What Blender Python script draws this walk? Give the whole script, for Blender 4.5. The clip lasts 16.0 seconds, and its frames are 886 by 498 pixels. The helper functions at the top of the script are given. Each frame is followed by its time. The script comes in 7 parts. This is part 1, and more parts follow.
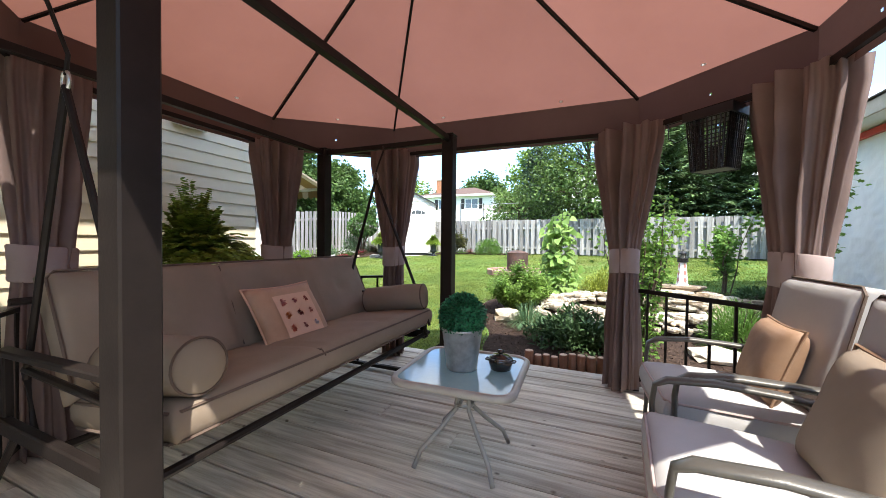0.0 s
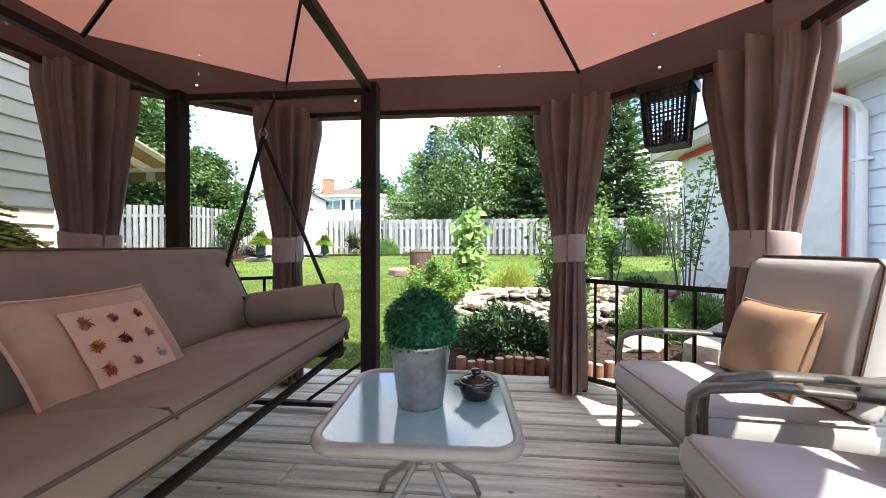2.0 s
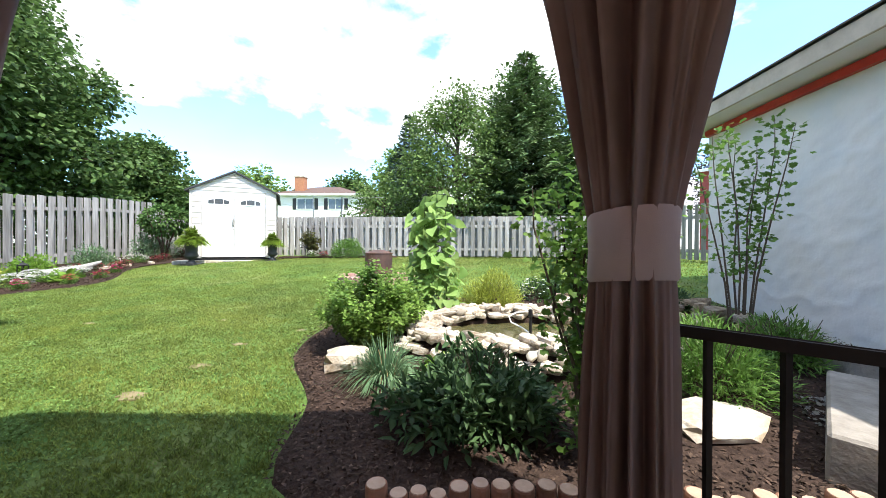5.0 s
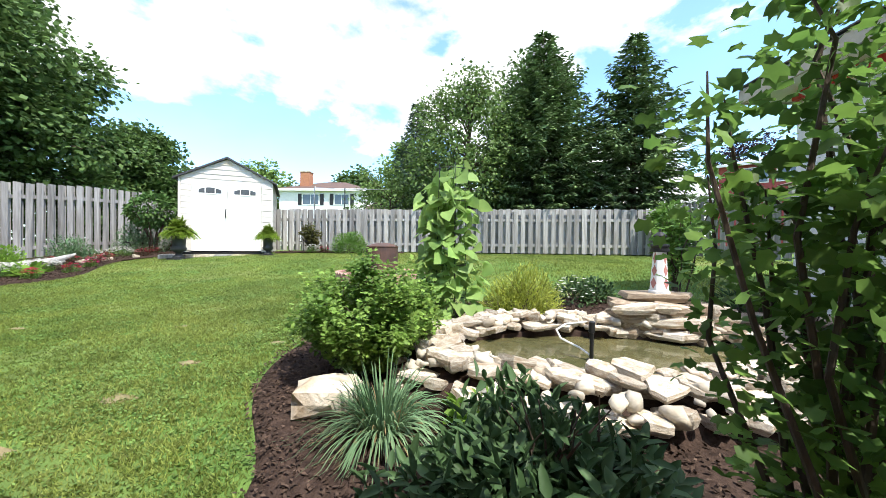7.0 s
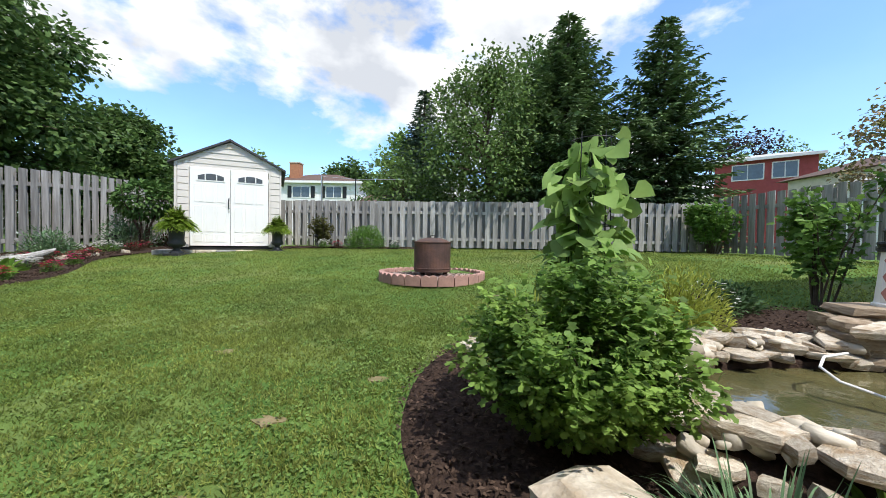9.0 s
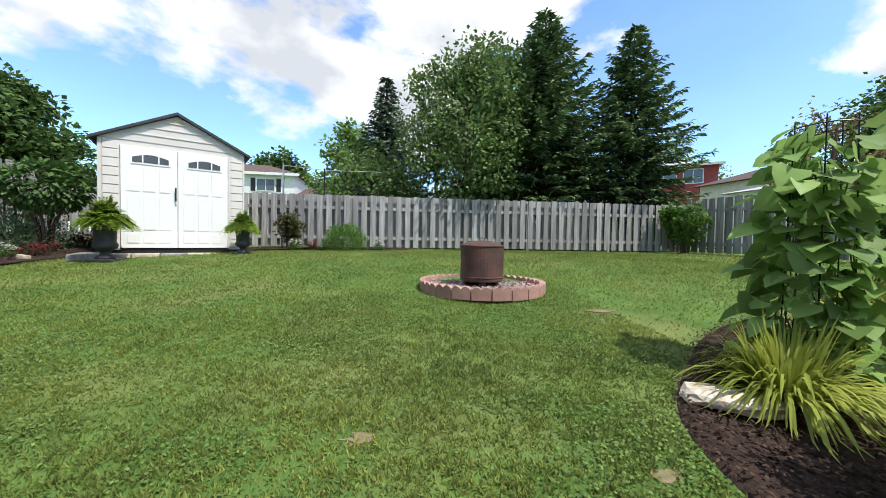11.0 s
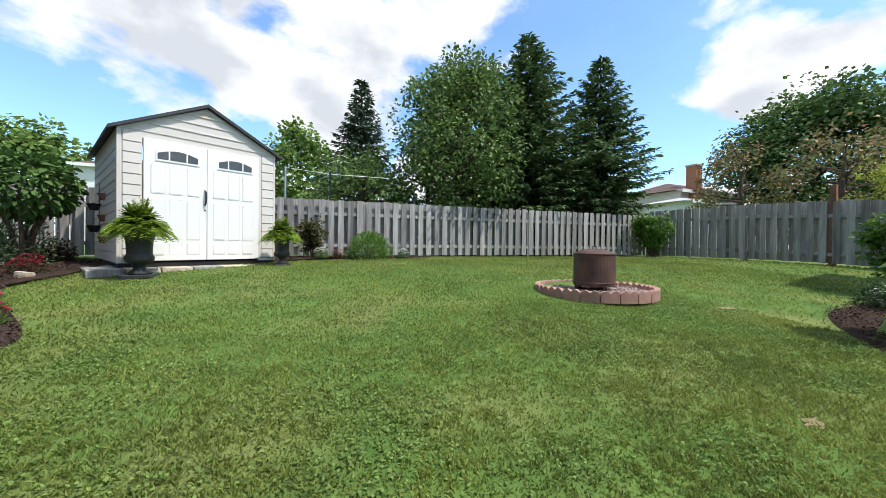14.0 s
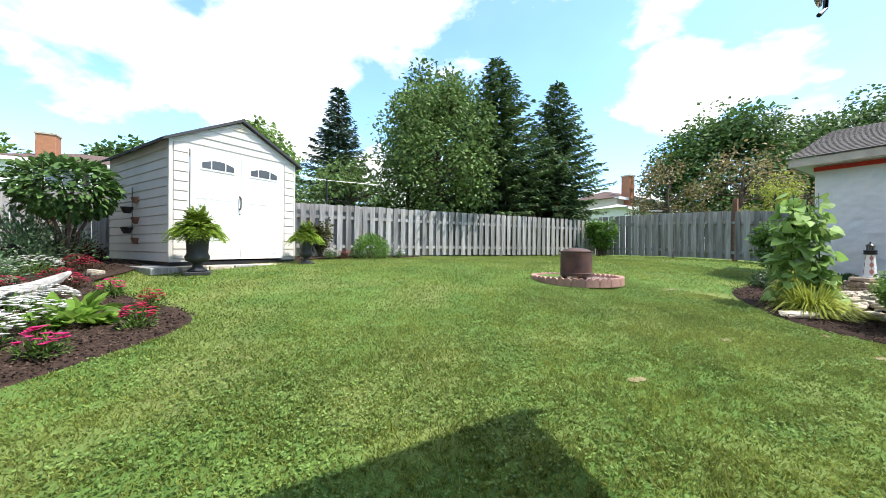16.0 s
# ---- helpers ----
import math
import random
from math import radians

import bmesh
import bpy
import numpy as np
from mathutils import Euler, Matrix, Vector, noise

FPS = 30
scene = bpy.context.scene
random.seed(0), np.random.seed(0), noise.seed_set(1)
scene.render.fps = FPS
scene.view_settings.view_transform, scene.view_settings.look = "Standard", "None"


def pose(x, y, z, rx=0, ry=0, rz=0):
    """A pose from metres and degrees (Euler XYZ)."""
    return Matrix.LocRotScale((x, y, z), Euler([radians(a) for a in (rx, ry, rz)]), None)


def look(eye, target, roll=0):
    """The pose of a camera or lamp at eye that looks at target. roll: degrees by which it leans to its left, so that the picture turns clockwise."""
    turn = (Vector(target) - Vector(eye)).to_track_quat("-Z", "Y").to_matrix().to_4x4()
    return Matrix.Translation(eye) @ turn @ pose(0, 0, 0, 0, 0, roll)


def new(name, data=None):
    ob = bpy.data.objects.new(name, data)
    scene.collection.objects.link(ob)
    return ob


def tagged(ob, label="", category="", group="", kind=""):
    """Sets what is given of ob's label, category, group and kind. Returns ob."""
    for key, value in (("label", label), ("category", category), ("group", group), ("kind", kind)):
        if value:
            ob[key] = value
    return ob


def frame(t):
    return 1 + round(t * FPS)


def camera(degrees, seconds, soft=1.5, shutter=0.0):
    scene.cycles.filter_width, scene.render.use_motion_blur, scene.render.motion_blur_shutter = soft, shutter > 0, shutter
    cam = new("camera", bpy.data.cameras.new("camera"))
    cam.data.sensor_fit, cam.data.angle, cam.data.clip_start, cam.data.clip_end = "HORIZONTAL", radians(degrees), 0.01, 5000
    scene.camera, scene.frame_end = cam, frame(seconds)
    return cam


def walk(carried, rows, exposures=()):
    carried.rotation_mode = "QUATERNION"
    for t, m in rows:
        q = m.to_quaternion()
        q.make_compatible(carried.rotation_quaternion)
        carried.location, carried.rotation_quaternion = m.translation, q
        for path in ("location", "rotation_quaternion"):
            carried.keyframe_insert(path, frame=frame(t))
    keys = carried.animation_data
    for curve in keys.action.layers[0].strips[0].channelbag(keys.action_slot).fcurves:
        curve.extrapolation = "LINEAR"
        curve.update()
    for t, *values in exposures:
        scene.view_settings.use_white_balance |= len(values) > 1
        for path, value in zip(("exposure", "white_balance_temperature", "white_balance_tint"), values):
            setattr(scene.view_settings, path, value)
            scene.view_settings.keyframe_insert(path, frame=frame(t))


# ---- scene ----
cam = camera(102.5, 16.0, soft=0.75)
METRES, EYE, TILT, LEAN, TURN = 11.0, 1.2, 0.0, 0.0, 22.8
ROWS = [
    (0.0, 0.0, 0.0, 0.0, 0.01, -1.18, -0.64),
    (0.5, -0.0117, 0.0152, -0.0047, -4.74, -1.0, -0.52),
    (1.0, -0.0186, 0.0278, -0.0075, -9.78, -0.78, -0.37),
    (1.5, -0.0236, 0.0428, -0.0096, -14.34, -0.66, -0.26),
    (2.0, -0.019, 0.0635, -0.0113, -17.74, -0.52, -0.15),
    (2.5, -0.0073, 0.0865, -0.0115, -20.01, -0.57, -0.03),
    (3.0, 0.0067, 0.1092, -0.011, -20.93, -0.71, -0.04),
    (3.5, 0.0224, 0.1319, -0.0111, -21.2, -0.57, -0.03),
    (4.0, 0.0366, 0.1547, -0.0108, -21.21, -0.25, -0.14),
    (6.5, 0.0834, 0.2578, -0.0211, -19.71, -0.21, -0.54),
    (7.0, 0.0783, 0.2829, -0.0216, -19.64, -0.56, -0.7),
    (7.5, 0.0664, 0.3104, -0.0219, -19.76, -0.72, -0.89),
    (8.0, 0.0507, 0.3352, -0.0221, -19.83, -0.91, -0.93),
    (8.5, 0.0301, 0.3624, -0.0226, -20.14, -1.0, -1.03),
    (9.0, 0.0118, 0.3919, -0.0222, -21.95, -1.35, -0.96),
    (9.5, -0.0099, 0.4255, -0.0226, -23.47, -1.59, -1.0),
    (10.0, -0.0328, 0.4572, -0.0207, -25.78, -1.57, -1.03),
    (12.5, -0.1595, 0.6186, -0.0163, -43.09, -1.44, -0.96),
    (13.0, -0.191, 0.6453, -0.0183, -44.72, -1.15, -0.89),
    (13.5, -0.2248, 0.6633, -0.0188, -45.67, -0.94, -0.78),
    (14.0, -0.2664, 0.663, -0.0163, -45.76, -0.57, -0.63),
    (14.5, -0.3073, 0.6588, -0.0158, -46.04, -0.38, -0.53),
    (15.0, -0.3469, 0.6603, -0.0165, -47.12, -0.27, -0.58),
    (15.5, -0.3816, 0.6646, -0.0181, -49.45, -0.23, -0.53),
    (16.0, -0.4124, 0.6711, -0.0203, -53.97, -0.18, -0.49),
]
walk(cam, [(t, pose(0, 0, EYE, TILT, LEAN, TURN) @ pose(METRES * x, METRES * y, METRES * z, 90 + pitch, roll, yaw)) for t, x, y, z, yaw, pitch, roll in ROWS],
     exposures=[(0.0, 1.63), (1.5, 1.95), (2.0, 1.97), (2.5, 1.88), (3.5, 1.53), (7.0, 1.12), (8.0, 0.72), (9.0, 0.45), (12.5, 0.48), (14.5, 0.45), (15.0, 0.66), (16.0, 1.02)])

# ---- light ----
SUN_DIR = Vector((0.358, -0.38, 0.856)).normalized()
sun = new("sun", bpy.data.lights.new("sun", "SUN"))
sun.data.energy, sun.data.angle, sun.data.color = 3.6, radians(0.6), (1.0, 0.95, 0.87)
sun.matrix_world = look(SUN_DIR * 30, (0, 0, 0))
world = bpy.data.worlds.new("sky")
scene.world = world
world.use_nodes = True


def build_sky(strength):
    nt = world.node_tree
    nt.nodes.clear()
    out = nt.nodes.new("ShaderNodeOutputWorld")
    bg = nt.nodes.new("ShaderNodeBackground")
    sky = nt.nodes.new("ShaderNodeTexSky")
    sky.sky_type, sky.sun_disc = "NISHITA", False
    sky.sun_elevation = math.asin(SUN_DIR.z)
    sky.sun_rotation = math.atan2(SUN_DIR.x, SUN_DIR.y)
    sky.dust_density, sky.ozone_density = 0.6, 1.4
    tc = nt.nodes.new("ShaderNodeTexCoord")
    mp = nt.nodes.new("ShaderNodeMapping")
    mp.inputs["Location"].default_value = (3.1, 1.7, 0.4)
    mp.inputs["Scale"].default_value = (1.0, 1.0, 1.7)
    nt.links.new(tc.outputs["Generated"], mp.inputs[0])
    n1 = nt.nodes.new("ShaderNodeTexNoise")
    n1.inputs["Scale"].default_value, n1.inputs["Detail"].default_value = 2.3, 9.0
    n1.inputs["Roughness"].default_value, n1.inputs["Distortion"].default_value = 0.54, 0.1
    nt.links.new(mp.outputs[0], n1.inputs["Vector"])
    ramp = nt.nodes.new("ShaderNodeValToRGB")
    ramp.color_ramp.elements[0].position, ramp.color_ramp.elements[1].position = 0.472, 0.535
    ramp.color_ramp.elements[0].color = (0.05, 0.05, 0.05, 1)
    nt.links.new(n1.outputs[0], ramp.inputs[0])
    n2 = nt.nodes.new("ShaderNodeTexNoise")
    n2.inputs["Scale"].default_value, n2.inputs["Detail"].default_value = 5.0, 8.0
    nt.links.new(mp.outputs[0], n2.inputs["Vector"])
    shade = nt.nodes.new("ShaderNodeValToRGB")
    shade.color_ramp.elements[0].color = (3.6, 3.8, 4.15, 1)
    shade.color_ramp.elements[1].color = (5.9, 6.0, 6.1, 1)
    shade.color_ramp.elements[0].position, shade.color_ramp.elements[1].position = 0.38, 0.6
    nt.links.new(n2.outputs[0], shade.inputs[0])
    mix = nt.nodes.new("ShaderNodeMix")
    mix.data_type = "RGBA"
    nt.links.new(ramp.outputs[0], mix.inputs["Factor"])
    gain = nt.nodes.new("ShaderNodeVectorMath")
    gain.operation, gain.inputs[1].default_value = "MULTIPLY", (1.02, 1.3, 1.55)
    nt.links.new(sky.outputs[0], gain.inputs[0])
    nt.links.new(gain.outputs[0], mix.inputs[6])
    nt.links.new(shade.outputs[0], mix.inputs[7])
    bg.inputs["Strength"].default_value = strength
    nt.links.new(mix.outputs[2], bg.inputs[0])
    nt.links.new(bg.outputs[0], out.inputs[0])


build_sky(0.15)


# ---- materials ----
def mat(name, c1, c2=None, scale=6.0, rough=0.7, bump=0.3, fine=60.0, metal=0.0, stretch=(1, 1, 1), vary=0.0, island=0.0,
        through_light=0.0, spec=0.4, blotch=None, blotch_scale=1.2, blotch_amount=0.5):
    """Two-scale noise colour, fine bump; vary: change by object; island: change by loose piece; through_light: translucency."""
    m = bpy.data.materials.new(name)
    m.use_nodes = True
    nt = m.node_tree
    nt.nodes.clear()
    N, L = nt.nodes.new, nt.links.new
    out, p = N("ShaderNodeOutputMaterial"), N("ShaderNodeBsdfPrincipled")
    tc, mp = N("ShaderNodeTexCoord"), N("ShaderNodeMapping")
    mp.inputs["Scale"].default_value = stretch
    L(tc.outputs["Object"], mp.inputs[0])
    vec = mp.outputs[0]
    if vary:
        oi = N("ShaderNodeObjectInfo")
        off = N("ShaderNodeVectorMath")
        off.operation = "MULTIPLY_ADD"
        off.inputs[1].default_value = (37, 53, 71)
        L(oi.outputs["Random"], off.inputs[0])
        L(mp.outputs[0], off.inputs[2])
        vec = off.outputs[0]
    n = N("ShaderNodeTexNoise")
    n.inputs["Scale"].default_value, n.inputs["Detail"].default_value, n.inputs["Roughness"].default_value = scale, 6, 0.62
    L(vec, n.inputs["Vector"])
    r = N("ShaderNodeValToRGB")
    c2 = c2 or tuple(v * 0.7 for v in c1)
    r.color_ramp.elements[0].color, r.color_ramp.elements[1].color = (*c2, 1), (*c1, 1)
    r.color_ramp.elements[0].position, r.color_ramp.elements[1].position = 0.32, 0.66
    L(n.outputs[0], r.inputs[0])
    col = r.outputs[0]
    if blotch:
        nb = N("ShaderNodeTexNoise")
        nb.inputs["Scale"].default_value, nb.inputs["Detail"].default_value = blotch_scale, 5
        L(vec, nb.inputs["Vector"])
        rb = N("ShaderNodeMapRange")
        rb.inputs[1].default_value, rb.inputs[2].default_value, rb.inputs[4].default_value = 0.48, 0.68, blotch_amount
        L(nb.outputs[0], rb.inputs[0])
        mb = N("ShaderNodeMix")
        mb.data_type = "RGBA"
        mb.inputs[7].default_value = (*blotch, 1)
        L(rb.outputs[0], mb.inputs["Factor"])
        L(col, mb.inputs[6])
        col = mb.outputs[2]
    amount = vary or island
    if amount:
        src = N("ShaderNodeObjectInfo").outputs["Random"] if vary else N("ShaderNodeNewGeometry").outputs["Random Per Island"]
        mr = N("ShaderNodeMapRange")
        mr.inputs[3].default_value, mr.inputs[4].default_value = 1 - amount, 1 + amount
        L(src, mr.inputs[0])
        hs = N("ShaderNodeHueSaturation")
        L(mr.outputs[0], hs.inputs["Value"])
        L(col, hs.inputs["Color"])
        col = hs.outputs[0]
    L(col, p.inputs["Base Color"])
    p.inputs["Roughness"].default_value, p.inputs["Metallic"].default_value = rough, metal
    p.inputs["Specular IOR Level"].default_value = spec
    if bump:
        nf = N("ShaderNodeTexNoise")
        nf.inputs["Scale"].default_value, nf.inputs["Detail"].default_value = fine, 4
        L(vec, nf.inputs["Vector"])
        b = N("ShaderNodeBump")
        b.inputs["Strength"].default_value, b.inputs["Distance"].default_value = bump, 0.01
        L(nf.outputs[0], b.inputs["Height"])
        L(b.outputs[0], p.inputs["Normal"])
    last = p.outputs[0]
    if through_light:
        tr, mx = N("ShaderNodeBsdfTranslucent"), N("ShaderNodeMixShader")
        mx.inputs[0].default_value = through_light
        L(col, tr.inputs[0])
        L(last, mx.inputs[1])
        L(tr.outputs[0], mx.inputs[2])
        last = mx.outputs[0]
    L(last, out.inputs[0])
    return m


def add_knots(m):
    """Small dark knots scattered over timber."""
    nt = m.node_tree
    p = next(n for n in nt.nodes if n.type == "BSDF_PRINCIPLED")
    col = p.inputs["Base Color"].links[0].from_socket
    co, mp, vo = nt.nodes.new("ShaderNodeNewGeometry"), nt.nodes.new("ShaderNodeMapping"), nt.nodes.new("ShaderNodeTexVoronoi")
    mp.inputs["Scale"].default_value = (4.5, 7.0, 1.0)
    vo.inputs["Scale"].default_value = 1.0
    nt.links.new(co.outputs["Position"], mp.inputs["Vector"])
    nt.links.new(mp.outputs[0], vo.inputs["Vector"])
    mr, mx = nt.nodes.new("ShaderNodeMapRange"), nt.nodes.new("ShaderNodeMix")
    mr.inputs[1].default_value, mr.inputs[2].default_value = 0.035, 0.09
    mr.inputs[3].default_value, mr.inputs[4].default_value = 0.8, 0.0
    nt.links.new(vo.outputs["Distance"], mr.inputs[0])
    mx.data_type = "RGBA"
    mx.inputs[7].default_value = (0.075, 0.05, 0.035, 1)
    nt.links.new(mr.outputs[0], mx.inputs["Factor"])
    nt.links.new(col, mx.inputs[6])
    nt.links.new(mx.outputs[2], p.inputs["Base Color"])


M_lawn = mat("lawn", (0.12, 0.2, 0.048), (0.065, 0.13, 0.03), 3.0, 0.9, 0.8, 90, blotch=(0.24, 0.22, 0.09), blotch_scale=0.9, blotch_amount=0.5, spec=0.1)
M_blade = mat("grass_blades", (0.275, 0.33, 0.077), (0.135, 0.2, 0.048), 1.3, 0.6, 0, island=0.45, through_light=0.48, blotch=(0.33, 0.35, 0.11), blotch_scale=0.5, blotch_amount=0.36, spec=0.25)
M_clover = mat("clover_leaves", (0.22, 0.325, 0.088), (0.125, 0.22, 0.055), 2.0, 0.6, 0, island=0.4, through_light=0.4, spec=0.25)
M_mulch = mat("mulch", (0.068, 0.045, 0.035), (0.027, 0.018, 0.015), 30, 0.95, 1.0, 70, spec=0.1)
M_chip = mat("mulch_chips", (0.095, 0.064, 0.048), (0.035, 0.024, 0.019), 20, 0.95, 0.3, 90, island=0.5, spec=0.1)
M_deck = mat("deck_boards", (0.62, 0.572, 0.48), (0.3, 0.268, 0.22), 3.5, 0.75, 0.35, 18, stretch=(0.5, 7, 7), vary=0.14, blotch=(0.2, 0.165, 0.13), blotch_scale=1.5, blotch_amount=0.4)
add_knots(M_deck)
M_dark_wood = mat("deck_frame", (0.03, 0.024, 0.02), None, 5)
M_fence = mat("weathered_cedar", (0.415, 0.403, 0.384), (0.22, 0.213, 0.202), 3, 0.85, 0.4, 20, stretch=(7, 7, 0.5), vary=0.3, blotch=(0.12, 0.11, 0.1), blotch_scale=1.0, blotch_amount=0.6)
M_metal = mat("brown_black_steel", (0.017, 0.0125, 0.011), (0.011, 0.008, 0.007), 8, 0.5, 0.05, 90, spec=0.2)
M_canopy = mat("terracotta_canvas", (0.345, 0.155, 0.12), (0.31, 0.138, 0.106), 1.5, 0.9, 0.12, 400, through_light=0.28, spec=0.1)
M_valance = mat("brown_canvas", (0.155, 0.092, 0.078), (0.13, 0.077, 0.066), 2, 0.9, 0.12, 400, through_light=0.15, spec=0.1)
M_curtain = mat("mauve_brown_curtain", (0.27, 0.198, 0.178), (0.215, 0.155, 0.138), 3, 0.85, 0.15, 350, through_light=0.22, spec=0.15)
M_tie = mat("curtain_tie", (0.44, 0.355, 0.335), (0.38, 0.305, 0.285), 4, 0.85, 0.12, 350, through_light=0.15, spec=0.15)
M_taupe = mat("taupe_cushion", (0.255, 0.203, 0.155), (0.218, 0.172, 0.13), 3, 0.9, 0.2, 500, spec=0.15)
M_piping = mat("dark_piping", (0.12, 0.085, 0.065), None, 8, 0.8, 0.1)
M_grey_cushion = mat("light_grey_cushion", (0.425, 0.41, 0.4), (0.38, 0.366, 0.355), 3, 0.9, 0.2, 500, spec=0.15)
M_tan = mat("tan_velvet", (0.3, 0.185, 0.115), (0.215, 0.13, 0.08), 6, 0.6, 0.15, 200, spec=0.3)
M_chair_metal = mat("bronze_grey_aluminium", (0.105, 0.098, 0.086), (0.08, 0.074, 0.064), 10, 0.4, 0.08, 150, metal=0.25)
M_siding = mat("cream_siding", (0.7, 0.61, 0.445), (0.64, 0.555, 0.4), 1.2, 0.55, 0.1, 30, stretch=(3, 1, 6))
M_blue_siding = mat("pale_blue_siding", (0.66, 0.72, 0.8), (0.6, 0.66, 0.74), 1.5, 0.5, 0.08, 30)
M_white = mat("white_paint", (0.8, 0.8, 0.79), (0.74, 0.74, 0.72), 3, 0.45, 0.06, 40)
M_wrap = mat("house_wrap", (0.78, 0.775, 0.76), (0.7, 0.7, 0.69), 2.5, 0.5, 0.35, 26, blotch=(0.64, 0.7, 0.75), blotch_scale=2.4, blotch_amount=0.4)
M_red = mat("red_tape", (0.55, 0.04, 0.03), (0.42, 0.03, 0.025), 5, 0.4, 0.05)
M_fascia = mat("cream_fascia", (0.52, 0.46, 0.37), (0.38, 0.33, 0.26), 4, 0.6, 0.2, 30)
M_shingle = mat("asphalt_shingle", (0.14, 0.125, 0.11), (0.07, 0.062, 0.055), 9, 0.95, 0.6, 120)
M_shed = mat("shed_resin", (0.66, 0.625, 0.58), (0.6, 0.565, 0.525), 2, 0.5, 0.08, 60)
M_shed_door = mat("shed_door_resin", (0.84, 0.84, 0.82), (0.8, 0.8, 0.78), 2, 0.45, 0.06, 60)
M_black = mat("black_plastic", (0.018, 0.018, 0.019), None, 8, 0.4, 0.05)
M_rust = mat("rusted_steel", (0.105, 0.06, 0.05), (0.05, 0.032, 0.028), 5, 0.6, 0.35, 40, blotch=(0.17, 0.08, 0.045), blotch_scale=4)
M_pink_block = mat("pink_concrete_block", (0.44, 0.26, 0.22), (0.33, 0.195, 0.165), 10, 0.9, 0.5, 70, vary=0.12)
M_gravel = mat("pink_gravel", (0.5, 0.4, 0.36), (0.28, 0.21, 0.19), 60, 0.9, 0.6, 90, island=0.35)
M_rock = mat("limestone", (0.7, 0.64, 0.54), (0.4, 0.33, 0.25), 9, 0.85, 1.0, 32, vary=0.3, blotch=(0.33, 0.215, 0.11), blotch_scale=3.5, blotch_amount=0.75)
M_brown_rock = mat("brown_limestone", (0.5, 0.41, 0.3), (0.26, 0.19, 0.13), 8, 0.8, 1.0, 32, vary=0.3, blotch=(0.16, 0.1, 0.055), blotch_scale=4, blotch_amount=0.8)
M_rubble = mat("limestone_rubble", (0.66, 0.61, 0.52), (0.4, 0.35, 0.27), 6, 0.85, 0.8, 26, island=0.3, blotch=(0.36, 0.25, 0.14), blotch_scale=2.5)
M_log = mat("edging_log", (0.27, 0.13, 0.08), (0.17, 0.08, 0.05), 8, 0.85, 0.4, 60, vary=0.2)
M_log_end = mat("edging_log_end", (0.52, 0.37, 0.27), (0.4, 0.27, 0.19), 14, 0.85, 0.3, 60)
M_galv = mat("galvanised_steel", (0.62, 0.63, 0.64), (0.42, 0.43, 0.44), 22, 0.38, 0.06, 60, metal=0.9)
M_bark = mat("bark", (0.13, 0.095, 0.07), (0.06, 0.045, 0.035), 9, 0.95, 0.8, 40, stretch=(2, 2, 0.5))


def leaf_mat(name, c1, c2, island=0.35, tl=0.35, rough=0.5):
    return mat(name, c1, c2, 2.0, rough, 0, island=island, through_light=tl, spec=0.18)


# ---- mesh helpers ----
def thing(name, at=(0, 0, 0), label="", category="", group="", kind="", rz=0):
    ob = new(name)
    ob.empty_display_size = 0.1
    ob.matrix_basis = pose(*at, 0, 0, rz)
    return tagged(ob, label, category, group, kind)


def part(name, bm, material, parent=None, label="", smooth=False):
    me = bpy.data.meshes.new(name)
    if isinstance(bm, bmesh.types.BMesh):
        bmesh.ops.recalc_face_normals(bm, faces=bm.faces[:])
        bm.to_mesh(me)
        bm.free()
    else:
        V, F = bm
        V, F = np.asarray(V, np.float32).reshape(-1, 3), np.asarray(F, np.int32)
        k = F.shape[1]
        me.vertices.add(len(V))
        me.vertices.foreach_set("co", V.ravel())
        me.loops.add(F.size)
        me.loops.foreach_set("vertex_index", F.ravel())
        me.polygons.add(len(F))
        me.polygons.foreach_set("loop_start", np.arange(0, F.size, k, dtype=np.int32))
        me.update(calc_edges=True)
    if smooth:
        me.polygons.foreach_set("use_smooth", np.ones(len(me.polygons), bool))
    me.materials.append(material)
    ob = new(name, me)
    if parent:
        ob.parent = parent
    if label:
        ob["label"] = label
    return ob


def box(x0, y0, z0, x1, y1, z1, bev=0.0, bm=None, seg=1):
    bm = bm or bmesh.new()
    r = bmesh.ops.create_cube(bm, size=1)
    vs = r["verts"]
    for v in vs:
        v.co = Vector(((x0 + x1) / 2 + v.co.x * (x1 - x0), (y0 + y1) / 2 + v.co.y * (y1 - y0), (z0 + z1) / 2 + v.co.z * (z1 - z0)))
    if bev:
        es = list({e for v in vs for e in v.link_edges})
        bmesh.ops.bevel(bm, geom=es, offset=bev, segments=seg, affect="EDGES", profile=0.6)
    return bm


def bar(a, b, w, h=None, bm=None, bev=0.003, up=(0, 0, 1)):
    """A square-section bar from a to b."""
    bm = bm or bmesh.new()
    a, b = Vector(a), Vector(b)
    d = (b - a).normalized()
    s = d.cross(Vector(up))
    s = s.normalized() if s.length > 1e-4 else Vector((1, 0, 0))
    u = s.cross(d)
    h = h or w
    r = bmesh.ops.create_cube(bm, size=1)
    n = (b - a).length
    for v in r["verts"]:
        c = v.co.copy()
        v.co = (a + b) / 2 + d * (c.y * n) + s * (c.x * w) + u * (c.z * h)
    if bev:
        es = list({e for v in r["verts"] for e in v.link_edges})
        bmesh.ops.bevel(bm, geom=es, offset=bev, segments=1, affect="EDGES")
    return bm


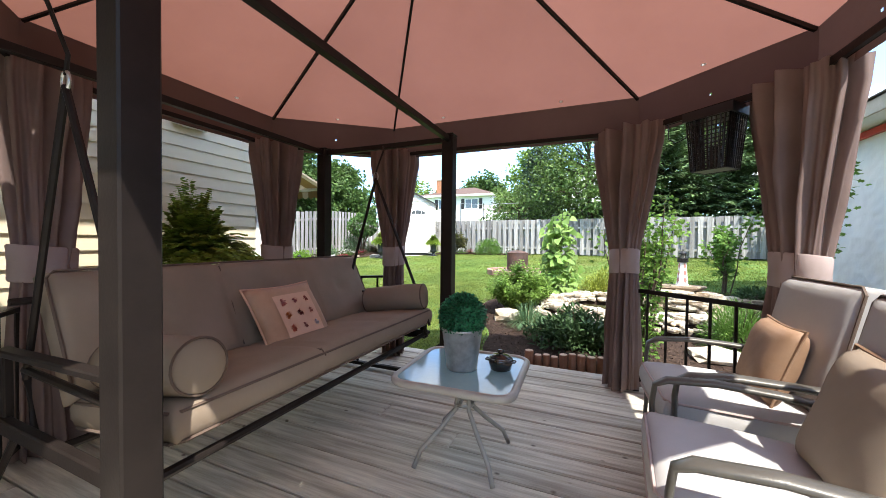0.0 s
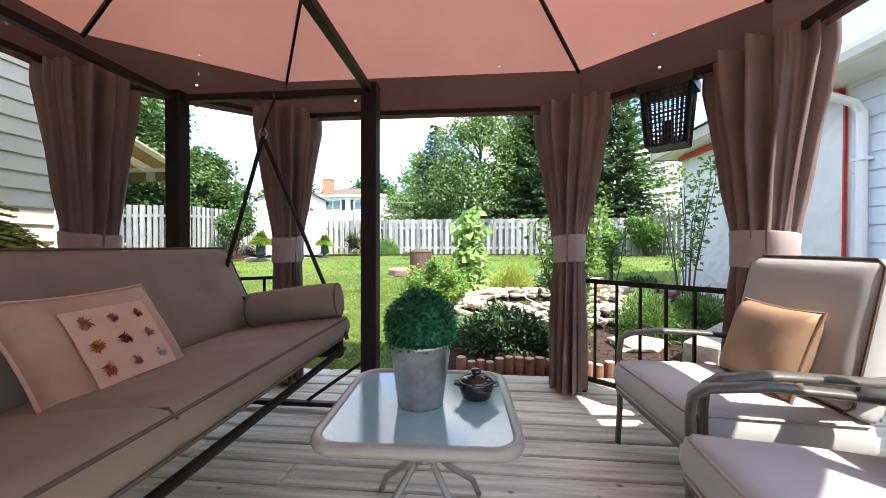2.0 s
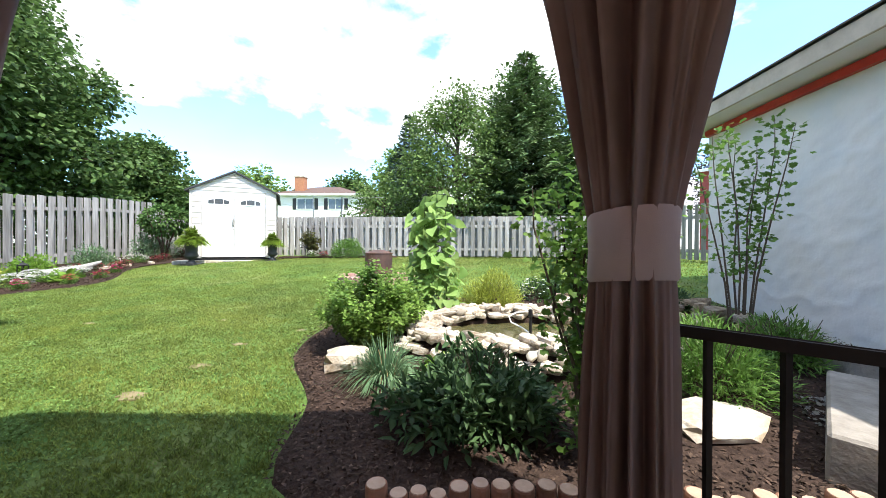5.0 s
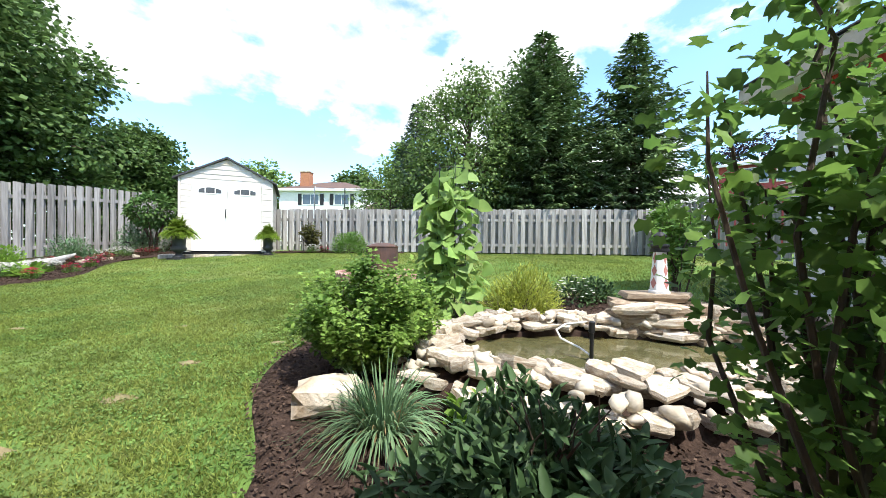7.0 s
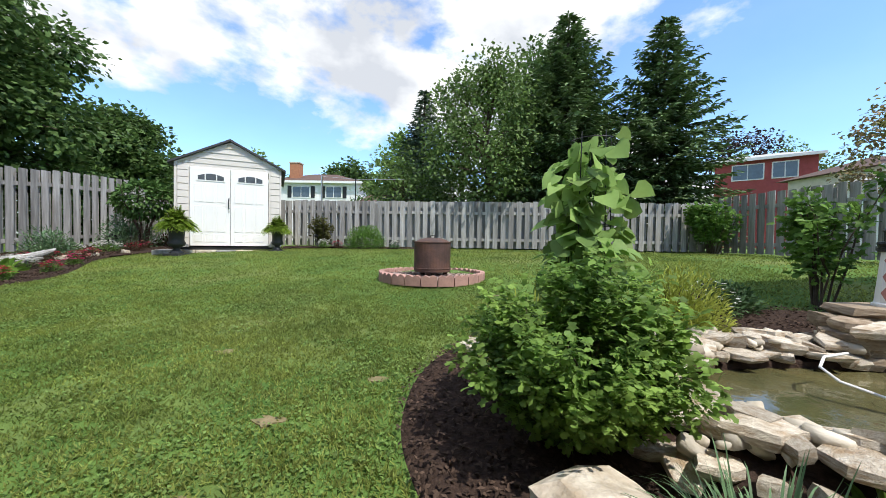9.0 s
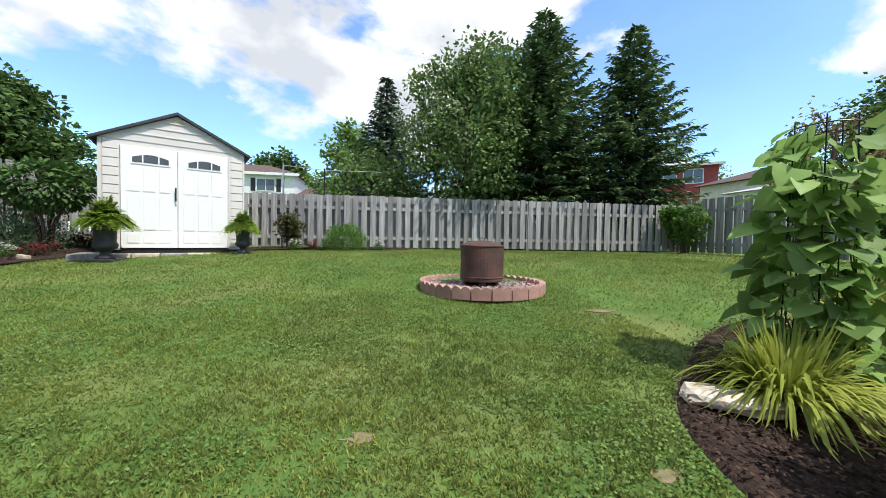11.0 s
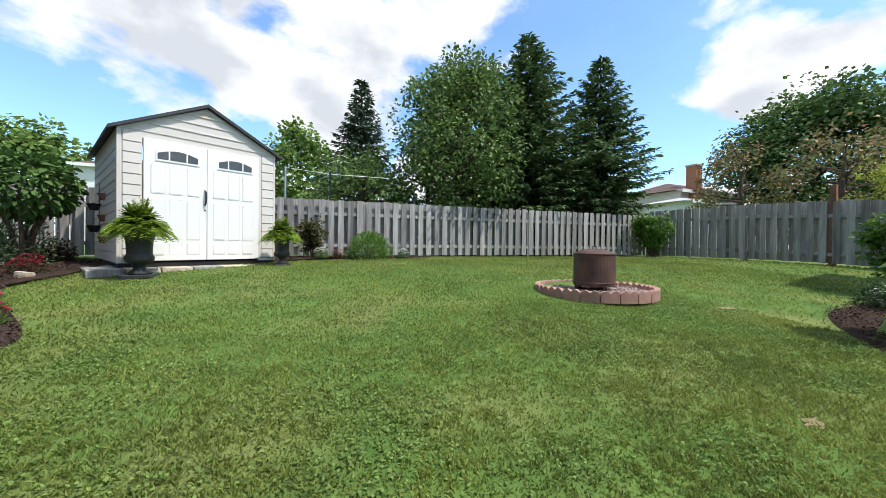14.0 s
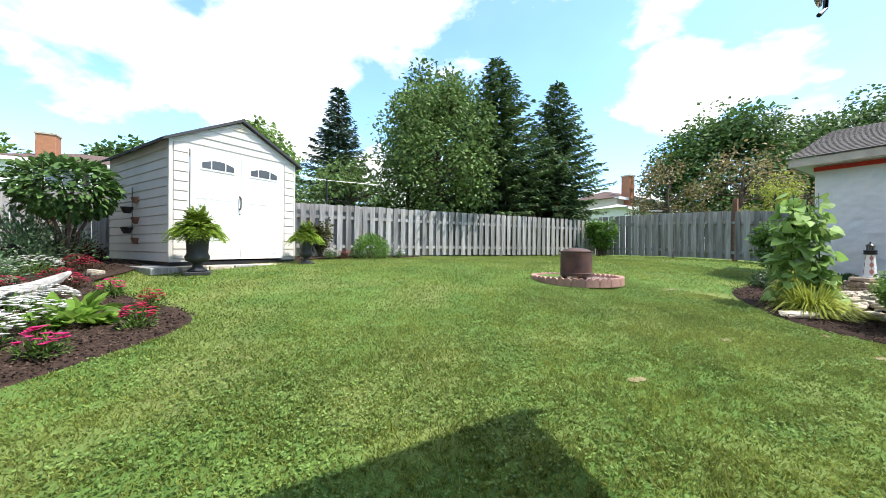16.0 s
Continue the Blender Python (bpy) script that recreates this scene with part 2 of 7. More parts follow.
def tube(pts, r, n=8, bm=None, closed=False, flat=1.0, cap=True):
    """A round tube along points; r a number or one per point."""
    bm = bm or bmesh.new()
    pts = [Vector(p) for p in pts]
    k = len(pts)
    rr = r if isinstance(r, (list, tuple)) else [r] * k
    rings, last = [], None
    for i, p in enumerate(pts):
        if closed:
            d = pts[(i + 1) % k] - pts[i - 1]
        else:
            d = pts[min(i + 1, k - 1)] - pts[max(i - 1, 0)]
        d.normalize()
        if last is None:
            s = d.cross(Vector((0, 0, 1)))
            s = s.normalized() if s.length > 1e-3 else Vector((1, 0, 0))
        else:
            s = (last - d * last.dot(d)).normalized()
        last = s
        u = d.cross(s)
        rings.append([bm.verts.new(p + (s * math.cos(2 * math.pi * j / n) + u * (flat * math.sin(2 * math.pi * j / n))) * rr[i]) for j in range(n)])
    for i in range(k if closed else k - 1):
        a, b = rings[i], rings[(i + 1) % k]
        for j in range(n):
            bm.faces.new((a[j], a[(j + 1) % n], b[(j + 1) % n], b[j]))
    if cap and not closed:
        bm.faces.new(rings[0][::-1])
        bm.faces.new(rings[-1])
    return bm


def lathe(profile, n=24, bm=None, at=(0, 0, 0)):
    """Turned body from (radius, z) pairs."""
    bm = bm or bmesh.new()
    rings = []
    for r, z in profile:
        rings.append([bm.verts.new((at[0] + max(r, 1e-4) * math.cos(2 * math.pi * j / n), at[1] + max(r, 1e-4) * math.sin(2 * math.pi * j / n), at[2] + z)) for j in range(n)])
    for a, b in zip(rings, rings[1:]):
        for j in range(n):
            bm.faces.new((a[j], a[(j + 1) % n], b[(j + 1) % n], b[j]))
    bm.faces.new(rings[0][::-1])
    bm.faces.new(rings[-1])
    return bm


def prism(poly, z0, z1, bm=None):
    bm = bm or bmesh.new()
    lo, hi = [bm.verts.new((x, y, z0)) for x, y in poly], [bm.verts.new((x, y, z1)) for x, y in poly]
    bm.faces.new(lo[::-1])
    bm.faces.new(hi)
    for i in range(len(poly)):
        j = (i + 1) % len(poly)
        bm.faces.new((lo[i], lo[j], hi[j], hi[i]))
    return bm


rng = np.random.default_rng(7)
LOBE_V = np.array([(0, 0, 0), (-0.2, 0.22, 0.02), (-0.6, 0.3, 0.0), (-0.3, 0.5, 0.04), (-0.42, 0.82, -0.03), (0, 0.62, 0.0), (0, 1.0, -0.14), (0.42, 0.82, -0.03), (0.3, 0.5, 0.04), (0.6, 0.3, 0.0), (0.2, 0.22, 0.02), (0, 0.35, -0.04)], np.float32)
LOBE_F = np.array([(0, 11, 1), (1, 11, 2), (2, 11, 3), (3, 11, 5), (3, 5, 4), (4, 5, 6), (6, 5, 7), (7, 5, 8), (8, 5, 11), (8, 11, 9), (9, 11, 10), (10, 11, 0)], np.int32)
LEAF_V = np.array([(0, 0, 0), (-0.42, 0.35, 0.1), (0, 0.45, -0.03), (0.42, 0.35, 0.1), (-0.3, 0.75, 0.02), (0, 1, -0.12), (0.3, 0.75, 0.02)], np.float32)
LEAF_F = np.array([(0, 2, 1), (0, 3, 2), (1, 2, 4), (2, 3, 6), (2, 5, 4), (2, 6, 5)], np.int32)
SLIM_V = np.array([(0, 0, 0), (-0.5, 0.45, 0.06), (0.5, 0.45, 0.06), (0, 1, -0.1)], np.float32)
SLIM_F = np.array([(0, 2, 1), (1, 2, 3)], np.int32)


def spread(origins, dirs, length, width, shape=(LEAF_V, LEAF_F), droop=0.0, roll=1.0):
    """Vertices and faces of many leaves: each starts at its origin and points along its direction."""
    T, F = shape
    O, D = np.asarray(origins, float), np.asarray(dirs, float)
    n = len(O)
    D = D + np.array([0, 0, -droop])
    D /= np.linalg.norm(D, axis=1)[:, None] + 1e-9
    U = np.tile(np.array([0, 0, 1.0]), (n, 1)) + rng.normal(0, 0.35 * roll, (n, 3))
    X = np.cross(D, U)
    X /= np.linalg.norm(X, axis=1)[:, None] + 1e-9
    Z = np.cross(X, D)
    ln = np.broadcast_to(length, (n,)) * rng.uniform(0.7, 1.25, n)
    wd = np.broadcast_to(width, (n,)) * rng.uniform(0.8, 1.2, n)
    V = O[:, None] + T[None, :, 0:1] * (X * wd[:, None])[:, None] + T[None, :, 1:2] * (D * ln[:, None])[:, None] + T[None, :, 2:3] * (Z * ln[:, None])[:, None]
    return V.reshape(-1, 3), (F[None] + (np.arange(n) * len(T))[:, None, None]).reshape(-1, F.shape[1])


def joined(sets):
    V, F, k = [], [], 0
    for v, f in sets:
        V.append(v)
        F.append(np.asarray(f) + k)
        k += len(v)
    return np.concatenate(V), np.concatenate(F)


def ball_dirs(n, up=0.0):
    d = rng.normal(0, 1, (n, 3))
    d /= np.linalg.norm(d, axis=1)[:, None]
    d[:, 2] += up
    return d / np.linalg.norm(d, axis=1)[:, None]


def ground_z(x, y):
    """Lawn height: level by the deck, rising to the back of the garden."""
    x, y = np.clip(x, -60, 60), np.clip(y, -60, 60)
    s = 0.02 + 0.092 * (y - 5.0) + 0.018 * (x + 2.4)
    lo, hi = -0.1, 0.7
    s = np.where(s > hi - 0.12, hi - 0.12 * np.exp(-(s - hi + 0.12) / 0.12), s)
    s = np.where(s < lo + 0.08, lo + 0.08 * np.exp((s - lo - 0.08) / 0.08), s)
    return s


def gz(x, y):
    return float(ground_z(np.array(float(x)), np.array(float(y))))


# ---- ground and beds ----
def ground_sheet():
    xs = np.unique(np.concatenate([np.linspace(-14, 10, 97), [-2500, -600, -150, -60, -30, -20, 16, 24, 40, 90, 300, 900, 2500]]))
    ys = np.unique(np.concatenate([np.linspace(-6, 18, 97), [-2500, -600, -150, -60, -30, -14, 24, 34, 60, 120, 300, 900, 2500]]))
    X, Y = np.meshgrid(xs, ys)
    Z = ground_z(X, Y)
    V = np.stack([X, Y, Z], -1).reshape(-1, 3)
    i = np.arange(len(ys) - 1)[:, None] * len(xs) + np.arange(len(xs) - 1)[None]
    i = i.ravel()
    F = np.stack([i, i + 1, i + 1 + len(xs), i + len(xs)], 1)
    return tagged(part("ground", (V, F), M_lawn, smooth=True), "mown green lawn rising gently towards the fence", "lawn", kind="structure")


ground_sheet()


def inside(poly, x, y):
    x, y = np.asarray(x), np.asarray(y)
    r = np.zeros(x.shape, bool)
    for (x0, y0), (x1, y1) in zip(poly, poly[1:] + poly[:1]):
        c = ((y0 > y) != (y1 > y)) & (x < (x1 - x0) * (y - y0) / (y1 - y0 + 1e-12) + x0)
        r ^= c
    return r


def smooth_poly(pts, k=5):
    """Rounds a plan outline (closed Catmull-Rom)."""
    out, n = [], len(pts)
    for i in range(n):
        p0, p1, p2, p3 = (np.array(pts[(i + j - 1) % n], float) for j in range(4))
        for s in np.arange(k) / k:
            out.append(tuple(0.5 * (2 * p1 + (p2 - p0) * s + (2 * p0 - 5 * p1 + 4 * p2 - p3) * s * s + (3 * p1 - p0 - 3 * p2 + p3) * s ** 3)))
    return out


POND_BED = smooth_poly([(-0.95, 3.72), (-1.27, 4.6), (-1.64, 5.2), (-1.78, 5.75), (-1.63, 6.4), (-1.02, 6.98), (-0.38, 7.42), (0.4, 7.65), (1.6, 7.5), (2.9, 7.3), (3.2, 6.4), (3.2, 4.6), (3.0, 3.75), (1.0, 3.7)])
WEST_BED = smooth_poly([(-11.3, 4.5), (-9.5, 6.4), (-8.4, 7.6), (-7.75, 8.28), (-7.42, 8.65), (-7.32, 9.12), (-7.78, 9.93), (-8.3, 10.65), (-8.52, 11.3), (-8.5, 12.0), (-8.2, 12.6), (-8.9, 14.0), (-11.1, 14.8), (-11.35, 9.0)])
NORTH_BED = smooth_poly([(-5.9, 13.2), (-5.0, 13.75), (-3.0, 14.0), (-2.2, 14.35), (-3.5, 14.55), (-5.8, 14.6)])


def bed(name, poly, label):
    c = np.mean(np.array(poly), 0)
    rings = [1.0, 0.985, 0.95, 0.8, 0.6, 0.4, 0.2, 0.02]
    P = np.array(poly)
    V, n = [], len(P)
    for k, s in enumerate(rings):
        q = c + (P - c) * s
        h = ground_z(q[:, 0], q[:, 1]) + (-0.02 if k == 0 else 0.015 if k == 1 else 0.04 + 0.012 * rng.normal(0, 1, n))
        V.append(np.column_stack([q, h]))
    F = [(k * n + i, k * n + (i + 1) % n, (k + 1) * n + (i + 1) % n, (k + 1) * n + i) for k in range(len(rings) - 1) for i in range(n)]
    ob = tagged(part(name, (np.concatenate(V), F), M_mulch), label, "flower bed", kind="structure")
    lo, hi = P.min(0), P.max(0)
    m = int(1700 * (hi - lo).prod())
    q = rng.uniform(lo, hi, (m, 2))
    q = q[inside(poly, q[:, 0], q[:, 1])]
    o = np.column_stack([q, ground_z(q[:, 0], q[:, 1]) + 0.045 + 0.01 * rng.random(len(q))])
    keep = np.hypot((q[:, 0] - 0.55) / 1.2, (q[:, 1] - 5.65) / 0.65) > 1
    q, o = q[keep], o[keep]
    d = ball_dirs(len(q)) * (1, 1, 0.35)
    chips = part("mulch_chips", spread(o, d, 0.03, 0.014, (SLIM_V, SLIM_F)), M_chip)
    tagged(chips, "loose dark brown wood mulch chips", "mulch", kind="stuff")
    return ob


bed("pond_bed_ground", POND_BED, "dark mulch bed round the garden pond")
bed("west_bed_ground", WEST_BED, "dark mulch flower bed along the fence")
bed("north_bed_ground", NORTH_BED, "narrow mulch bed along the back fence")


BARE = [(-2.42, 5.19, 0.13), (-2.39, 5.69, 0.1), (-2.55, 4.7, 0.16), (-1.95, 6.1, 0.08), (-3.1, 6.5, 0.1), (-0.9, 8.1, 0.2), (-4.7, 6.4, 0.1), (-4.4, 5.0, 0.1)]
M_dry = mat("dry_soil_patch", (0.27, 0.21, 0.12), (0.15, 0.14, 0.06), 14, 0.95, 0.6, 60)
for bx, by, br in BARE:
    tagged(part("bare_patch", prism([(bx + br * random.uniform(0.35, 1.0) * math.cos(a), by + br / 1.4 * random.uniform(0.35, 1.0) * math.sin(a)) for a in np.linspace(0, 6.0, 14)], gz(bx, by) - 0.03, gz(bx, by) + 0.004), M_dry), "small bare dry patch in the lawn", "bare patch", kind="structure")


def uneven(x, y):
    """Slow unevenness of the lawn's growth, about 0 to 1."""
    v = sum(np.sin(x * k * math.cos(p) + y * k * math.sin(p) + 3 * p) for k, p in ((2.1, 0.4), (3.7, 1.9), (6.3, 2.8), (9.5, 0.9), (15.0, 2.3), (21.0, 1.3)))
    return np.clip(0.5 + 0.2 * v, 0, 1)


def lawn_free(q):
    """Where the lawn grows: outside beds, deck, house, fire pit and bare patches."""
    x, y = q[:, 0], q[:, 1]
    keep = ~(inside(POND_BED, x, y) | inside(WEST_BED, x, y) | inside(NORTH_BED, x, y))
    keep &= ~((y < 3.6) & (x > -3.7)) & ~((x < -3.6) & (y < 3.2)) & (np.hypot(x + 1.75, y - 9.2) > 0.74)
    for px, py, pr in BARE:
        keep &= np.hypot(x - px, (y - py) * 1.4) > pr * rng.uniform(0.2, 1.3, len(q))
    return keep


def grass():
    def field(n, x0, x1, y0, y1, h, w, fade=0):
        q = rng.uniform((x0, y0), (x1, y1), (n, 2))
        if fade < 0:
            m = n // 20
            q[: 12 * m] = np.repeat(q[:m], 12, 0) + rng.normal(0, 0.014, (12 * m, 2))
        if fade:
            edge = np.clip((q[:, 1] - 7.0) / 2.4, 0, 1)
            q = q[rng.random(n) < (edge if fade > 0 else 1 - edge)]
        q = q[lawn_free(q)]
        g = uneven(q[:, 0], q[:, 1])
        q = q[rng.random(len(q)) < 0.72 + 0.28 * g]
        g = uneven(q[:, 0], q[:, 1])
        z = ground_z(q[:, 0], q[:, 1])
        d = np.column_stack([rng.normal(0, 0.75, (len(q), 2)), np.ones(len(q))])
        return spread(np.column_stack([q, z - 0.004]), d, h * (0.75 + 0.45 * g), w, (SLIM_V, SLIM_F), roll=3)
    sets = [field(540000, -9, -0.8, 3.55, 9.4, 0.031, 0.0068, -1), field(190000, -9, 3.5, 7.0, 14.9, 0.034, 0.011, 1), field(14000, 1, 7, 7.5, 14.4, 0.045, 0.018)]
    g = part("grass", joined(sets), M_blade)
    tagged(g, "short green lawn grass with pale dry spots", "grass", kind="stuff")
    # clover among the blades, in drifts
    q = rng.uniform((-9, 3.55), (-0.8, 9.0), (110000, 2))
    q = q[lawn_free(q)]
    q = q[rng.random(len(q)) < np.clip(1.7 * uneven(q[:, 0] * 0.6 + 9, q[:, 1] * 0.6) - 0.5, 0.05, 1)]
    o = np.column_stack([q, ground_z(q[:, 0], q[:, 1]) + rng.uniform(0.008, 0.024, len(q))])
    d = np.column_stack([rng.normal(0, 1, (len(q), 2)), rng.normal(0.15, 0.3, len(q))])
    tagged(part("clover", spread(o, d, 0.017, 0.016, (SLIM_V, SLIM_F), roll=1.2), M_clover), "low clover leaves growing in the lawn", "clover", kind="stuff")


grass()


# ---- deck ----
DX0, DX1, DY0, DY1 = -3.55, 2.9, -2.335, 3.56
floor_deck = tagged(part("floor", box(DX0 + 0.02, DY0, -0.16, DX1 - 0.02, DY1 - 0.03, -0.045), M_dark_wood), "weathered grey-brown timber deck floor", "deck", kind="structure")


# ---- fences ----
def fence(name, a, b, height, label, sink=0.02):
    """Board-on-board fence: posts, rails, and boards in turn on the two sides. The first side faces the garden."""
    a, b = Vector((*a, 0)), Vector((*b, 0))
    L = (b - a).length
    d = (b - a) / L
    nrm = Vector((d.y, -d.x, 0))
    f = thing(name, (a.x, a.y, 0), label, "fence", "garden fence runs", rz=math.degrees(math.atan2(d.y, d.x)))
    inv = f.matrix_basis.inverted()

    def at(s, off=0.0):
        p = a + d * s + nrm * off
        return p, gz(p.x, p.y)
    shapes = []
    for k in range(3):
        w = 0.068 + 0.002 * k
        bm = prism([(-w, -0.009), (w, -0.009), (w, 0.009), (-w, 0.009)], 0, height * (1 + 0.006 * (k - 1)))
        me = bpy.data.meshes.new("board")
        bmesh.ops.recalc_face_normals(bm, faces=bm.faces[:])
        bm.to_mesh(me)
        bm.free()
        me.materials.append(M_fence)
        shapes.append(me)
    s, i = 0.08, 0
    while s < L:
        side = 0.045 if i % 2 == 0 else -0.045
        p, z = at(s, side)
        ob = new("board", random.choice(shapes))
        ob.parent = f
        ob.matrix_basis = inv @ (Matrix.Translation((p.x, p.y, z + 0.05 + random.uniform(-0.008, 0.008))) @ pose(0, 0, 0, 0, random.uniform(-0.5, 0.5), math.degrees(math.atan2(d.y, d.x)) + random.uniform(-1.5, 1.5)))
        s += 0.118
        i += 1
    n = max(1, round(L / 2.4))
    for k in range(n + 1):
        p, z = at(L * k / n)
        q = inv @ Vector((p.x, p.y, z))
        part("post", box(q.x - 0.045, q.y - 0.033, q.z - 0.1, q.x + 0.045, q.y + 0.033, q.z + height - 0.02, 0.005), M_fence, f)
        if k < n:
            p2, z2 = at(L * (k + 1) / n)
            for h in (0.3, height - 0.3):
                part("rail", bar(inv @ Vector((p.x, p.y, z + h)), inv @ Vector((p2.x, p2.y, z2 + h)), 0.068, 0.085), M_fence, f)
    return f


fence("back_fence", (-11.3, 15.42), (6.2, 14.45), 1.4, "weathered grey board-on-board cedar fence")
fence("side_fence_west", (-11.6, 2.8), (-11.35, 15.3), 1.9, "weathered pale grey board-on-board fence along the flower bed")
fence("side_fence_east", (6.25, 14.4), (7.3, 6.2), 1.56, "weathered grey board-on-board fence beside the garage")
tall = thing("fence_post", (6.85, 9.95, gz(6.85, 9.95)), "tall brown timber post standing above the fence", "post")
part("post_body", box(-0.06, -0.06, -0.05, 0.06, 0.06, 2.0, 0.008), M_log, tall)


# ---- house walls to the west and behind, garage to the east ----
def lap_wall(parent, x, y0, y1, z0, z1, face, board=0.2, axis="x", material=None):
    """Horizontal lap siding as separate boards on a plane x = const (axis x) or y = const (axis y); face is +1 or -1."""
    z = z0
    while z < z1 - 0.02:
        t = min(z + board, z1)
        pts = [(0.0, z), (0.022 * face, z), (0.006 * face, t), (0.0, t)]
        bm = bmesh.new()
        ends = []
        for s in (y0, y1):
            ends.append([bm.verts.new((x + o, s, h) if axis == "x" else (s, x + o, h)) for o, h in pts])
        for k in range(4):
            bm.faces.new((ends[0][k], ends[0][(k + 1) % 4], ends[1][(k + 1) % 4], ends[1][k]))
        bm.faces.new(ends[0][::-1])
        bm.faces.new(ends[1])
        part("siding_board", bm, material, parent)
        z = t


HX = -3.62
HY = 3.05
wall_west = tagged(part("wall_west", box(HX - 0.25, -6, -0.15, HX, HY, 3.3), M_siding), "cream horizontal lap siding wall of the house", "house wall", kind="structure")
lap_wall(wall_west, HX + 0.002, -6, HY - 0.09, 0.13, 3.2, 1, 0.1215, material=M_siding)
part("corner_trim", box(HX - 0.11, HY - 0.09, 0.0, HX + 0.03, HY + 0.03, 3.2, 0.004), M_white, wall_west)
part("foundation", box(HX - 0.02, -6, -0.15, HX + 0.012, HY - 0.1, 0.12), M_wrap, wall_west)
wall_house_north = tagged(part("wall_house_north", box(-12.5, HY - 0.25, -0.15, HX - 0.26, HY, 3.3), M_siding), "cream siding wall of the house behind the awning", "house wall", kind="structure")
lap_wall(wall_house_north, HY + 0.002, -12.5, HX - 0.12, 0.0085, 3.2, 1, 0.1215, axis="y", material=M_siding)
wall_south = tagged(part("wall_south", box(HX, -6.2, -0.15, 9.0, -6.0, 3.0), M_siding), "plain cream wall closing the yard behind", "house wall", kind="structure")
# added wall behind the viewpoint, never in view; goes with the slab below
added_wall_behind = tagged(part("added_wall_behind", box(HX, -2.6, -0.15, -0.9, -2.42, 3.3), M_siding), "plain cream wall added out of view behind the deck, under the sun-blocking slab", "house wall", kind="structure")
roof_house = thing("house_roof", (0, 0, 0), "brown shingle roof and soffit of the house, with an added unseen sun-blocking slab", "roof", kind="structure")
# east overhang made extra wide, hidden above the canopy, to shade the siding
part("soffit", box(-13, -6.5, 3.3, HX + 0.85, HY + 0.4, 3.42), M_white, roof_house)
# added unseen slab: keeps direct sun off the deck's south-west corner
part("sun_block_slab", box(HX + 0.86, -2.6, 3.3, -0.6, -0.15, 3.42), M_white, roof_house)
part("roof_slab", prism([(-13, -6.6), (HX + 0.9, -6.6), (HX + 0.9, HY + 0.45), (-13, HY + 0.45)], 3.42, 3.6), M_shingle, roof_house)

GX, GY0, GYM, GY1 = 3.28, -6.0, 4.52, 7.35
wall_east = tagged(part("wall_east", box(GX, GY0, -0.15, GX + 0.2, GY1, 2.95), M_wrap), "garage wall covered in crinkled white house wrap", "garage wall", kind="structure")
wall_garage_north = tagged(part("wall_garage_north", box(GX + 0.2, GY1 - 0.2, -0.15, 9.0, GY1, 2.95), M_wrap), "white wrapped end wall of the garage", "garage wall", kind="structure")
lap_wall(wall_east, GX - 0.002, GY0, GYM - 0.08, 0.1, 2.9, -1, 0.17, material=M_blue_siding)


def wrap_sheet():
    """The wrap: a slightly crinkled sheet in front of the wall."""
    ys, zs = np.linspace(GYM, GY1, 120), np.linspace(0.12, 2.72, 100)
    Y, Z = np.meshgrid(ys, zs)
    X = np.full_like(Y, GX - 0.022)
    for i in range(Y.shape[0]):
        for j in range(Y.shape[1]):
            v = noise.noise((Y[i, j] * 2.2 + Z[i, j] * 2.8, Z[i, j] * 1.5, 3.0)) + 0.5 * noise.noise((Y[i, j] * 4 - Z[i, j] * 3, Z[i, j] * 4, 7.0))
            X[i, j] -= 0.009 * max(0, 1 - 4.0 * abs(v)) + 0.006 * noise.noise((Y[i, j] * 7 + Z[i, j] * 9, Z[i, j] * 6 - Y[i, j] * 3, 1.0))
    i = (np.arange(len(zs) - 1)[:, None] * len(ys) + np.arange(len(ys) - 1)[None]).ravel()
    part("house_wrap", (np.stack([X, Y, Z], -1), np.stack([i, i + 1, i + 1 + len(ys), i + len(ys)], 1)), M_wrap, wall_east, "crinkled white sheet", smooth=True)


wrap_sheet()
part("red_tape", box(GX - 0.075, GYM, 2.60, GX - 0.01, GY1 + 0.01, 2.68), M_red, wall_east, "red sheathing tape")
part("tape_upright", box(GX - 0.04, GYM - 0.03, 0.2, GX - 0.012, GYM - 0.012, 2.6), M_red, wall_east, "red sheathing tape")
garage_roof = thing("garage_roof", (0, 0, 0), "low shingle garage roof with peeling cream fascia", "roof", kind="structure")
EX = GX - 0.43
part("soffit", box(EX + 0.02, GY0, 2.70, 9.0, GY1 + 0.28, 2.73), M_white, garage_roof)
part("fascia", box(EX, GYM - 0.1, 2.68, EX + 0.03, GY1 + 0.3, 2.84, 0.004), M_fascia, garage_roof, "peeling cream fascia board")
part("fascia", box(EX + 0.03, GY1 + 0.28, 2.68, 9.0, GY1 + 0.31, 2.84, 0.004), M_fascia, garage_roof)
part("fascia", box(EX, GY0, 2.70, EX + 0.03, GYM - 0.1, 2.86, 0.004), M_white, garage_roof)


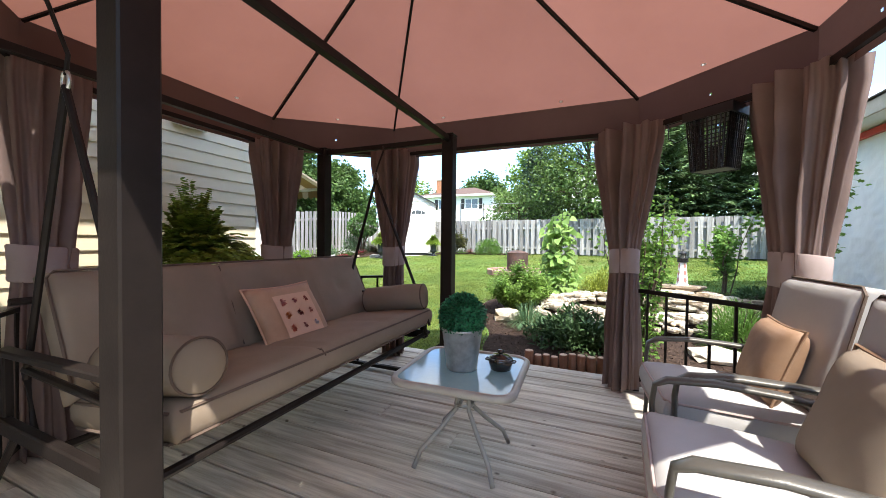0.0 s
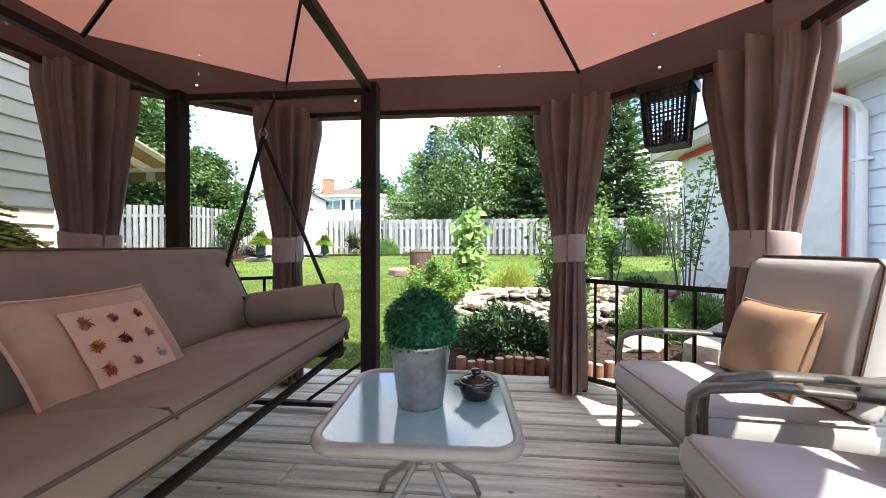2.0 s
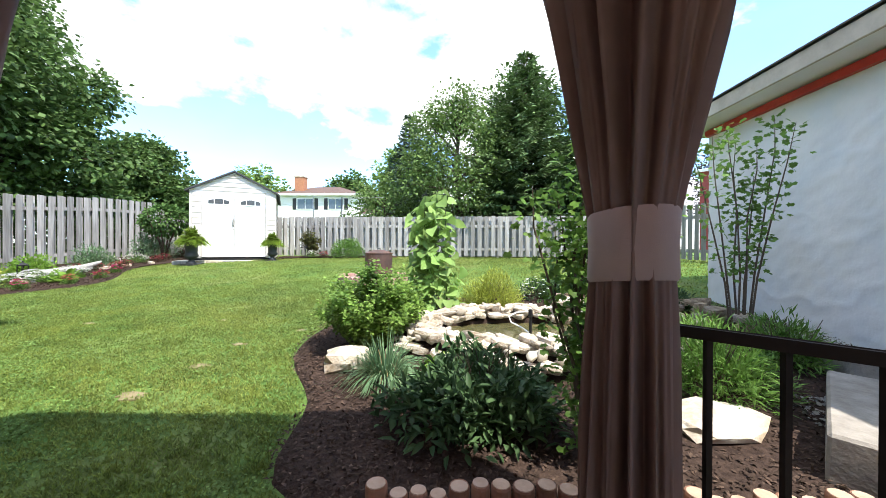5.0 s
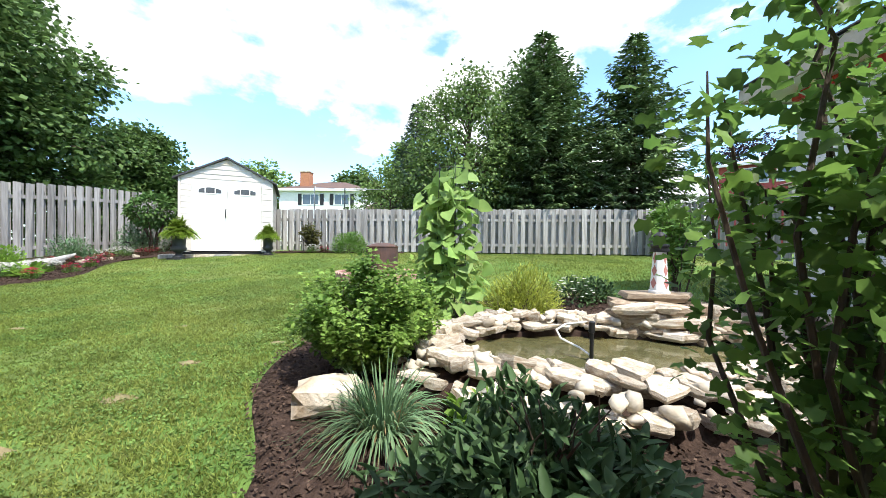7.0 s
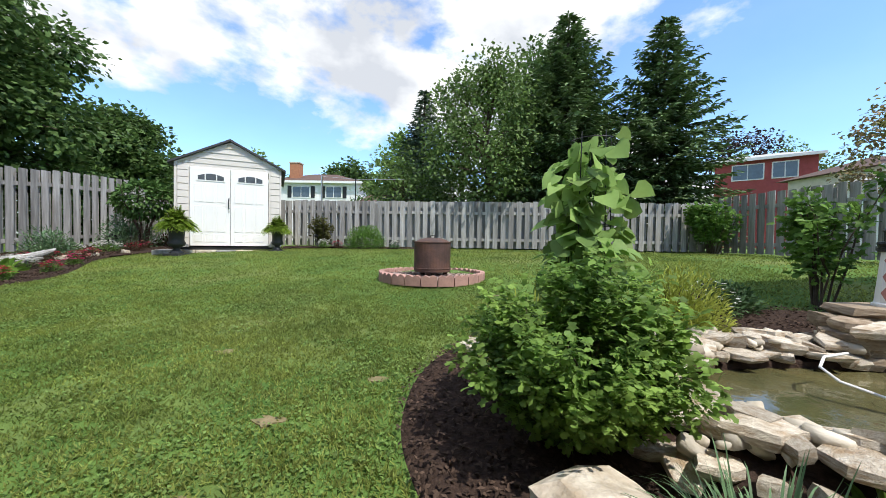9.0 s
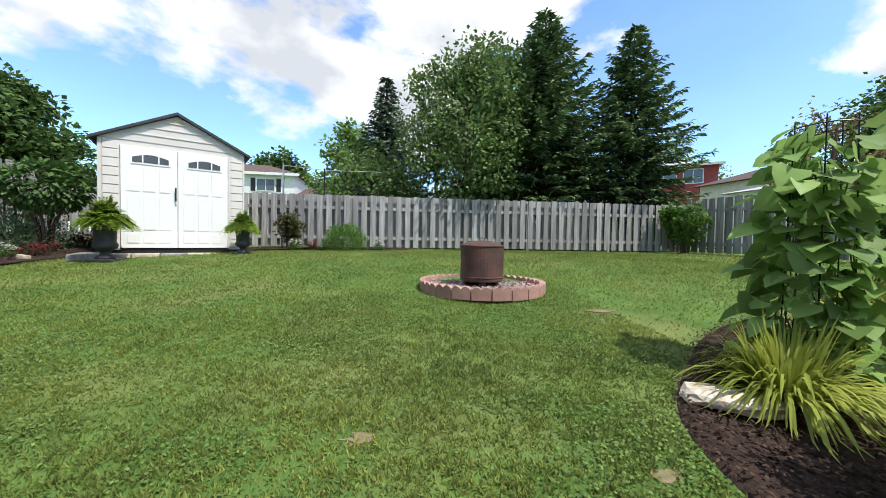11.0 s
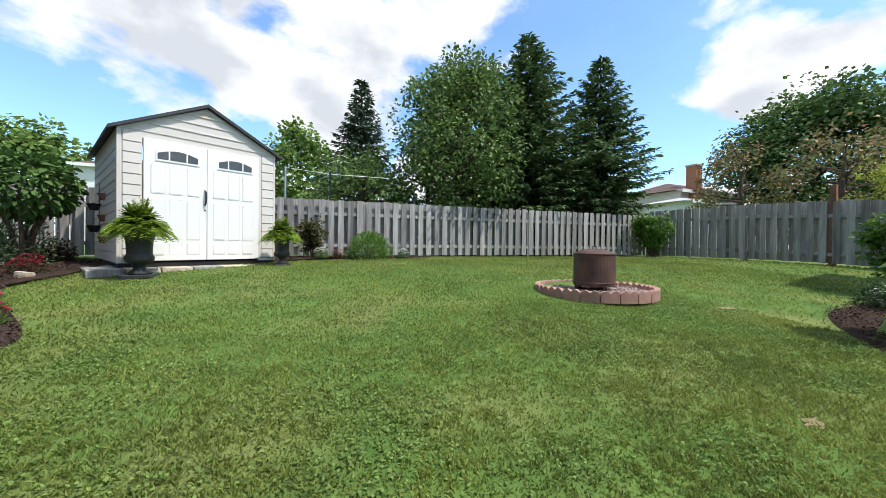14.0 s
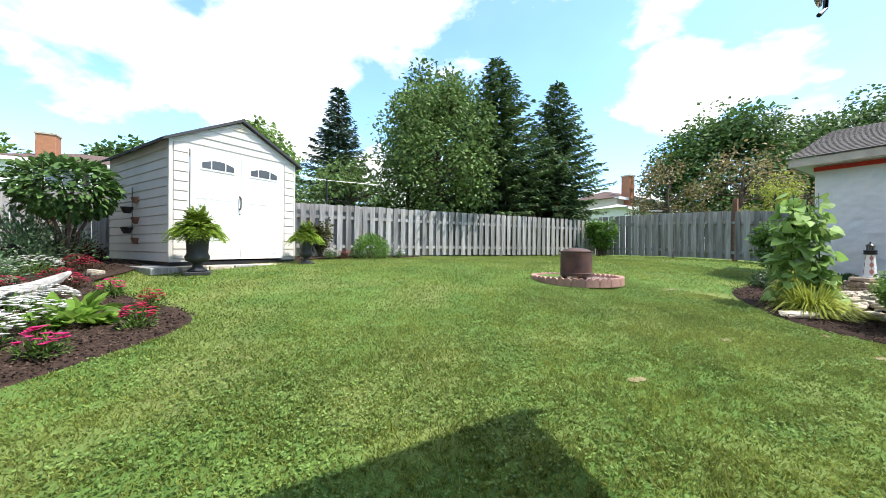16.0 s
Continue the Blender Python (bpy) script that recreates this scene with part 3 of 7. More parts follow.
def shingle_slope(parent, x0, z0, slope, y0, y1, rows, material):
    for k in range(rows):
        xa, xb = x0 + 0.16 * k, x0 + 0.16 * (k + 1) + 0.03
        za, zb = z0 + slope * (xa - x0), z0 + slope * (xb - x0)
        bm = bmesh.new()
        q = [bm.verts.new(p) for p in ((xa, y0, za), (xa, y1, za), (xa, y0, za + 0.014), (xa, y1, za + 0.014), (xb, y0, zb), (xb, y1, zb))]
        bm.faces.new((q[0], q[1], q[3], q[2]))
        bm.faces.new((q[2], q[3], q[5], q[4]))
        bm.faces.new((q[0], q[4], q[5], q[1]))
        bm.faces.new((q[0], q[2], q[4]))
        bm.faces.new((q[1], q[5], q[3]))
        part("shingle_course", bm, material, parent)


shingle_slope(garage_roof, EX - 0.03, 2.85, 0.36, GY0, GY1 + 0.34, 20, M_shingle)
gutter = thing("gutter", (0, 0, 0), "white metal eave gutter with round-cornered downspout", "gutter", kind="structure")
bm = bmesh.new()
prof = [(0, 0.11), (-0.1, 0.11), (-0.1, 0.06), (-0.07, 0.0), (0, 0)]
ends = [[bm.verts.new((EX + x - 0.002, s, 2.72 + z)) for x, z in prof] for s in (GY0, GYM - 0.05)]
for k in range(5):
    bm.faces.new((ends[0][k], ends[0][(k + 1) % 5], ends[1][(k + 1) % 5], ends[1][k]))
bm.faces.new(ends[0][::-1])
bm.faces.new(ends[1])
part("trough", bm, M_white, gutter)
part("downspout", tube([(EX - 0.04, 4.3, 2.74), (EX - 0.03, 4.3, 2.6), (EX + 0.08, 4.3, 2.52), (GX - 0.14, 4.3, 2.45), (GX - 0.07, 4.3, 2.36), (GX - 0.065, 4.3, 1.2), (GX - 0.065, 4.3, 0.12)], 0.042, 10), M_white, gutter)
for h in (0.9, 1.9):
    part("strap", box(GX - 0.112, 4.24, h, GX - 0.02, 4.36, h + 0.03), M_white, gutter)


# ---- gazebo ----
CX, CY = -0.86, 1.78
POSTS = [(-2.9, 2.6), (-1.98, 3.33), (0.3, 3.33), (1.08, 2.62), (1.15, 0.95), (0.3, 0.22), (-1.98, 0.22), (-2.9, 0.95)]
ZB, ZE, ZR = 2.12, 2.42, 3.0
gazebo = thing("gazebo", (CX, CY, 0), "brown steel gazebo with terracotta canvas roof and tied curtains", "gazebo")
G = gazebo.matrix_basis.inverted()


def gp(x, y, z):
    return (x - CX, y - CY, z)


def grown(p, k):
    return (CX + (p[0] - CX) * k, CY + (p[1] - CY) * k)


for p in POSTS:
    part("post", box(p[0] - CX - 0.03, p[1] - CY - 0.03, 0.0, p[0] - CX + 0.03, p[1] - CY + 0.03, ZB + 0.02, 0.004), M_metal, gazebo)
    part("post_foot", box(p[0] - CX - 0.07, p[1] - CY - 0.07, 0.0, p[0] - CX + 0.07, p[1] - CY + 0.07, 0.008), M_metal, gazebo)
for i in range(8):
    a, b = POSTS[i], POSTS[(i + 1) % 8]
    part("eave_beam", bar(gp(*a, ZB - 0.0), gp(*b, ZB - 0.0), 0.03, 0.035), M_metal, gazebo)
    # valance: hangs outside the beam, slightly wavy
    a2, b2 = grown(a, 1.03), grown(b, 1.03)
    L = math.dist(a2, b2)
    n = max(6, int(L / 0.08))
    holes = (0.25, 0.75) if L > 1.5 else (0.5,)
    across = sorted({*np.linspace(0, 1, n + 1).tolist(), *(h + e * 0.007 / L for h in holes for e in (-1, 1))})
    nx, ny = (b2[1] - a2[1]) / L, -(b2[0] - a2[0]) / L
    bm = bmesh.new()
    rows = []
    ups = [0.0, 0.25, 0.452, 0.494, 0.75, 1.0]
    for k in ups:
        row = []
        for s in across:
            x, y = a2[0] + (b2[0] - a2[0]) * s, a2[1] + (b2[1] - a2[1]) * s
            off = 0.014 * noise.noise((x * 2.5, y * 2.5, k * 2.4)) * (1 - k) * (0 if s in (0, 1) else 1)
            row.append(bm.verts.new(gp(x + nx * off, y + ny * off, ZB - 0.03 + (ZE - ZB + 0.03) * k)))
        rows.append(row)
    for i0, (r0, r1) in enumerate(zip(rows, rows[1:])):
        for j in range(len(across) - 1):
            if i0 == 2 and any(abs((across[j] + across[j + 1]) / 2 - h) * L < 0.008 for h in holes[:1]):
                continue
            bm.faces.new((r0[j], r0[j + 1], r1[j + 1], r1[j]))
    part("valance", bm, M_valance, gazebo, "brown canvas valance", smooth=True)
    # roof panel, taut at the eave, sagging a little between the ribs, pierced by eyelets
    t0, t1 = grown(a, 0.2), grown(b, 0.2)
    bm = bmesh.new()
    rows = []
    steep = math.dist(((a2[0] + b2[0]) / 2, (a2[1] + b2[1]) / 2), ((t0[0] + t1[0]) / 2, (t0[1] + t1[1]) / 2))
    uh = 0.07 / steep
    ups = sorted({*np.linspace(0, 1, 11).tolist(), uh - 0.007 / steep, uh + 0.007 / steep})
    for u in ups:
        row = []
        for s in across:
            pa = (a2[0] + (t0[0] - a2[0]) * u, a2[1] + (t0[1] - a2[1]) * u)
            pb = (b2[0] + (t1[0] - b2[0]) * u, b2[1] + (t1[1] - b2[1]) * u)
            x, y = pa[0] + (pb[0] - pa[0]) * s, pa[1] + (pb[1] - pa[1]) * s
            sag = math.sin(math.pi * s) * 0.035 * math.sin(math.pi * u) * (1 if L > 1.5 else 0.5)
            row.append(bm.verts.new(gp(x, y, ZE + (ZR - ZE) * u - sag + 0.006 * noise.noise((x * 3, y * 3, 1)) * math.sin(math.pi * s) * min(1, 5 * u))))
        rows.append(row)
    for i0, (r0, r1) in enumerate(zip(rows, rows[1:])):
        for j in range(len(across) - 1):
            if abs((ups[i0] + ups[i0 + 1]) / 2 - uh) * steep < 0.006 and any(abs((across[j] + across[j + 1]) / 2 - h) * L < 0.008 for h in holes):
                c = sum((v.co for v in (r0[j], r0[j + 1], r1[j + 1], r1[j])), Vector()) / 4
                part("eyelet", tube([(c.x + 0.012 * math.cos(q), c.y + 0.012 * math.sin(q), c.z - 0.003) for q in np.linspace(0, 2 * math.pi, 12, endpoint=False)], 0.005, 5, closed=True), M_white, gazebo, "white metal eyelet")
                continue
            bm.faces.new((r0[j], r0[j + 1], r1[j + 1], r1[j]))
    part("roof_panel", bm, M_canopy, gazebo, "terracotta canvas", smooth=True)
    part("roof_rib", bar(gp(*grown(a, 1.02), ZE - 0.02), gp(*grown(a, 0.2), ZR - 0.02), 0.018, 0.018), M_metal, gazebo)
bm = bmesh.new()
lo = [bm.verts.new(gp(*grown(p, 0.27), ZR + 0.05)) for p in POSTS]
hi = [bm.verts.new(gp(*grown(p, 0.04), ZR + 0.3)) for p in POSTS]
for i in range(8):
    bm.faces.new((lo[i], lo[(i + 1) % 8], hi[(i + 1) % 8], hi[i]))
bm.faces.new(hi)
part("vent_canopy", bm, M_valance, gazebo, "brown canvas vent cap")
part("vent_ring", tube([gp(*grown(p, 0.2), ZR - 0.02) for p in POSTS], 0.012, 6, closed=True), M_metal, gazebo)
for i in (0, 2, 5, 7):
    part("vent_strut", bar(gp(*grown(POSTS[i], 0.2), ZR - 0.02), gp(*grown(POSTS[i], 0.24), ZR + 0.06), 0.015), M_metal, gazebo)


def railing(i, j):
    """Low steel railing panel between two posts."""
    a, b = Vector(gp(*POSTS[i], 0)), Vector(gp(*POSTS[j], 0))
    part("rail_top", bar(a + Vector((0, 0, 0.82)), b + Vector((0, 0, 0.82)), 0.03, 0.025), M_metal, gazebo)
    part("rail_bottom", bar(a + Vector((0, 0, 0.1)), b + Vector((0, 0, 0.1)), 0.025, 0.025), M_metal, gazebo)
    for k in range(1, 7):
        q = a.lerp(b, k / 7)
        part("baluster", box(q.x - 0.008, q.y - 0.008, 0.1, q.x + 0.008, q.y + 0.008, 0.82), M_metal, gazebo)


for i, j in ((0, 1), (2, 3), (4, 5), (6, 7)):
    railing(i, j)


def curtain(i, w_top, w_mid, w_low, seed, turn=0.0, shift=(0, 0)):
    """A gathered curtain tied at mid height: a closed, deeply folded tube, with its tie."""
    px, py = POSTS[i]
    ang = math.atan2(py - CY, px - CX) + math.pi / 2 + turn
    c = thing("curtain", (px + (CX - px) * 0.03 + shift[0], py + (CY - py) * 0.03 + shift[1], 0), "mauve-brown gazebo curtain gathered and tied with a pale band", "curtain", "gazebo curtains", rz=math.degrees(ang))
    bm = bmesh.new()
    zs = [0.02, 0.25, 0.5, 0.75, 0.9, 0.98, 1.05, 1.12, 1.22, 1.4, 1.6, 1.8, 2.0, 2.1, 2.14]
    n = 150
    rings = []
    for z in zs:
        if z < 1.05:
            w = w_mid + (w_low - w_mid) * min(1, (1.05 - z) / 0.75) ** 0.7
        else:
            w = w_mid + (w_top - w_mid) * min(1, (z - 1.05) / 0.95) ** 1.1
        d = 0.085 + 0.05 * abs(z - 1.05)
        tied = 0.35 + 0.65 * min(1, abs(z - 1.05) / 0.35)
        ring = []
        for k in range(n):
            a = 2 * math.pi * k / n
            f = 1 + tied * (0.42 * (1 - 2 * abs(math.sin(6.5 * a + seed + 0.25 * math.sin(z * 2))) ** 0.7) + 0.24 * math.sin(17 * a + 2 * seed + z * 0.8) + 0.15 * noise.noise((a * 2, z * 1.5, seed)))
            ring.append(bm.verts.new((math.cos(a) * w * 0.5 * (0.75 + 0.25 * f), math.sin(a) * d * f, z + 0.012 * math.sin(9 * a + seed) * (1 if z > 2.05 else 0))))
        rings.append(ring)
    for r0, r1 in zip(rings, rings[1:]):
        for k in range(n):
            bm.faces.new((r0[k], r0[(k + 1) % n], r1[(k + 1) % n], r1[k]))
    part("drape", bm, M_curtain, c, smooth=True)
    bm = bmesh.new()
    rings = []
    for z, g in ((0.95, 1.10), (0.96, 1.16), (1.05, 1.14), (1.14, 1.18), (1.15, 1.12)):
        rings.append([bm.verts.new((math.cos(2 * math.pi * k / 36) * (w_mid * 0.5 * g + 0.004), math.sin(2 * math.pi * k / 36) * 0.085 * g * (1 + 0.05 * math.sin(5 * k)), z + 0.014 * math.cos(2 * math.pi * k / 36 + seed))) for k in range(36)])
    for r0, r1 in zip(rings, rings[1:]):
        for k in range(36):
            bm.faces.new((r0[k], r0[(k + 1) % 36], r1[(k + 1) % 36], r1[k]))
    part("tie_band", bm, M_tie, c, "pale mauve tie band", smooth=True)
    return c


curtain(0, 0.44, 0.25, 0.3, 1.0)
curtain(1, 0.46, 0.2, 0.22, 2.3)
curtain(2, 0.54, 0.2, 0.24, 3.9, shift=(-0.02, 0.02))
curtain(3, 0.54, 0.26, 0.32, 5.1, shift=(0.04, 0.0))
curtain(7, 0.42, 0.27, 0.34, 0.4)


# ---- porch swing ----
SX0, SX1, SY0, SY1, SZ = -2.46, -1.13, 0.55, 2.8, 2.06
swing = thing("porch_swing", (-1.8, 1.67, 0), "brown steel garden swing frame with padded taupe bench", "garden swing")


def sp(x, y, z):
    return (x + 1.8, y - 1.67, z)


for x in (SX0, SX1):
    for y in (SY0, SY1):
        q = sp(x, y, 0)
        part("post", box(q[0] - 0.05, q[1] - 0.05, 0.02, q[0] + 0.05, q[1] + 0.05, SZ + 0.03, 0.006), M_metal, swing)
        part("post_cap", box(q[0] - 0.055, q[1] - 0.055, SZ + 0.03, q[0] + 0.055, q[1] + 0.055, SZ + 0.045, 0.006), M_metal, swing)
    part("top_beam", bar(sp(x, SY0, SZ), sp(x, SY1, SZ), 0.045, 0.045), M_metal, swing)
for y in (SY0, SY1):
    part("side_beam", bar(sp(SX0, y, SZ), sp(SX1, y, SZ), 0.04, 0.045), M_metal, swing)
    part("floor_bar", bar(sp(SX0, y, 0.04), sp(SX1, y, 0.04), 0.04, 0.03), M_metal, swing)
    part("floor_brace", tube([sp(SX1, y, 0.36), sp(SX1 - 0.42, y, 0.06)], 0.012, 6), M_metal, swing)
    part("floor_brace", tube([sp(SX0, y, 0.36), sp(SX0 + 0.42, y, 0.06)], 0.012, 6), M_metal, swing)
    iy = y + (0.12 if y < 1 else -0.12)
    part("hanger_hook", tube([sp(-1.78, y, SZ + 0.02), sp(-1.74, (y + iy) / 2, SZ - 0.05), sp(-1.76, iy, SZ - 0.2), sp(-1.78, iy, SZ - 0.27)], 0.008, 6), M_metal, swing)
    part("hanger_ring", tube([sp(-1.78 + 0.025 * math.cos(a), iy, SZ - 0.29 + 0.035 * math.sin(a)) for a in np.linspace(0, 2 * math.pi, 12, endpoint=False)], 0.006, 6, closed=True), M_galv, swing, "bright steel ring")
    part("hanger_arm", tube([sp(-1.78, iy, SZ - 0.31), sp(-1.24, iy, 0.5)], 0.013, 8), M_metal, swing)
    part("hanger_arm", tube([sp(-1.78, iy, SZ - 0.31), sp(-2.12, iy, 0.62)], 0.013, 8), M_metal, swing)
    part("seat_side_rail", tube([sp(-1.28, iy, 0.42), sp(-1.28, iy, 0.5), sp(-1.3, iy, 0.62), sp(-2.12, iy, 0.66), sp(-2.05, iy, 0.40), sp(-1.28, iy, 0.40)], 0.016, 8), M_metal, swing)
for y in (SY0 + 0.09, SY1 - 0.09):
    part("armrest", bar(sp(-2.24, y, 0.73), sp(-1.3, y, 0.75), 0.055, 0.028, bev=0.006), M_metal, swing)
    part("armrest_upright", bar(sp(-2.2, y, 0.44), sp(-2.2, y, 0.73), 0.045, 0.03, bev=0.006), M_metal, swing)
    part("armrest_upright", bar(sp(-1.32, y, 0.42), sp(-1.32, y, 0.74), 0.045, 0.03, bev=0.006), M_metal, swing)
    part("side_frame", bar(sp(-2.3, y - 0.01, 0.44), sp(-1.27, y - 0.01, 0.42), 0.04, 0.06, bev=0.006), M_metal, swing)
    part("floor_stay", tube([sp(-2.1, y, 0.42), sp(-2.3, y - 0.06, 0.03)], 0.014, 8), M_metal, swing)
part("seat_front_rail", tube([sp(-1.29, SY0 + 0.1, 0.42), sp(-1.29, SY1 - 0.04, 0.42)], 0.018, 8), M_metal, swing)
part("seat_back_rail", tube([sp(-1.85, SY0 + 0.1, 0.40), sp(-1.85, SY1 - 0.04, 0.40)], 0.018, 8), M_metal, swing)
part("back_top_rail", tube([sp(-2.2, SY0 + 0.1, 0.93), sp(-2.2, SY1 - 0.04, 0.93)], 0.016, 8), M_metal, swing)


def boxpad(sx, sy, sz, crown=0.025, r=0.035, tufts=(), seams=(), nx=16):
    """A box cushion: upright sides, rounded edges, crowned top with dimples."""
    ny = max(10, int(nx * sy / sx))
    bm = bmesh.new()

    def hgt(u, v):
        du, dv = min(u, 1 - u) * sx, min(v, 1 - v) * sy
        d = min(du, dv)
        h = sz / 2 - (r - math.sqrt(max(0, r * r - (r - d) ** 2)) if d < r else 0)
        h += crown * (1 - (2 * u - 1) ** 4) * (1 - (2 * v - 1) ** 4)
        for tu, tv in tufts:
            h -= 0.03 * math.exp(-(((u - tu) * sx / 0.05) ** 2 + ((v - tv) * sy / 0.05) ** 2))
        for sv in seams:
            h -= 0.02 * math.exp(-(((v - sv) * sy / 0.014) ** 2))
        return h + 0.004 * noise.noise((u * 4, v * 4 * sy / sx, sz * 9))
    us = [0, 0.2 * r / sx, 0.5 * r / sx, r / sx] + list(np.linspace(r / sx, 1 - r / sx, nx)[1:-1]) + [1 - r / sx, 1 - 0.5 * r / sx, 1 - 0.2 * r / sx, 1]
    vs = [0, 0.2 * r / sy, 0.5 * r / sy, r / sy] + list(np.linspace(r / sy, 1 - r / sy, ny)[1:-1]) + [1 - r / sy, 1 - 0.5 * r / sy, 1 - 0.2 * r / sy, 1]
    g = {}
    for s in (1, -1):
        for i, u in enumerate(us):
            for j, v in enumerate(vs):
                g[s, i, j] = bm.verts.new(((u - 0.5) * sx, (v - 0.5) * sy, s * hgt(u, v)))
    for s in (1, -1):
        for i in range(len(us) - 1):
            for j in range(len(vs) - 1):
                q = [g[s, i, j], g[s, i + 1, j], g[s, i + 1, j + 1], g[s, i, j + 1]]
                bm.faces.new(q if s > 0 else q[::-1])
    a, b = len(us) - 1, len(vs) - 1
    rim = [(i, 0) for i in range(a)] + [(a, j) for j in range(b)] + [(i, b) for i in range(a, 0, -1)] + [(0, j) for j in range(b, 0, -1)]
    for k in range(len(rim)):
        p, q = rim[k], rim[(k + 1) % len(rim)]
        bm.faces.new((g[-1, *p], g[-1, *q], g[1, *q], g[1, *p]))
    return bm


def moved(bm, m):
    bmesh.ops.transform(bm, matrix=m, verts=bm.verts[:])
    return bm


def piping(sx, sy, z, r=0.006, inset=0.006, k=0.03):
    """Closed cord round a cushion's edge."""
    x, y = sx / 2 - inset, sy / 2 - inset
    pts = [(x - k, y, z), (x, y - k, z), (x, -y + k, z), (x - k, -y, z), (-x + k, -y, z), (-x, -y + k, z), (-x, y - k, z), (-x + k, y, z)]
    return tube(pts, r, 6, closed=True)


SL, SYC = 2.04, 1.74
seat_m = pose(*sp(-1.58, SYC, 0.535), 0, -7, 0)
part("seat_cushion", moved(boxpad(0.66, SL, 0.14, 0.02, 0.05, seams=(0.36, 0.67)), seat_m), M_taupe, swing, smooth=True)
part("seat_piping", moved(piping(0.66, SL, 0.045), seat_m), M_piping, swing)
part("seat_piping", moved(piping(0.66, SL, -0.055), seat_m), M_piping, swing)
back_m = pose(*sp(-2.03, SYC, 0.785), 0, 64, 0)
part("back_cushion", moved(boxpad(0.56, SL + 0.02, 0.15, 0.02, 0.05, tufts=((0.5, 0.17), (0.5, 0.5), (0.5, 0.83)), seams=(0.36, 0.67)), back_m), M_taupe, swing, smooth=True)
part("back_piping", moved(piping(0.56, SL + 0.02, 0.06), back_m), M_piping, swing)
for v in (0.36, 0.67):
    y = (v - 0.5) * SL
    part("seat_seam", moved(tube([(-0.3, y, 0.062), (0, y, 0.071), (0.3, y, 0.062), (0.325, y, 0.03)], 0.004, 6), seat_m), M_piping, swing)
    part("back_seam", moved(tube([(-0.25, y, 0.066), (0, y, 0.077), (0.25, y, 0.066)], 0.004, 6), back_m), M_piping, swing)
for y, turn in ((SY0 + 0.28, 0), (SY1 - 0.17, 7)):
    lie = pose(*sp(-1.54, y, 0.715), 0, 83, turn)
    prof = [(0.02, -0.27), (0.085, -0.268), (0.103, -0.25), (0.108, -0.1), (0.11, 0.1), (0.103, 0.25), (0.085, 0.268), (0.02, 0.27)]
    part("bolster", moved(lathe(prof, 28), lie), M_taupe, swing, "round taupe arm bolster", smooth=True)
    for e in (-0.258, 0.258):
        part("bolster_piping", moved(tube([(0.1 * math.cos(a), 0.1 * math.sin(a), e) for a in np.linspace(0, 2 * math.pi, 24, endpoint=False)], 0.005, 6, closed=True), lie), M_piping, swing)


# ---- lounge chairs ----
def lounge_chair(x, y, rz):
    """Local: the chair faces -x."""
    c = thing("lounge_chair", (x, y, 0), "bronze aluminium patio armchair with thick light grey cushions", "armchair", "patio chairs", rz=rz)
    for s in (-1, 1):
        y0 = 0.33 * s
        part("arm", tube([(-0.34, y0, 0.0), (-0.33, y0, 0.2), (-0.335, y0, 0.5), (-0.325, y0, 0.575), (-0.28, y0 * 1.02, 0.6), (-0.1, y0 * 1.03, 0.615), (0.1, y0 * 1.03, 0.605), (0.28, y0, 0.59), (0.38, y0 * 0.96, 0.6)], [0.024] * 4 + [0.032] * 4 + [0.024], 8, flat=0.5), M_chair_metal, c, smooth=True)
        part("back_leg", tube([(0.42, y0, 0.0), (0.36, y0, 0.2), (0.34, y0, 0.36), (0.4, y0 * 0.92, 0.62), (0.47, y0 * 0.86, 0.98)], 0.019, 8), M_chair_metal, c, smooth=True)
        part("side_rail", tube([(-0.335, y0, 0.29), (0.34, y0, 0.27)], 0.018, 8), M_chair_metal, c)
    part("front_rail", tube([(-0.335, -0.33, 0.29), (-0.335, 0.33, 0.29)], 0.018, 8), M_chair_metal, c)
    part("back_rail", tube([(0.47, -0.29, 0.98), (0.485, 0, 1.0), (0.47, 0.29, 0.98)], 0.018, 8), M_chair_metal, c)
    part("seat_sling", box(-0.32, -0.31, 0.275, 0.34, 0.31, 0.29), M_chair_metal, c)
    sm = pose(-0.035, 0, 0.375, 0, 3, 0)
    part("seat_cushion", moved(boxpad(0.68, 0.62, 0.16, 0.025, 0.055), sm), M_grey_cushion, c, smooth=True)
    part("seat_piping", moved(piping(0.68, 0.62, 0.062), sm), M_tie, c)
    part("seat_piping", moved(piping(0.68, 0.62, -0.062), sm), M_tie, c)
    bmx = pose(0.335, 0, 0.73, 0, -78, 0)
    part("back_cushion", moved(boxpad(0.6, 0.61, 0.15, 0.025, 0.055), bmx), M_grey_cushion, c, smooth=True)
    part("back_piping", moved(piping(0.6, 0.61, 0.06), bmx), M_piping, c)
    return c


chair = lounge_chair(0.68, 2.27, 3)
lounge_chair(0.57, 1.47, -4)


# ---- side table ----
table = thing("side_table", (-0.645, 1.87, 0), "square glass-topped patio table with grey metal rim", "table", rz=2)
TH, TW = 0.5, 0.31


def round_rect(w, r, k=6):
    pts = []
    for cx, cy, a0 in ((w - r, w - r, 0), (-w + r, w - r, 90), (-w + r, -w + r, 180), (w - r, -w + r, 270)):
        for i in range(k + 1):
            a = radians(a0 + 90 * i / k)
            pts.append((cx + r * math.cos(a), cy + r * math.sin(a)))
    return pts


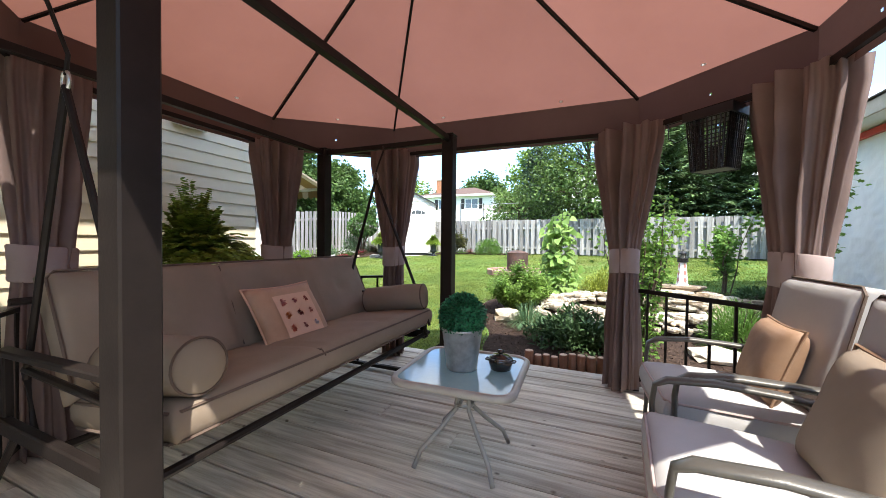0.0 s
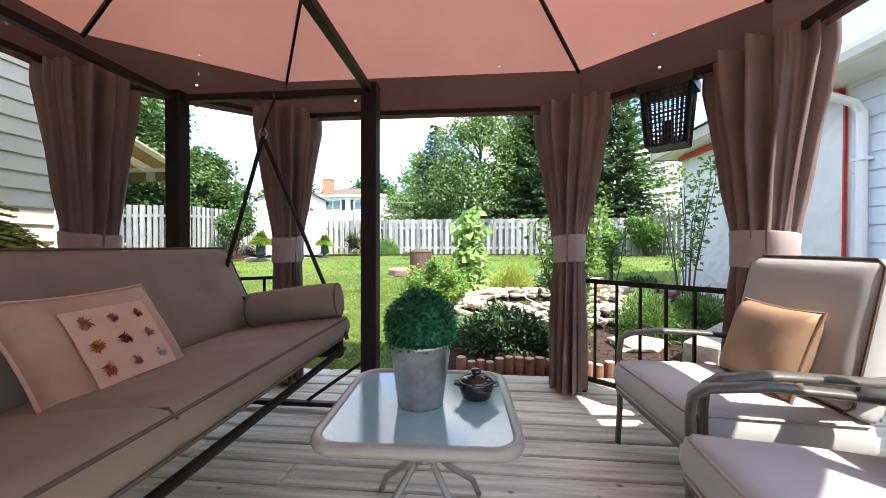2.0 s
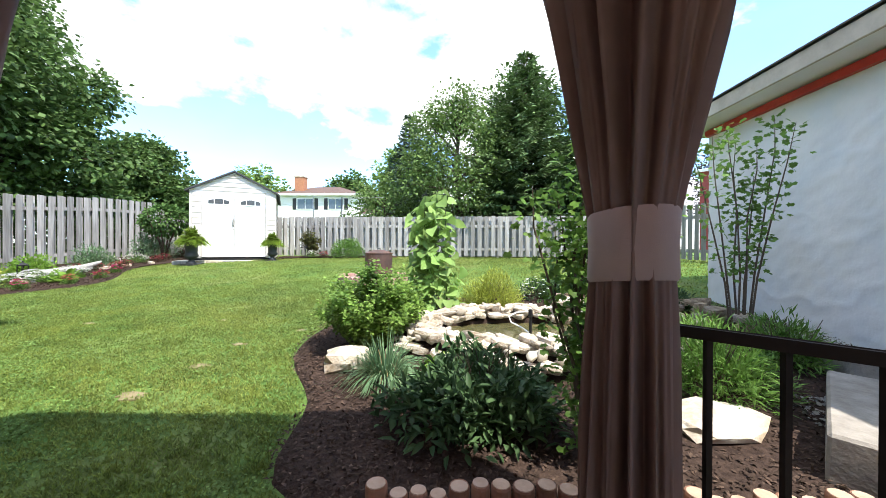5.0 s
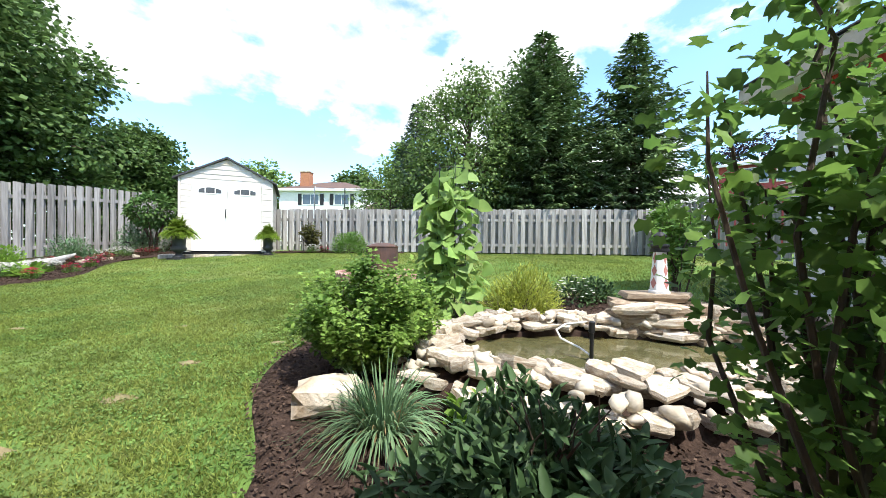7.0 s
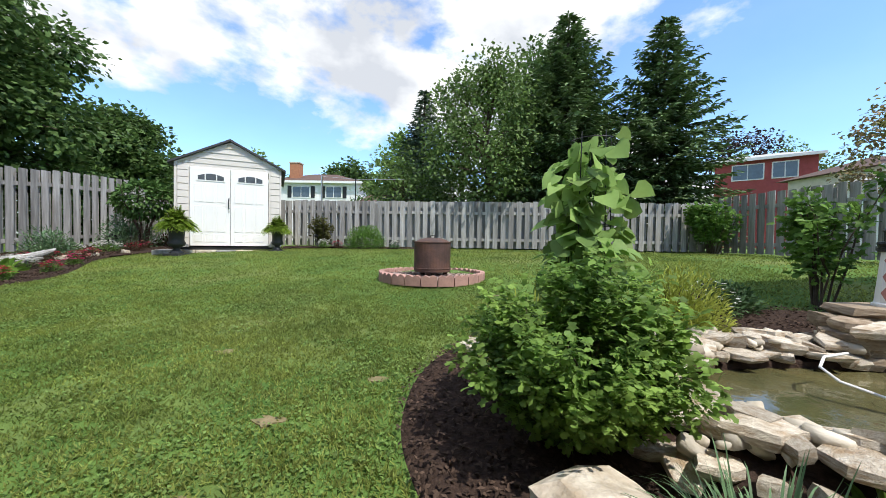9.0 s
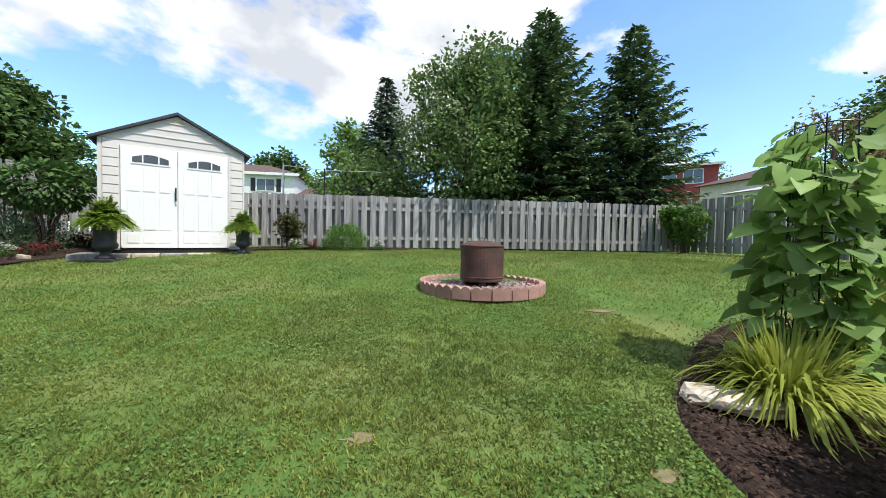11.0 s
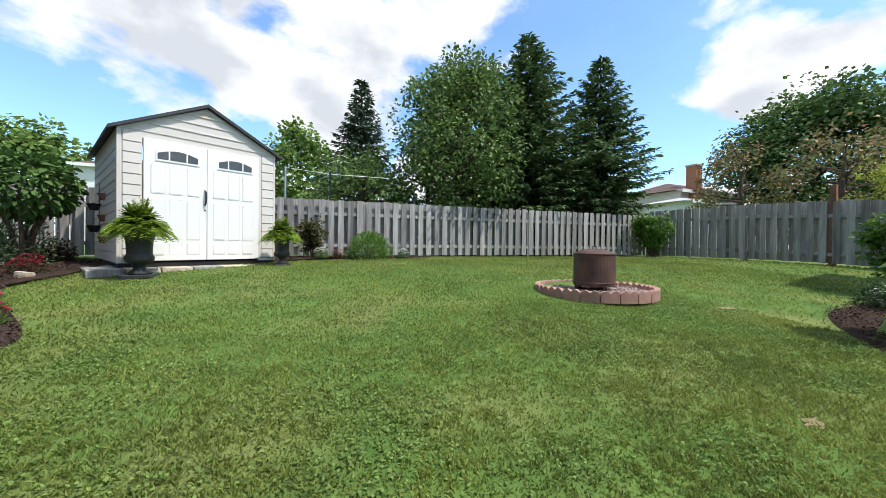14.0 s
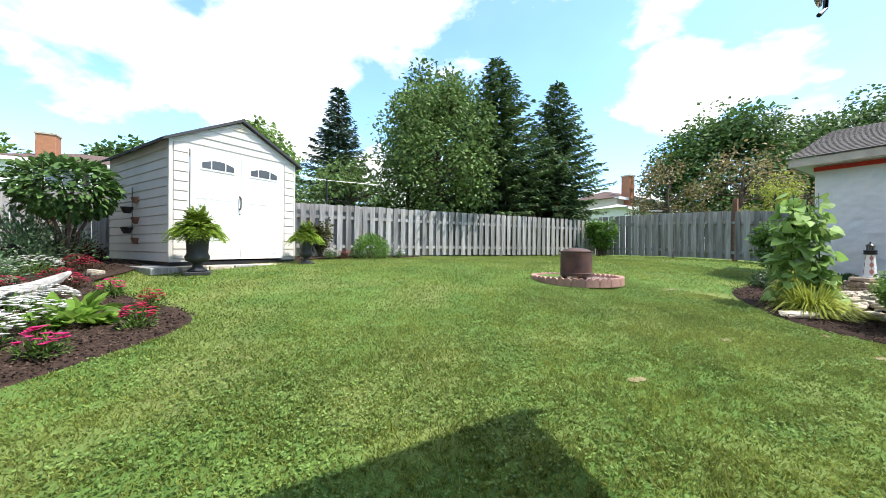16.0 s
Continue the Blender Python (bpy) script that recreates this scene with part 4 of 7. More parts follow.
M_table_metal = mat("pale_grey_aluminium", (0.36, 0.35, 0.325), (0.3, 0.29, 0.27), 10, 0.4, 0.06, 150, metal=0.2)
M_table_glass = mat("frosted_glass", (0.26, 0.42, 0.46), (0.24, 0.4, 0.44), 30, 0.05, 0.02, 300, spec=1.0)
part("glass_top", prism(round_rect(TW - 0.012, 0.07), TH - 0.012, TH - 0.003), M_table_glass, table, "pebbled glass pane")
part("rim", tube([(x, y, TH - 0.014) for x, y in round_rect(TW, 0.085)], 0.02, 8, closed=True, flat=1.1), M_table_metal, table, smooth=True)
for i in range(4):
    a = radians(45 + 90 * i)
    c, s = math.cos(a), math.sin(a)
    part("leg", tube([(0.3 * c, 0.3 * s, 0.008), (0.26 * c, 0.26 * s, 0.09), (0.13 * c, 0.13 * s, 0.2), (0.05 * c, 0.05 * s, 0.28), (0.045 * c, 0.045 * s, 0.38), (0.12 * c, 0.12 * s, TH - 0.03)], 0.013, 8), M_table_metal, table, smooth=True)
part("leg_ring", tube([(0.05 * math.cos(a), 0.05 * math.sin(a), 0.3) for a in np.linspace(0, 2 * math.pi, 12, endpoint=False)], 0.01, 6, closed=True), M_table_metal, table)


# ---- things on the furniture ----
def pillow(x, y, z, w, h, t, rx, ry, rz, material, label, applique=False):
    c = thing("throw_pillow", (x, y, z), label, "pillow", "patio pillows")
    c.matrix_basis = pose(x, y, z, rx, ry, rz)
    bm = bmesh.new()
    n = 14
    g = {}
    for s in (1, -1):
        for i in range(n + 1):
            for j in range(n + 1):
                u, v = 2 * i / n - 1, 2 * j / n - 1
                if (i in (0, n) or j in (0, n)) and s < 0:
                    g[s, i, j] = g[1, i, j]
                    continue
                e = max(0, (1 - u ** 4) * (1 - v ** 4)) ** 0.55
                k = 1 - 0.07 * (1 - abs(u) ** 2) * abs(v) ** 3
                k2 = 1 - 0.07 * (1 - abs(v) ** 2) * abs(u) ** 3
                g[s, i, j] = bm.verts.new((s * t / 2 * e * (1 + 0.12 * noise.noise((u * 2, v * 2, t * 30))), u * w / 2 * k2, v * h / 2 * k))
    for s in (1, -1):
        for i in range(n):
            for j in range(n):
                q = [g[s, i, j], g[s, i + 1, j], g[s, i + 1, j + 1], g[s, i, j + 1]]
                bm.faces.new(q if s > 0 else q[::-1])
    part("cover", bm, material, c, smooth=True)
    edge = []
    for k in range(4 * 12):
        q, f = divmod(k, 12)
        u = 2 * f / 12 - 1
        b = 1 - 0.07 * (1 - u * u)
        edge.append([(0, u * w / 2, -h / 2 * b), (0, w / 2 * b, u * h / 2), (0, -u * w / 2, h / 2 * b), (0, -w / 2 * b, -u * h / 2)][q])
    part("piping", tube(edge, 0.006, 6, closed=True), M_applique_ground if applique else M_tan, c, "pale fringe" if applique else "")
    if applique:
        bm = bmesh.new()
        nn, zz = 8, {}
        for i in range(nn + 1):
            for j in range(nn + 1):
                u, v = (i / nn - 0.5) * 1.1, (j / nn - 0.5) * 1.15
                e = max(0, (1 - u ** 4) * (1 - v ** 4)) ** 0.55
                zz[i, j] = bm.verts.new((t / 2 * e * 1.07 + 0.004, u * w / 2, v * h / 2))
        for i in range(nn):
            for j in range(nn):
                bm.faces.new((zz[i, j], zz[i + 1, j], zz[i + 1, j + 1], zz[i, j + 1]))
        part("panel", bm, M_applique_ground, c, "pale pink embroidered panel", smooth=True)
        tones = [(0.45, 0.16, 0.14), (0.4, 0.1, 0.1), (0.35, 0.1, 0.08), (0.6, 0.2, 0.06), (0.16, 0.03, 0.03), (0.45, 0.2, 0.16), (0.5, 0.13, 0.08), (0.4, 0.16, 0.14), (0.55, 0.5, 0.55)]
        for k, col in enumerate(tones):
            u, v = (k % 3 - 1) * 0.36, (1 - k // 3) * 0.36
            e = max(0, (1 - u ** 4) * (1 - v ** 4)) ** 0.55
            r = 0.026 if k in (0, 3, 6, 4) else 0.02
            o = np.tile([t / 2 * e * 1.07 + 0.006, u * w / 2, v * h / 2], (14, 1))
            a = np.linspace(0, 2 * np.pi, 14, endpoint=False)
            d = np.column_stack([np.full(14, 0.12), np.cos(a), np.sin(a)])
            part("flower_patch", spread(o, d, r, r * 0.6, roll=0.2), mat("patch_thread", col, tuple(0.7 * q for q in col), 60, 0.8, 0.1), c, "embroidered flower")
    return c


M_peach = mat("peach_tan_velvet", (0.44, 0.285, 0.19), (0.36, 0.225, 0.145), 6, 0.6, 0.15, 200, spec=0.3)
M_applique_ground = mat("pale_pink_cloth", (0.62, 0.4, 0.29), (0.55, 0.35, 0.25), 8, 0.9, 0.15, 300)
pillow(-1.77, 1.72, 0.7, 0.54, 0.48, 0.14, 0, -32, 2, M_peach, "tan velvet pillow with nine embroidered flower patches", True)
pillow(0.82, 2.25, 0.64, 0.42, 0.38, 0.15, 0, -18, 178, M_tan, "tan satin square pillow on the patio chair")
pillow(0.75, 1.41, 0.66, 0.46, 0.44, 0.16, 0, -18, 178, M_taupe, "brown square pillow on the patio chair")

M_box = leaf_mat("boxwood_leaf", (0.06, 0.26, 0.13), (0.02, 0.11, 0.055), 0.6, 0.2)
TX, TY = -0.66, 1.86
pot = thing("boxwood_topiary", (TX, TY, TH), "round artificial boxwood ball in a galvanised bucket", "potted plant")
part("bucket", lathe([(0.082, 0.0), (0.084, 0.004), (0.112, 0.215), (0.117, 0.219), (0.117, 0.226), (0.112, 0.228), (0.104, 0.22), (0.1, 0.19)], 32), M_galv, pot, "dented galvanised bucket", smooth=True)
d = ball_dirs(4600)
part("leaf_ball", spread(d * rng.uniform(0.1, 0.13, (4600, 1)) + np.array([0, 0, 0.285]), d + rng.normal(0, 0.55, d.shape), 0.014, 0.015), M_box, pot, "dense green leaf ball")
part("ball_core", lathe([(0.01, 0.17), (0.07, 0.2), (0.105, 0.26), (0.106, 0.31), (0.08, 0.36), (0.01, 0.39)], 16), M_box, pot)
M_ceramic = mat("black_glaze", (0.012, 0.011, 0.012), None, 6, 0.12, 0.02, spec=0.8)
jar = thing("sugar_bowl", (-0.455, 1.92, TH), "glossy black lidded ceramic bowl", "bowl")
part("bowl", lathe([(0.045, 0), (0.055, 0.005), (0.066, 0.04), (0.066, 0.062), (0.062, 0.066), (0.055, 0.06)], 28), M_ceramic, jar, smooth=True)
part("lid", lathe([(0.06, 0.06), (0.062, 0.066), (0.045, 0.078), (0.012, 0.084), (0.012, 0.09), (0.02, 0.096), (0.02, 0.104), (0.01, 0.11)], 28), M_ceramic, jar, smooth=True)
part("handle", tube([(0.062, -0.015, 0.05), (0.08, -0.012, 0.052), (0.08, 0.012, 0.052), (0.062, 0.015, 0.05)], 0.006, 6), M_ceramic, jar)
part("handle", tube([(-0.062, -0.015, 0.05), (-0.08, -0.012, 0.052), (-0.08, 0.012, 0.052), (-0.062, 0.015, 0.05)], 0.006, 6), M_ceramic, jar)

# hanging woven lantern
lan = thing("hanging_lantern", (0.75, 2.93, 1.70), "black woven metal lantern hanging from the gazebo beam", "lantern", rz=-40)
part("cap", prism([(-0.15, -0.12), (0.15, -0.12), (0.15, 0.12), (-0.15, 0.12)], 0.34, 0.40), M_black, lan)
for k in range(11):
    f = k / 10
    for sgn in (-1, 1):
        part("weave_bar", bar((-0.105 + 0.21 * f, sgn * 0.085, 0.0), (-0.13 + 0.26 * f, sgn * 0.105, 0.34), 0.009, 0.009, bev=0), M_black, lan)
for k in range(9):
    f = k / 8
    for sgn in (-1, 1):
        part("weave_bar", bar((sgn * 0.105, -0.085 + 0.17 * f, 0.0), (sgn * 0.13, -0.105 + 0.21 * f, 0.34), 0.009, 0.009, bev=0), M_black, lan)
for k in range(13):
    f = k / 12
    x, y, z = 0.105 + 0.025 * f, 0.085 + 0.02 * f, 0.34 * f
    part("weave_ring", tube([(x, y, z), (-x, y, z), (-x, -y, z), (x, -y, z)], 0.0045, 5, closed=True), M_black, lan)
part("base_plate", box(-0.1, -0.08, 0.0, 0.1, 0.08, 0.01), M_black, lan)
part("candle", lathe([(0.035, 0.01), (0.035, 0.16), (0.02, 0.165)], 16), M_black, lan)
part("hanger", tube([(0, 0, 0.4), (0, 0, 0.43)], 0.006, 6), M_metal, lan)
part("cable_loop", tube([(-0.16, 0.02, 0.36), (-0.2, 0.02, 0.27), (-0.27, 0.02, 0.25), (-0.32, 0.02, 0.29), (-0.33, 0.02, 0.4)], 0.004, 6), M_black, lan)

# floodlight box under the house eave
lamp = thing("wall_lamp", (HX + 0.03, 2.22, 2.265), "white wall lamp on the cream siding", "lamp")
part("housing", box(0, -0.16, 0, 0.12, 0.16, 0.07, 0.012), M_white, lamp)
part("bracket", box(-0.02, -0.05, 0.0, 0.01, 0.05, 0.12, 0.004), M_white, lamp)


# ---- plants ----
def strap(n, L, w, arch, spreadr, seg=6, up=0.9):
    """Arching strap leaves from one crown."""
    a = rng.uniform(0, 2 * np.pi, n)
    lean = rng.uniform(0.1, 1.0, n) ** 0.7
    L = L * rng.uniform(0.6, 1.1, n)
    s = np.linspace(0, 1, seg + 1)
    out = np.outer(L * lean, s) * 0.8
    z = np.outer(L * (1.05 - 0.35 * lean) * up, s) - np.outer(L * lean * arch, s ** 2.4)
    z = np.maximum(z, 0.02)
    r0 = rng.uniform(0, spreadr, n)
    X = (r0[:, None] + out) * np.cos(a)[:, None]
    Y = (r0[:, None] + out) * np.sin(a)[:, None]
    wv = w * np.sin(np.pi * np.clip(0.12 + 0.88 * s, 0, 1)) ** 0.7
    sx, sy = -np.sin(a)[:, None] * wv / 2, np.cos(a)[:, None] * wv / 2
    V = np.stack([np.stack([X - sx, Y - sy, z], -1), np.stack([X + sx, Y + sy, z + 0.15 * w], -1)], 2).reshape(n, -1, 3)
    i = np.arange(seg) * 2
    F = np.stack([i, i + 1, i + 3, i + 2], 1)
    F = (F[None] + (np.arange(n) * (seg + 1) * 2)[:, None, None]).reshape(-1, 4)
    return V.reshape(-1, 3), F


def fronds(n, L, arch, leaflet, width, pairs=22, up=0.95, lean0=0.15):
    """Fern fronds: leaflets in two rows along arching stalks."""
    O, D = [], []
    S = []
    for _ in range(n):
        a, lean, l = rng.uniform(0, 2 * np.pi), rng.uniform(lean0, 1.0), L * rng.uniform(0.65, 1.1)
        s = np.linspace(0.08, 1, pairs)
        out, z = l * lean * s * 0.85, l * (1.1 - 0.45 * lean) * s * up - l * lean * arch * s ** 2.3
        P = np.column_stack([out * np.cos(a), out * np.sin(a), z])
        T = np.gradient(P, axis=0)
        T /= np.linalg.norm(T, axis=1)[:, None]
        side = np.array([-np.sin(a), np.cos(a), 0])
        k = np.sin(np.pi * np.clip(0.15 + 0.85 * s, 0, 1))
        for sg in (-1, 1):
            O.append(P)
            D.append(side * sg + T * 0.45)
            S.append(k)
    O, D, S = np.concatenate(O), np.concatenate(D), np.concatenate(S)
    return spread(O, D, leaflet * (0.35 + 0.65 * S), width, (SLIM_V, SLIM_F), roll=0.5)


def dome(n, r, h, leaf, width, fill=0.55, up=0.35, shape=None, jitter=0.5, lumps=7):
    """Leaves over an uneven dome of foliage."""
    d = ball_dirs(n)
    d[:, 2] = np.abs(d[:, 2])
    lump = np.ones(n)
    for _ in range(2 * lumps):
        c = ball_dirs(1)[0]
        c[2] = abs(c[2])
        lump += rng.uniform(-0.28, 0.28) * np.exp(-((d - c) ** 2).sum(1) / 0.1)
    k = (rng.uniform(fill, 1, n) * lump)[:, None]
    O = d * k * np.array([r, r, h])
    return spread(O, d + np.array([0, 0, up]) + rng.normal(0, jitter, (n, 3)), leaf, width, shape or (LEAF_V, LEAF_F))


def stems(n, r, h, rad=0.006, kink=0.1):
    bm = bmesh.new()
    for _ in range(n):
        a, k = random.uniform(0, 6.28), random.uniform(0.1, 0.75)
        p = [(0.25 * r * k * math.cos(a), 0.25 * r * k * math.sin(a), 0)]
        for s in (0.35, 0.7, 1.0):
            p.append((r * k * s * math.cos(a) + random.uniform(-kink, kink) * r, r * k * s * math.sin(a) + random.uniform(-kink, kink) * r, h * s * random.uniform(0.75, 0.95)))
        tube(p, [rad, rad * 0.85, rad * 0.7, rad * 0.4], 5, bm)
    return bm


def plant(name, x, y, label, category, material, leaves, stem=None, group="", z=None, stem_mat=None, base=0.03):
    t = thing(name, (x, y, gz(x, y) + base if z is None else z), label, category, group)
    part("leaves", leaves, material, t)
    if stem is not None:
        part("stem", stem, stem_mat or M_bark, t)
    return t


def petals(centres, r, n=6, up=1.0):
    a = np.tile(np.linspace(0, 2 * np.pi, n, endpoint=False), len(centres))
    O = np.repeat(np.asarray(centres), n, 0)
    D = np.column_stack([np.cos(a), np.sin(a), np.full(len(a), 0.35 * up)])
    return spread(O, D, r, r * 0.8, roll=0.3)


def dome_points(n, r, h, lo=0.2):
    d = ball_dirs(n)
    d[:, 2] = np.abs(d[:, 2]) * (1 - lo) + lo
    return d * np.array([r, r, h])


def shoots(n, r, h, per, leaf, width):
    """Leaves along upright shoots that fan out of one crown."""
    a, q, hh = rng.uniform(0, 2 * np.pi, n), r * rng.uniform(0.05, 1, n) ** 0.6, h * rng.uniform(0.55, 1.0, n)
    hh = hh * (1 - 0.35 * (q / r) ** 2)
    s = rng.uniform(0.12, 1.0, (n, per))
    P = np.stack([(q * np.cos(a))[:, None] * s ** 0.8, (q * np.sin(a))[:, None] * s ** 0.8, hh[:, None] * s], -1).reshape(-1, 3)
    d = ball_dirs(n * per) * (1, 1, 0.6) + (0, 0, 0.2)
    return spread(P + d * rng.uniform(0.0, 0.07, (n * per, 1)), d, leaf, width, (LOBE_V, LOBE_F), droop=0.1)


LG = leaf_mat("fresh_green_leaf", (0.27, 0.43, 0.075), (0.13, 0.26, 0.04), 0.35, 0.5)
LD = leaf_mat("dark_green_leaf", (0.085, 0.15, 0.06), (0.04, 0.08, 0.032), 0.35, 0.22)
LM = leaf_mat("mid_green_leaf", (0.17, 0.3, 0.065), (0.085, 0.175, 0.035))
LP = leaf_mat("perennial_leaf", (0.29, 0.43, 0.1), (0.125, 0.23, 0.052), 0.45, 0.45)
LS = leaf_mat("lobed_shrub_leaf", (0.2, 0.335, 0.07), (0.075, 0.165, 0.038), 0.45, 0.45)
LY = leaf_mat("yellow_green_leaf", (0.4, 0.44, 0.09), (0.25, 0.3, 0.05))
LB = leaf_mat("blue_green_blade", (0.2, 0.31, 0.16), (0.1, 0.19, 0.095), 0.3, 0.25)
LF = leaf_mat("fern_leaf", (0.3, 0.42, 0.06), (0.18, 0.28, 0.035))
LFS = leaf_mat("shade_fern_leaf", (0.33, 0.44, 0.08), (0.19, 0.3, 0.055))
LV = leaf_mat("vine_leaf", (0.33, 0.47, 0.15), (0.2, 0.34, 0.09), 0.4, 0.4)
LR = leaf_mat("reddish_leaf", (0.11, 0.05, 0.035), (0.05, 0.045, 0.02))
P_PINK = leaf_mat("pink_petal", (0.74, 0.05, 0.26), (0.52, 0.03, 0.15), 0.3, 0.25)
P_RED = leaf_mat("red_petal", (0.6, 0.04, 0.12), (0.42, 0.03, 0.07), 0.3, 0.25)
P_WHITE = leaf_mat("white_petal", (0.8, 0.8, 0.76), (0.7, 0.7, 0.66), 0.1, 0.25)

# fern in its pot behind the swing
fern = thing("potted_fern", (-2.86, 1.8, 0.0), "lush green sword fern on a dark plant stand", "fern")
part("stand", lathe([(0.16, 0), (0.16, 0.02), (0.03, 0.05), (0.025, 0.7), (0.15, 0.72), (0.15, 0.74)], 20), M_black, fern)
part("pot", lathe([(0.1, 0.74), (0.15, 0.94), (0.165, 0.95), (0.165, 0.98), (0.14, 0.97)], 24), M_log, fern)
v, f = fronds(280, 0.7, 0.72, 0.09, 0.036, 30, lean0=0.1)
part("fronds", (v + np.array([0, 0, 0.96]), f), LFS, fern)

# pond side planting
plant("leafy_perennial", -1.02, 5.5, "bushy green perennial with deeply cut leaves beside the pond", "shrub", LP, shoots(105, 0.49, 0.82, 190, 0.035, 0.03), stems(16, 0.45, 0.6))
plant("peony_bush", -0.15, 4.42, "dark green peony bush in the mulch bed", "shrub", LD, dome(2600, 0.52, 0.36, 0.085, 0.036, 0.35, 0.25, None, 0.9, 12), stems(14, 0.4, 0.45))
chives = plant("chive_clump", -0.78, 4.86, "arching blue-green grass-like clump in the mulch", "ornamental grass", LB, strap(480, 0.52, 0.007, 0.8, 0.09))
part("dry_straw", strap(90, 0.42, 0.006, 1.25, 0.1), leaf_mat("straw_blade", (0.33, 0.25, 0.13), (0.22, 0.16, 0.08), 0.3, 0.2), chives, "dry straw-brown blades")
plant("ornamental_grass_clump", -0.98, 6.42, "arching yellow-green ornamental grass clump", "ornamental grass", LY, strap(620, 0.66, 0.014, 0.85, 0.14))
plant("golden_shrub", 0.18, 6.78, "feathery golden-green low shrub behind the pond", "shrub", LY, dome(5000, 0.4, 0.46, 0.06, 0.012, 0.45, 0.5, (SLIM_V, SLIM_F)), stems(14, 0.35, 0.4))
plant("feathery_shrub", 1.5, 4.75, "feathery bright green shrub by the railing", "shrub", LM, dome(4200, 0.42, 0.5, 0.085, 0.011, 0.35, 0.3, (SLIM_V, SLIM_F)), stems(14, 0.4, 0.5))
plant("feathery_shrub", 2.3, 5.15, "feathery green shrub beside the garage wall", "shrub", LM, dome(2200, 0.3, 0.36, 0.08, 0.012, 0.35, 0.3, (SLIM_V, SLIM_F)), stems(12, 0.3, 0.4))
plant("low_shrub", 1.15, 7.45, "small dark green shrub near the lighthouse", "shrub", LD, dome(700, 0.26, 0.25, 0.05, 0.03), stems(8, 0.2, 0.2))
plant("low_shrub", 2.3, 6.75, "low dark green plant among the pond rocks", "shrub", LD, dome(900, 0.35, 0.28, 0.06, 0.03), stems(8, 0.2, 0.2))
plant("lady_mantle", -0.3, 4.95, "low light green plant among the rocks", "shrub", LG, dome(260, 0.2, 0.16, 0.06, 0.045), stems(6, 0.12, 0.12))
wf = plant("white_flower_clump", 0.85, 7.3, "small white flowering clump behind the pond", "flowers", LD, dome(500, 0.22, 0.3, 0.05, 0.025), stems(8, 0.15, 0.2))
tagged(part("bloom", petals(dome_points(60, 0.22, 0.32), 0.022), P_WHITE, wf), kind="stuff")


def tall_shrub(name, x, y, h, r, n_stems, per, leaf, width, material, label, lean=0.25, droop=0.1, foot=0.18):
    t = thing(name, (x, y, gz(x, y) + 0.03), label, "shrub")
    O, D = [], []
    for k in range(n_stems):
        a, q = rng.uniform(0, 2 * np.pi), rng.uniform(0.1, 1) * r
        hh = h * rng.uniform(0.62, 1.0)
        p = [np.array([0.2 * q * math.cos(a), 0.2 * q * math.sin(a), 0.0])]
        for s in (0.3, 0.6, 0.85, 1.0):
            p.append(np.array([q * s ** 0.8 * math.cos(a), q * s ** 0.8 * math.sin(a), hh * s]) + rng.normal(0, 0.025, 3))
        part("limb", tube(p, [0.011, 0.009, 0.007, 0.005, 0.002], 5), M_bark, t)
        P = np.array(p)
        s = rng.uniform(foot, 1.0, per) ** 0.8 * (len(p) - 1)
        i = np.minimum(s.astype(int), len(p) - 2)
        c = P[i] + (P[i + 1] - P[i]) * (s - i)[:, None]
        d = ball_dirs(per) * (1, 1, 0.5)
        O.append(c + d * rng.uniform(0.01, 0.14, (per, 1)))
        D.append(d + (0, 0, lean))
    part("leaves", spread(np.concatenate(O), np.concatenate(D), leaf, width, (LOBE_V, LOBE_F), droop=droop, roll=2.2), material, t)
    return t


tall_shrub("tall_leafy_shrub", 0.42, 4.0, 1.7, 0.36, 22, 125, 0.047, 0.038, LS, "tall fresh green leafy shrub with lobed leaves by the deck", foot=0.02)
tall_shrub("climbing_rose", 2.45, 5.75, 2.15, 0.4, 8, 90, 0.06, 0.045, LM, "spindly tall rose against the wrapped garage wall")
tall_shrub("rose_bush", 2.15, 7.6, 1.35, 0.45, 12, 90, 0.075, 0.055, LM, "leafy rose bush behind the pond")
tall_shrub("corner_bush", 5.7, 13.85, 1.35, 0.75, 26, 110, 0.1, 0.08, LM, "green leafy bush in the fence corner")
tall_shrub("brown_leaf_shrub", -5.1, 14.1, 0.85, 0.4, 14, 80, 0.08, 0.05, leaf_mat("olive_leaf", (0.13, 0.12, 0.04), (0.06, 0.07, 0.02)), "olive-brown shrub beside the shed")


